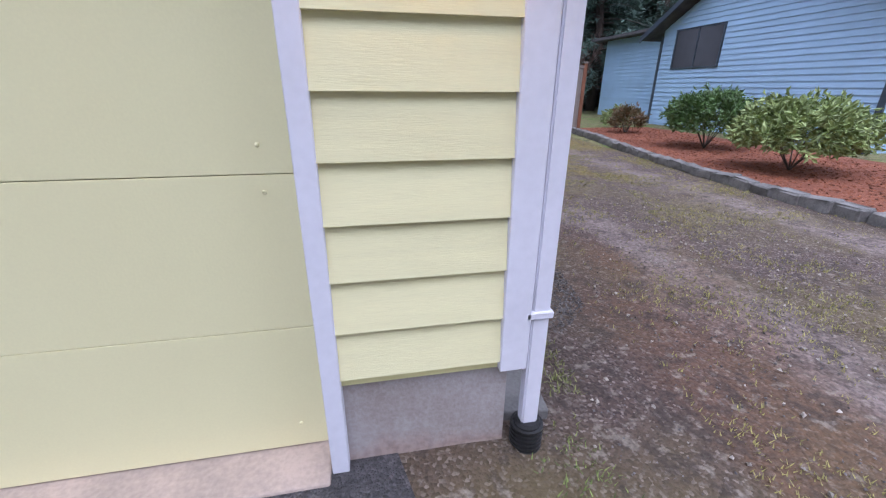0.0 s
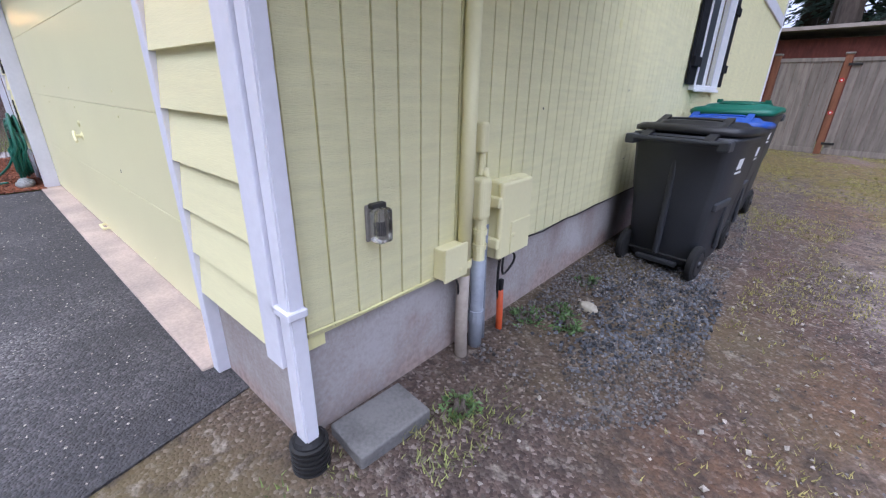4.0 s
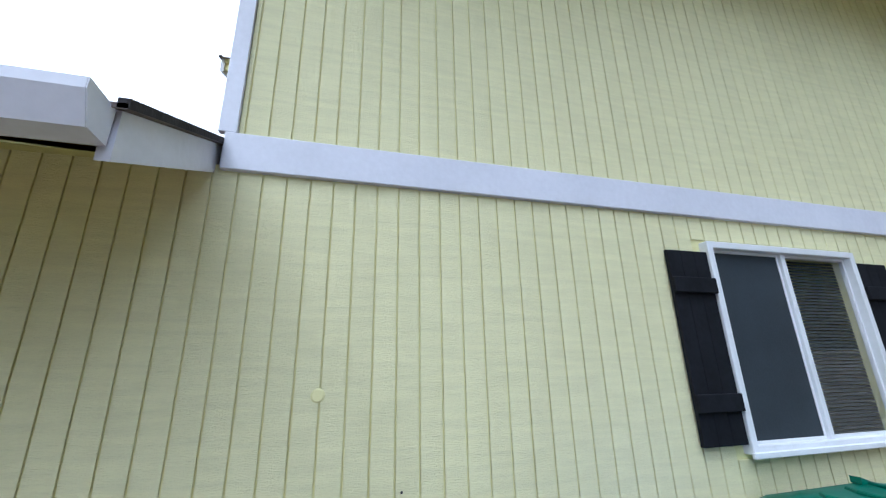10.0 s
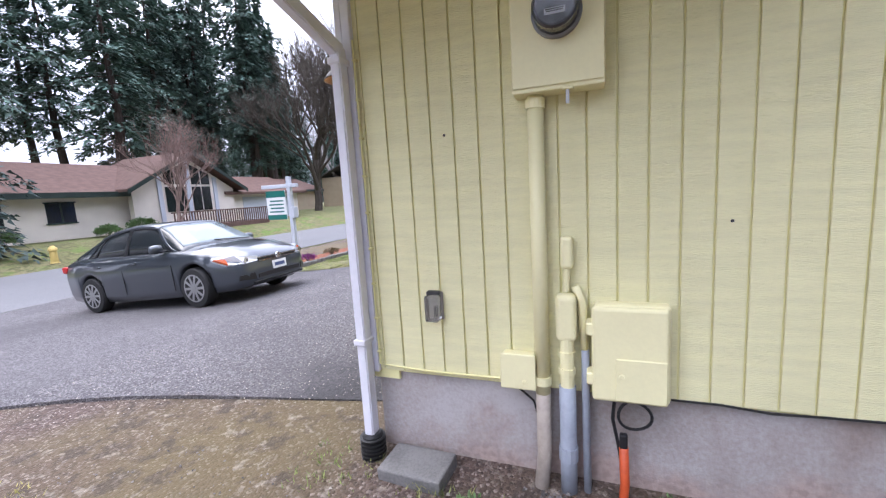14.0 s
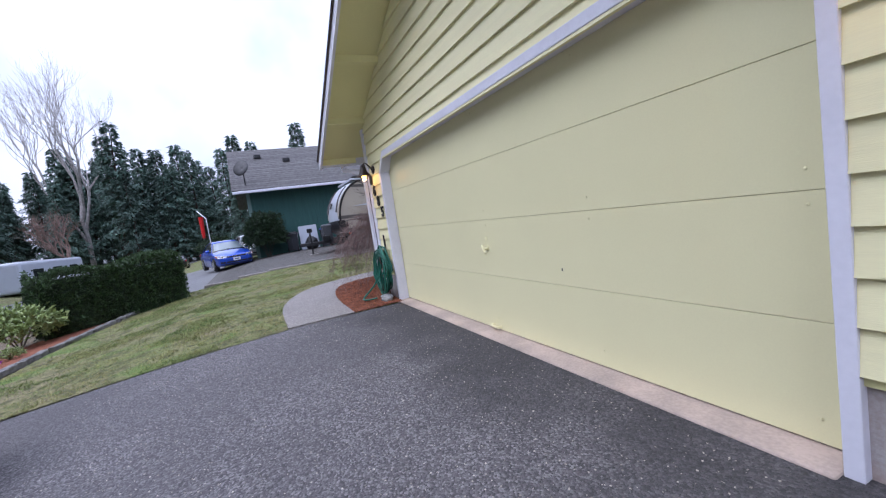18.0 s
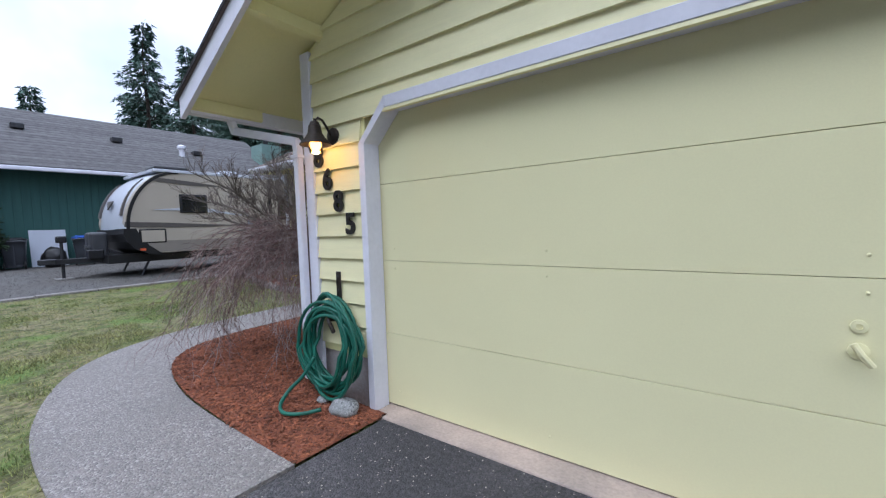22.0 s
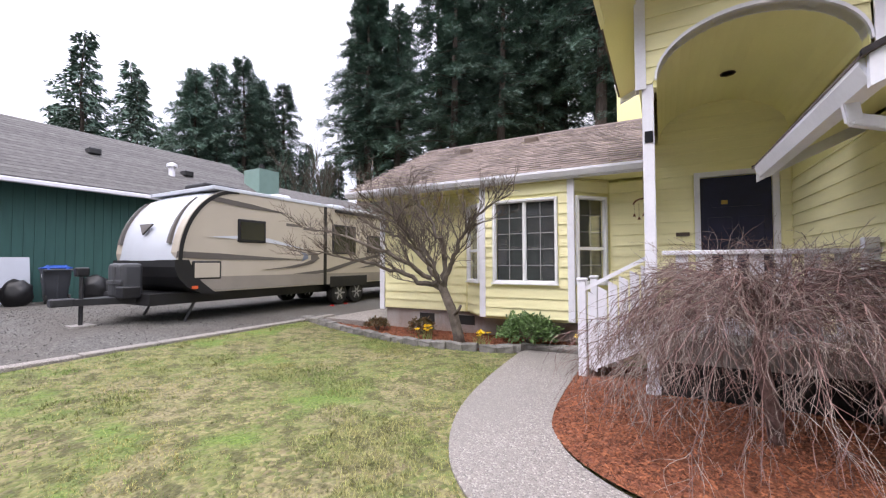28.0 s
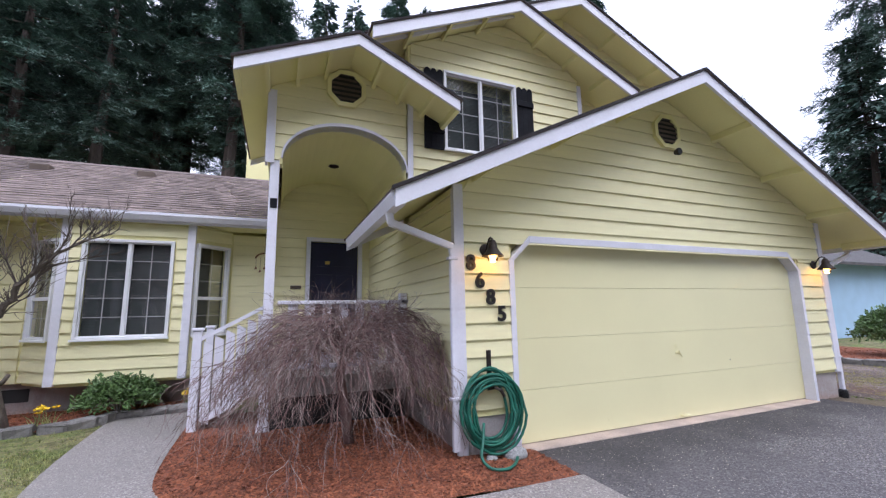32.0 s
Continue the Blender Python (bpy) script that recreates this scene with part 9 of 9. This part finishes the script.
plant(13, -28, -4, 25, 33, (0, 1, 3, 3))
plant(7, -31, 0, 37, 46, (6, 6))
plant(15, 1, 26, 23, 30, (0, 1, 2, 2, 3), 0.9, 1.2)
plant(16, 0, 40, 30, 42, (5, 6, 7), 0.9, 1.2)
plant(8, 30, 52, -6, 26, (5, 7), 0.85, 1.05)
plant(7, -46, -39, 26, 32, (4, 2), 0.55, 0.72)
plant(10, -85, -56, 18, 48, (7, 7, 5), 0.9, 1.2)
plant(3, -36, -30, 28, 36, (4, 1), 0.8, 1.05)
plant(12, 5, 24, 25, 36, (0, 2, 2, 3), 0.95, 1.2)
plant(24, -44, 2, -50, -37, (5, 6, 5, 0), 0.85, 1.15)
plant(14, -64, -36, -66, -48, (5, 6, 7), 0.9, 1.2)
plant(28, -120, -76, -64, -16, (7, 7, 5), 0.7, 1.0)
plant(12, -78, -62, -4, 16, (7, 4), 0.42, 0.62)
plant(10, -105, -80, -14, 30, (7,), 0.45, 0.65)
plant(10, -24, 24, -70, -52, (5, 6), 0.9, 1.1)
plant(26, 4, 34, -46, -34, (5, 6), 1.35, 1.65)
plant(24, -105, -66, -84, -45, (7, 5, 7), 0.95, 1.3)
plant(20, -100, -72, -46, -16, (7, 5, 7), 0.7, 0.95)
for x, y, k, s in ((32, 8.6, 0, 1.3), (-24.7, 27.5, 3, 1.0), (-16.3, 29, 1, 1.0), (-82, 1, 7, 1.0), (-84, -2, 7, 1.1), (-80, -4, 7, 0.95), (-86, 3.5, 7, 0.95), (-85, 9.5, 7, 1.2), (-50.0, 21.3, 2, 1.16), (-47.7, 25.1, 2, 1.32), (-45.7, 28.5, 2, 1.21), (-50.4, 29.1, 2, 1.32), (-53.4, 25.4, 2, 1.38), (-52.6, 22.3, 2, 1.26), (-48.0, 27.4, 2, 1.21), (-48.0, 22.3, 2, 0.88), (-36.5, 31, 1, 1.15), (-34, 31, 3, 1.05), (-33, 28, 1, 1.1), (-30, 29, 0, 1.1)):
    copy_thing(kinds[k], pose(x, y, gz(x, y) - 0.2, 0, 0, x * 37) @ Matrix.Scale(s, 4))
plant(10, -96, -77, -18, -6, (7,), 0.75, 1.0)
conifer("blue_spruce", "full blue-green spruce with dense boughs to the ground", 12, 3.6, 0.05, 9, NEEDLE_BLUE, 150, 110, 0.3, 0.5).location = (-5.6, -23.5, -0.2)
bare_tree("street_maple", "bare reddish ornamental tree before the beige house", (-15.0, -21.5, -0.4), (0.1, 0, 1), 6.5, 15, TWIG_RED, 7, 0.6, 0.12, -0.02, 0.27, 6)
bare_tree("big_maple", "large bare maple with a dark dense crown", (-40.0, -31.0, -0.1), (0.02, 0, 1), 29, 16, TWIG_GREY, 7, 0.62, 0.5, -0.03, 0.22, 6, (3, 3, 4))
bare_tree("birch_tree", "tall pale bare birch", (-78.0, -24.0, -0.2), (0.0, 0.02, 1), 27, 18, TWIG_PALE, 7, 0.45, 0.4, -0.04, 0.30, 4)
bare_tree("birch_tree", "pale bare birch beyond the street houses", (-62.0, -40.0, -0.2), (0.0, 0.02, 1), 22, 19, TWIG_PALE, 6, 0.45, 0.4, -0.04, 0.30, 4)
bare_tree("red_bare_tree", "reddish bare tree down the street", (-66.0, -22.0, -0.2), (0.0, 0.0, 1), 9, 20, TWIG_RED, 6, 0.65, 0.25, 0.0, 0.28, 5)
bare_tree("bare_alder", "thin bare brown alder behind the trailer", (-34.0, 22.0, 0.0), (0.0, 0.0, 1), 11, 23, TWIG_GREY, 6, 0.5, 0.2, -0.03, 0.3, 4)
bare_tree("bare_alder", "pale bare bush behind the fence", (8.0, 19.0, -0.1), (0.0, 0.0, 1), 4.5, 24, TWIG_GREY, 6, 0.7, 0.1, -0.02, 0.28, 5)
bare_tree("red_bare_tree", "red-tipped bare tree beside the blue house", (12.2, 22.5, -0.1), (0.0, 0.0, 1), 4.5, 25, TWIG_RED, 6, 0.6, 0.12, 0.0, 0.28, 5)
tan_shrub = shrub("yard_bush", "pale dry shrub behind the fence", (6.5, 18.0, -0.1), (1.0, 0.9, 1.1), 0.14, LEAF_PALE, 1800, 81)
for k, (x, y, s) in enumerate(((-44, 4, 1.6), (-48, 9, 1.8), (-42, 12, 1.4), (-58, -6, 1.5), (-60, 2, 1.7))):
    shrub("wood_edge_bush", "dark evergreen undergrowth at the wood's edge", (x, y, -0.4), (s * 1.6, s * 1.6, s), 0.35, LEAF_DARK, 1200, 90 + k)

# ---- loose ground cover ----
def inside(x, y, poly):
    hit = False
    j = len(poly) - 1
    for i in range(len(poly)):
        (xi, yi), (xj, yj) = poly[i], poly[j]
        if (yi > y) != (yj > y) and x < (xj - xi) * (y - yi) / (yj - yi) + xi:
            hit = not hit
        j = i
    return hit


def mesh_stuff(name, vs, fs, material, label, category):
    me = bpy.data.meshes.new(name)
    me.from_pydata(vs, [], fs)
    me.materials.append(material)
    return tagged(new(name, me), label, category, "", "stuff")


def grass(name, poly, count, material, label, h0, h1, seed, lift=0.0, keep=0.0):
    rnd = random.Random(seed)
    xs, ys = [p[0] for p in poly], [p[1] for p in poly]
    vs, fs = [], []
    made = 0
    while made < count:
        x, y = rnd.uniform(min(xs), max(xs)), rnd.uniform(min(ys), max(ys))
        if not inside(x, y, poly):
            continue
        made += 1
        d = noise.noise(Vector((x * 0.9, y * 0.9, seed))) + 0.5 * noise.noise(Vector((x * 3, y * 3, seed)))
        if d < keep and rnd.random() < 0.85:
            continue
        z = gz(x, y) + lift
        for k in range(3):
            a = rnd.uniform(0, math.tau)
            h = rnd.uniform(h0, h1) * (1 + 0.4 * max(0, d))
            bx, by = x + rnd.gauss(0, 0.012), y + rnd.gauss(0, 0.012)
            c, s = math.cos(a), math.sin(a)
            l = rnd.uniform(0.3, 1.3) * h
            b = len(vs)
            w = 0.0032
            vs += [(bx - s * w, by + c * w, z), (bx + s * w, by - c * w, z), (bx + c * l, by + s * l, z + h)]
            fs.append((b, b + 1, b + 2))
    return mesh_stuff(name, vs, fs, material, label, "grass")


GRASS = island(mat("grass_blade", (0.105, 0.16, 0.034), 0.7, 0.4, 0.8, 5, 0, tint=(0.24, 0.225, 0.085)), 0.65)
GRASS_DRY = island(mat("dry_moss_blade", (0.31, 0.27, 0.10), 0.8, 0.3, 0.8, 5, 0, tint=(0.22, 0.22, 0.06)), 0.4)
grass("lawn_grass", LAWN, 85000, GRASS, "short patchy grass blades of the front lawn", 0.014, 0.045, 1, 0.0, 0.2)
grass("lawn_moss", LAWN, 40000, GRASS_DRY, "yellowish moss and dead grass in the lawn", 0.01, 0.024, 2, 0.0, 0.12)
SIDE_POLY = [(0.7, -1.8), (2.2, -2.5), (5.3, -3.6), (5.3, 12.5), (0.2, 12.5), (0.5, 6.0), (1.0, 3.0), (0.9, 0.0)]
grass("side_moss", SIDE_POLY, 42000, GRASS_DRY, "yellow-green moss and thin grass over the side yard", 0.008, 0.022, 3, 0.0, 0.08)
grass("wall_weeds", [(0.16, 0.25), (0.45, 0.2), (0.5, 0.75), (0.2, 0.75)], 140, GRASS, "tuft of green weeds by the paver", 0.015, 0.03, 4, 0.0, -1)
grass("corner_weeds", [(0.05, -0.3), (0.4, -0.35), (0.35, 0.1), (0.1, 0.1)], 70, GRASS, "grass tufts round the drain boot", 0.010, 0.024, 5, 0.0, -1)

def chips(name, poly, count, size, material, label, seed, lift, category, mound=None, flat=0.35, long=2.4, clump=0.0):
    """Bark chips or pebbles: squashed, turned eight-sided lumps."""
    rnd = random.Random(seed)
    xs, ys = [p[0] for p in poly], [p[1] for p in poly]
    vs, fs = [], []
    made = 0
    while made < count:
        x, y = rnd.uniform(min(xs), max(xs)), rnd.uniform(min(ys), max(ys))
        if not inside(x, y, poly):
            continue
        made += 1
        if clump and rnd.random() > clump * (1.1 + 2.2 * noise.noise(Vector((x * 1.6, y * 0.9, seed))) + 1.3 * noise.noise(Vector((x * 5, y * 5, seed)))):
            continue
        z = gz(x, y) + lift + (mound(x, y) if mound else 0)
        s = size * rnd.uniform(0.5, 1.4)
        m = Euler((rnd.gauss(0, 0.35), rnd.gauss(0, 0.35), rnd.uniform(0, math.tau))).to_matrix()
        b = len(vs)
        for p in ((long * s, 0, 0), (0, s, 0), (-long * s, 0, 0), (0, -s, 0), (0.2 * s, 0.1 * s, flat * s * 2), (0, 0, -flat * s)):
            q = m @ Vector((p[0] * rnd.uniform(0.75, 1.2), p[1] * rnd.uniform(0.75, 1.2), p[2]))
            vs.append((x + q.x, y + q.y, z + q.z))
        fs += [(b, b + 1, b + 4), (b + 1, b + 2, b + 4), (b + 2, b + 3, b + 4), (b + 3, b, b + 4)]
    return mesh_stuff(name, vs, fs, material, label, category)


CHIP = island(mat("bark_chip", (0.24, 0.085, 0.04), 0.9, 0.3, 8, 60, 0.3, tint=(0.12, 0.04, 0.022)), 0.55)
PEBBLE = island(mat("pebble", (0.15, 0.138, 0.135), 0.85, 0.2, 8, 60, 0.3), 0.6)
DARK_PEBBLE = island(mat("dark_pebble", (0.11, 0.105, 0.1), 0.9, 0.2, 8, 60, 0.3), 0.5)
PALE_PEBBLE = island(mat("pale_pebble", (0.42, 0.38, 0.33), 0.85, 0.2, 8, 60, 0.2), 0.4)
BED = WALK_IN[:-1] + [(-5.46, -0.72), (-5.46, -0.06), (-6.28, -0.06), (-6.28, 1.6), (-8.7, 1.8)]
def bed_mound(x, y):
    return 0.08 * max(0, 1 - ((x + 7.2) / 1.5) ** 2) * max(0, 1 - ((y - 0.5) / 1.6) ** 2)
chips("bark_chips", BED, 16000, 0.0085, CHIP, "loose red bark chips on the planting bed", 6, 0.016, "mulch", bed_mound)
chips("bark_chips_wing", WING_EDGE + [(-8.6, 4.1), (-13.1, 4.1)], 5000, 0.011, CHIP, "loose red bark chips on the wing bed", 7, 0.034, "mulch")
chips("bark_chips_side", BED_EDGE + [(9.0, 11.9), (9.2, 6), (9.0, -3)], 7000, 0.014, CHIP, "loose red bark chips on the boundary bed", 8, 0.034, "mulch")
GRAVEL_POLY = [(0.12, 0.75), (0.6, 0.72), (0.9, 1.0), (0.98, 1.5), (0.86, 2.3), (0.92, 3.4), (0.8, 5.0), (0.6, 6.5), (0.02, 6.5), (0.02, 2.0)]
chips("gravel", GRAVEL_POLY, 17000, 0.0078, PEBBLE, "loose grey crushed gravel along the wall", 9, 0.004, "gravel", flat=0.6, long=1.2, clump=0.9)
chips("scattered_gravel", [(0.2, -1.3), (2.2, -2.4), (4.6, -2.8), (4.8, 6.0), (2.2, 9.0), (0.9, 6.0), (0.4, 0.2)], 12000, 0.0055, PEBBLE, "scattered small stones in the bare earth", 10, 0.003, "gravel", flat=0.5, long=1.2, clump=0.5)
chips("pale_stones", [(0.2, 0.0), (1.3, -0.6), (3.6, -1.5), (3.8, 3.0), (1.4, 4.0), (0.3, 3.4)], 420, 0.009, PALE_PEBBLE, "pale pebbles lying in the earth", 11, 0.008, "gravel", flat=0.6, long=1.3)
chips("driveway_grit", [(-5.4, -0.05), (-5.4, -3.6), (0.6, -3.0), (-0.4, -0.2)], 5000, 0.0045, PALE_PEBBLE, "pale grit worn out of the asphalt", 12, 0.001, "gravel", flat=0.25, long=1.2)
chips("trailer_gravel", [(-22.5, -3.0), (-15.1, -3.0), (-15.1, 3.2), (-22.5, 3.2)], 5000, 0.011, DARK_PEBBLE, "loose dark gravel round the trailer", 13, 0.006, "gravel", flat=0.5, long=1.2)
rock("rock", "rounded pale stone in the wall gravel", (0.33, 1.72, -0.03), (0.06, 0.045, 0.035), mat("pale_stone", (0.45, 0.41, 0.33), 0.85, 0.15, 8, 60, 0.2), 7.0)
for k, (x, y, s) in enumerate(((0.13, 1.32, 0.14), (0.22, 1.55, 0.11), (0.17, 2.05, 0.10), (0.34, 1.45, 0.09), (0.28, 0.55, 0.09))):
    shrub("weed", "small leafy green weed at the wall foot", (x, y, -0.06), (s * 0.75, s * 0.75, s * 0.28), 0.032, LEAF_RHODO, 150, 110 + k, 4)
BLUE_CHIP = island(mat("blue_grey_crushed_stone", (0.14, 0.145, 0.165), 0.9, 0.35, 8, 60, 0.3), 0.7)
chips("gravel", [(0.22, 1.0), (0.62, 1.15), (0.95, 1.9), (0.92, 2.7), (0.55, 2.9), (0.25, 2.2)], 2600, 0.0105, BLUE_CHIP, "scatter of blue-grey crushed stone by the bins", 21, 0.006, "gravel", flat=0.6, long=1.2, clump=0.75)
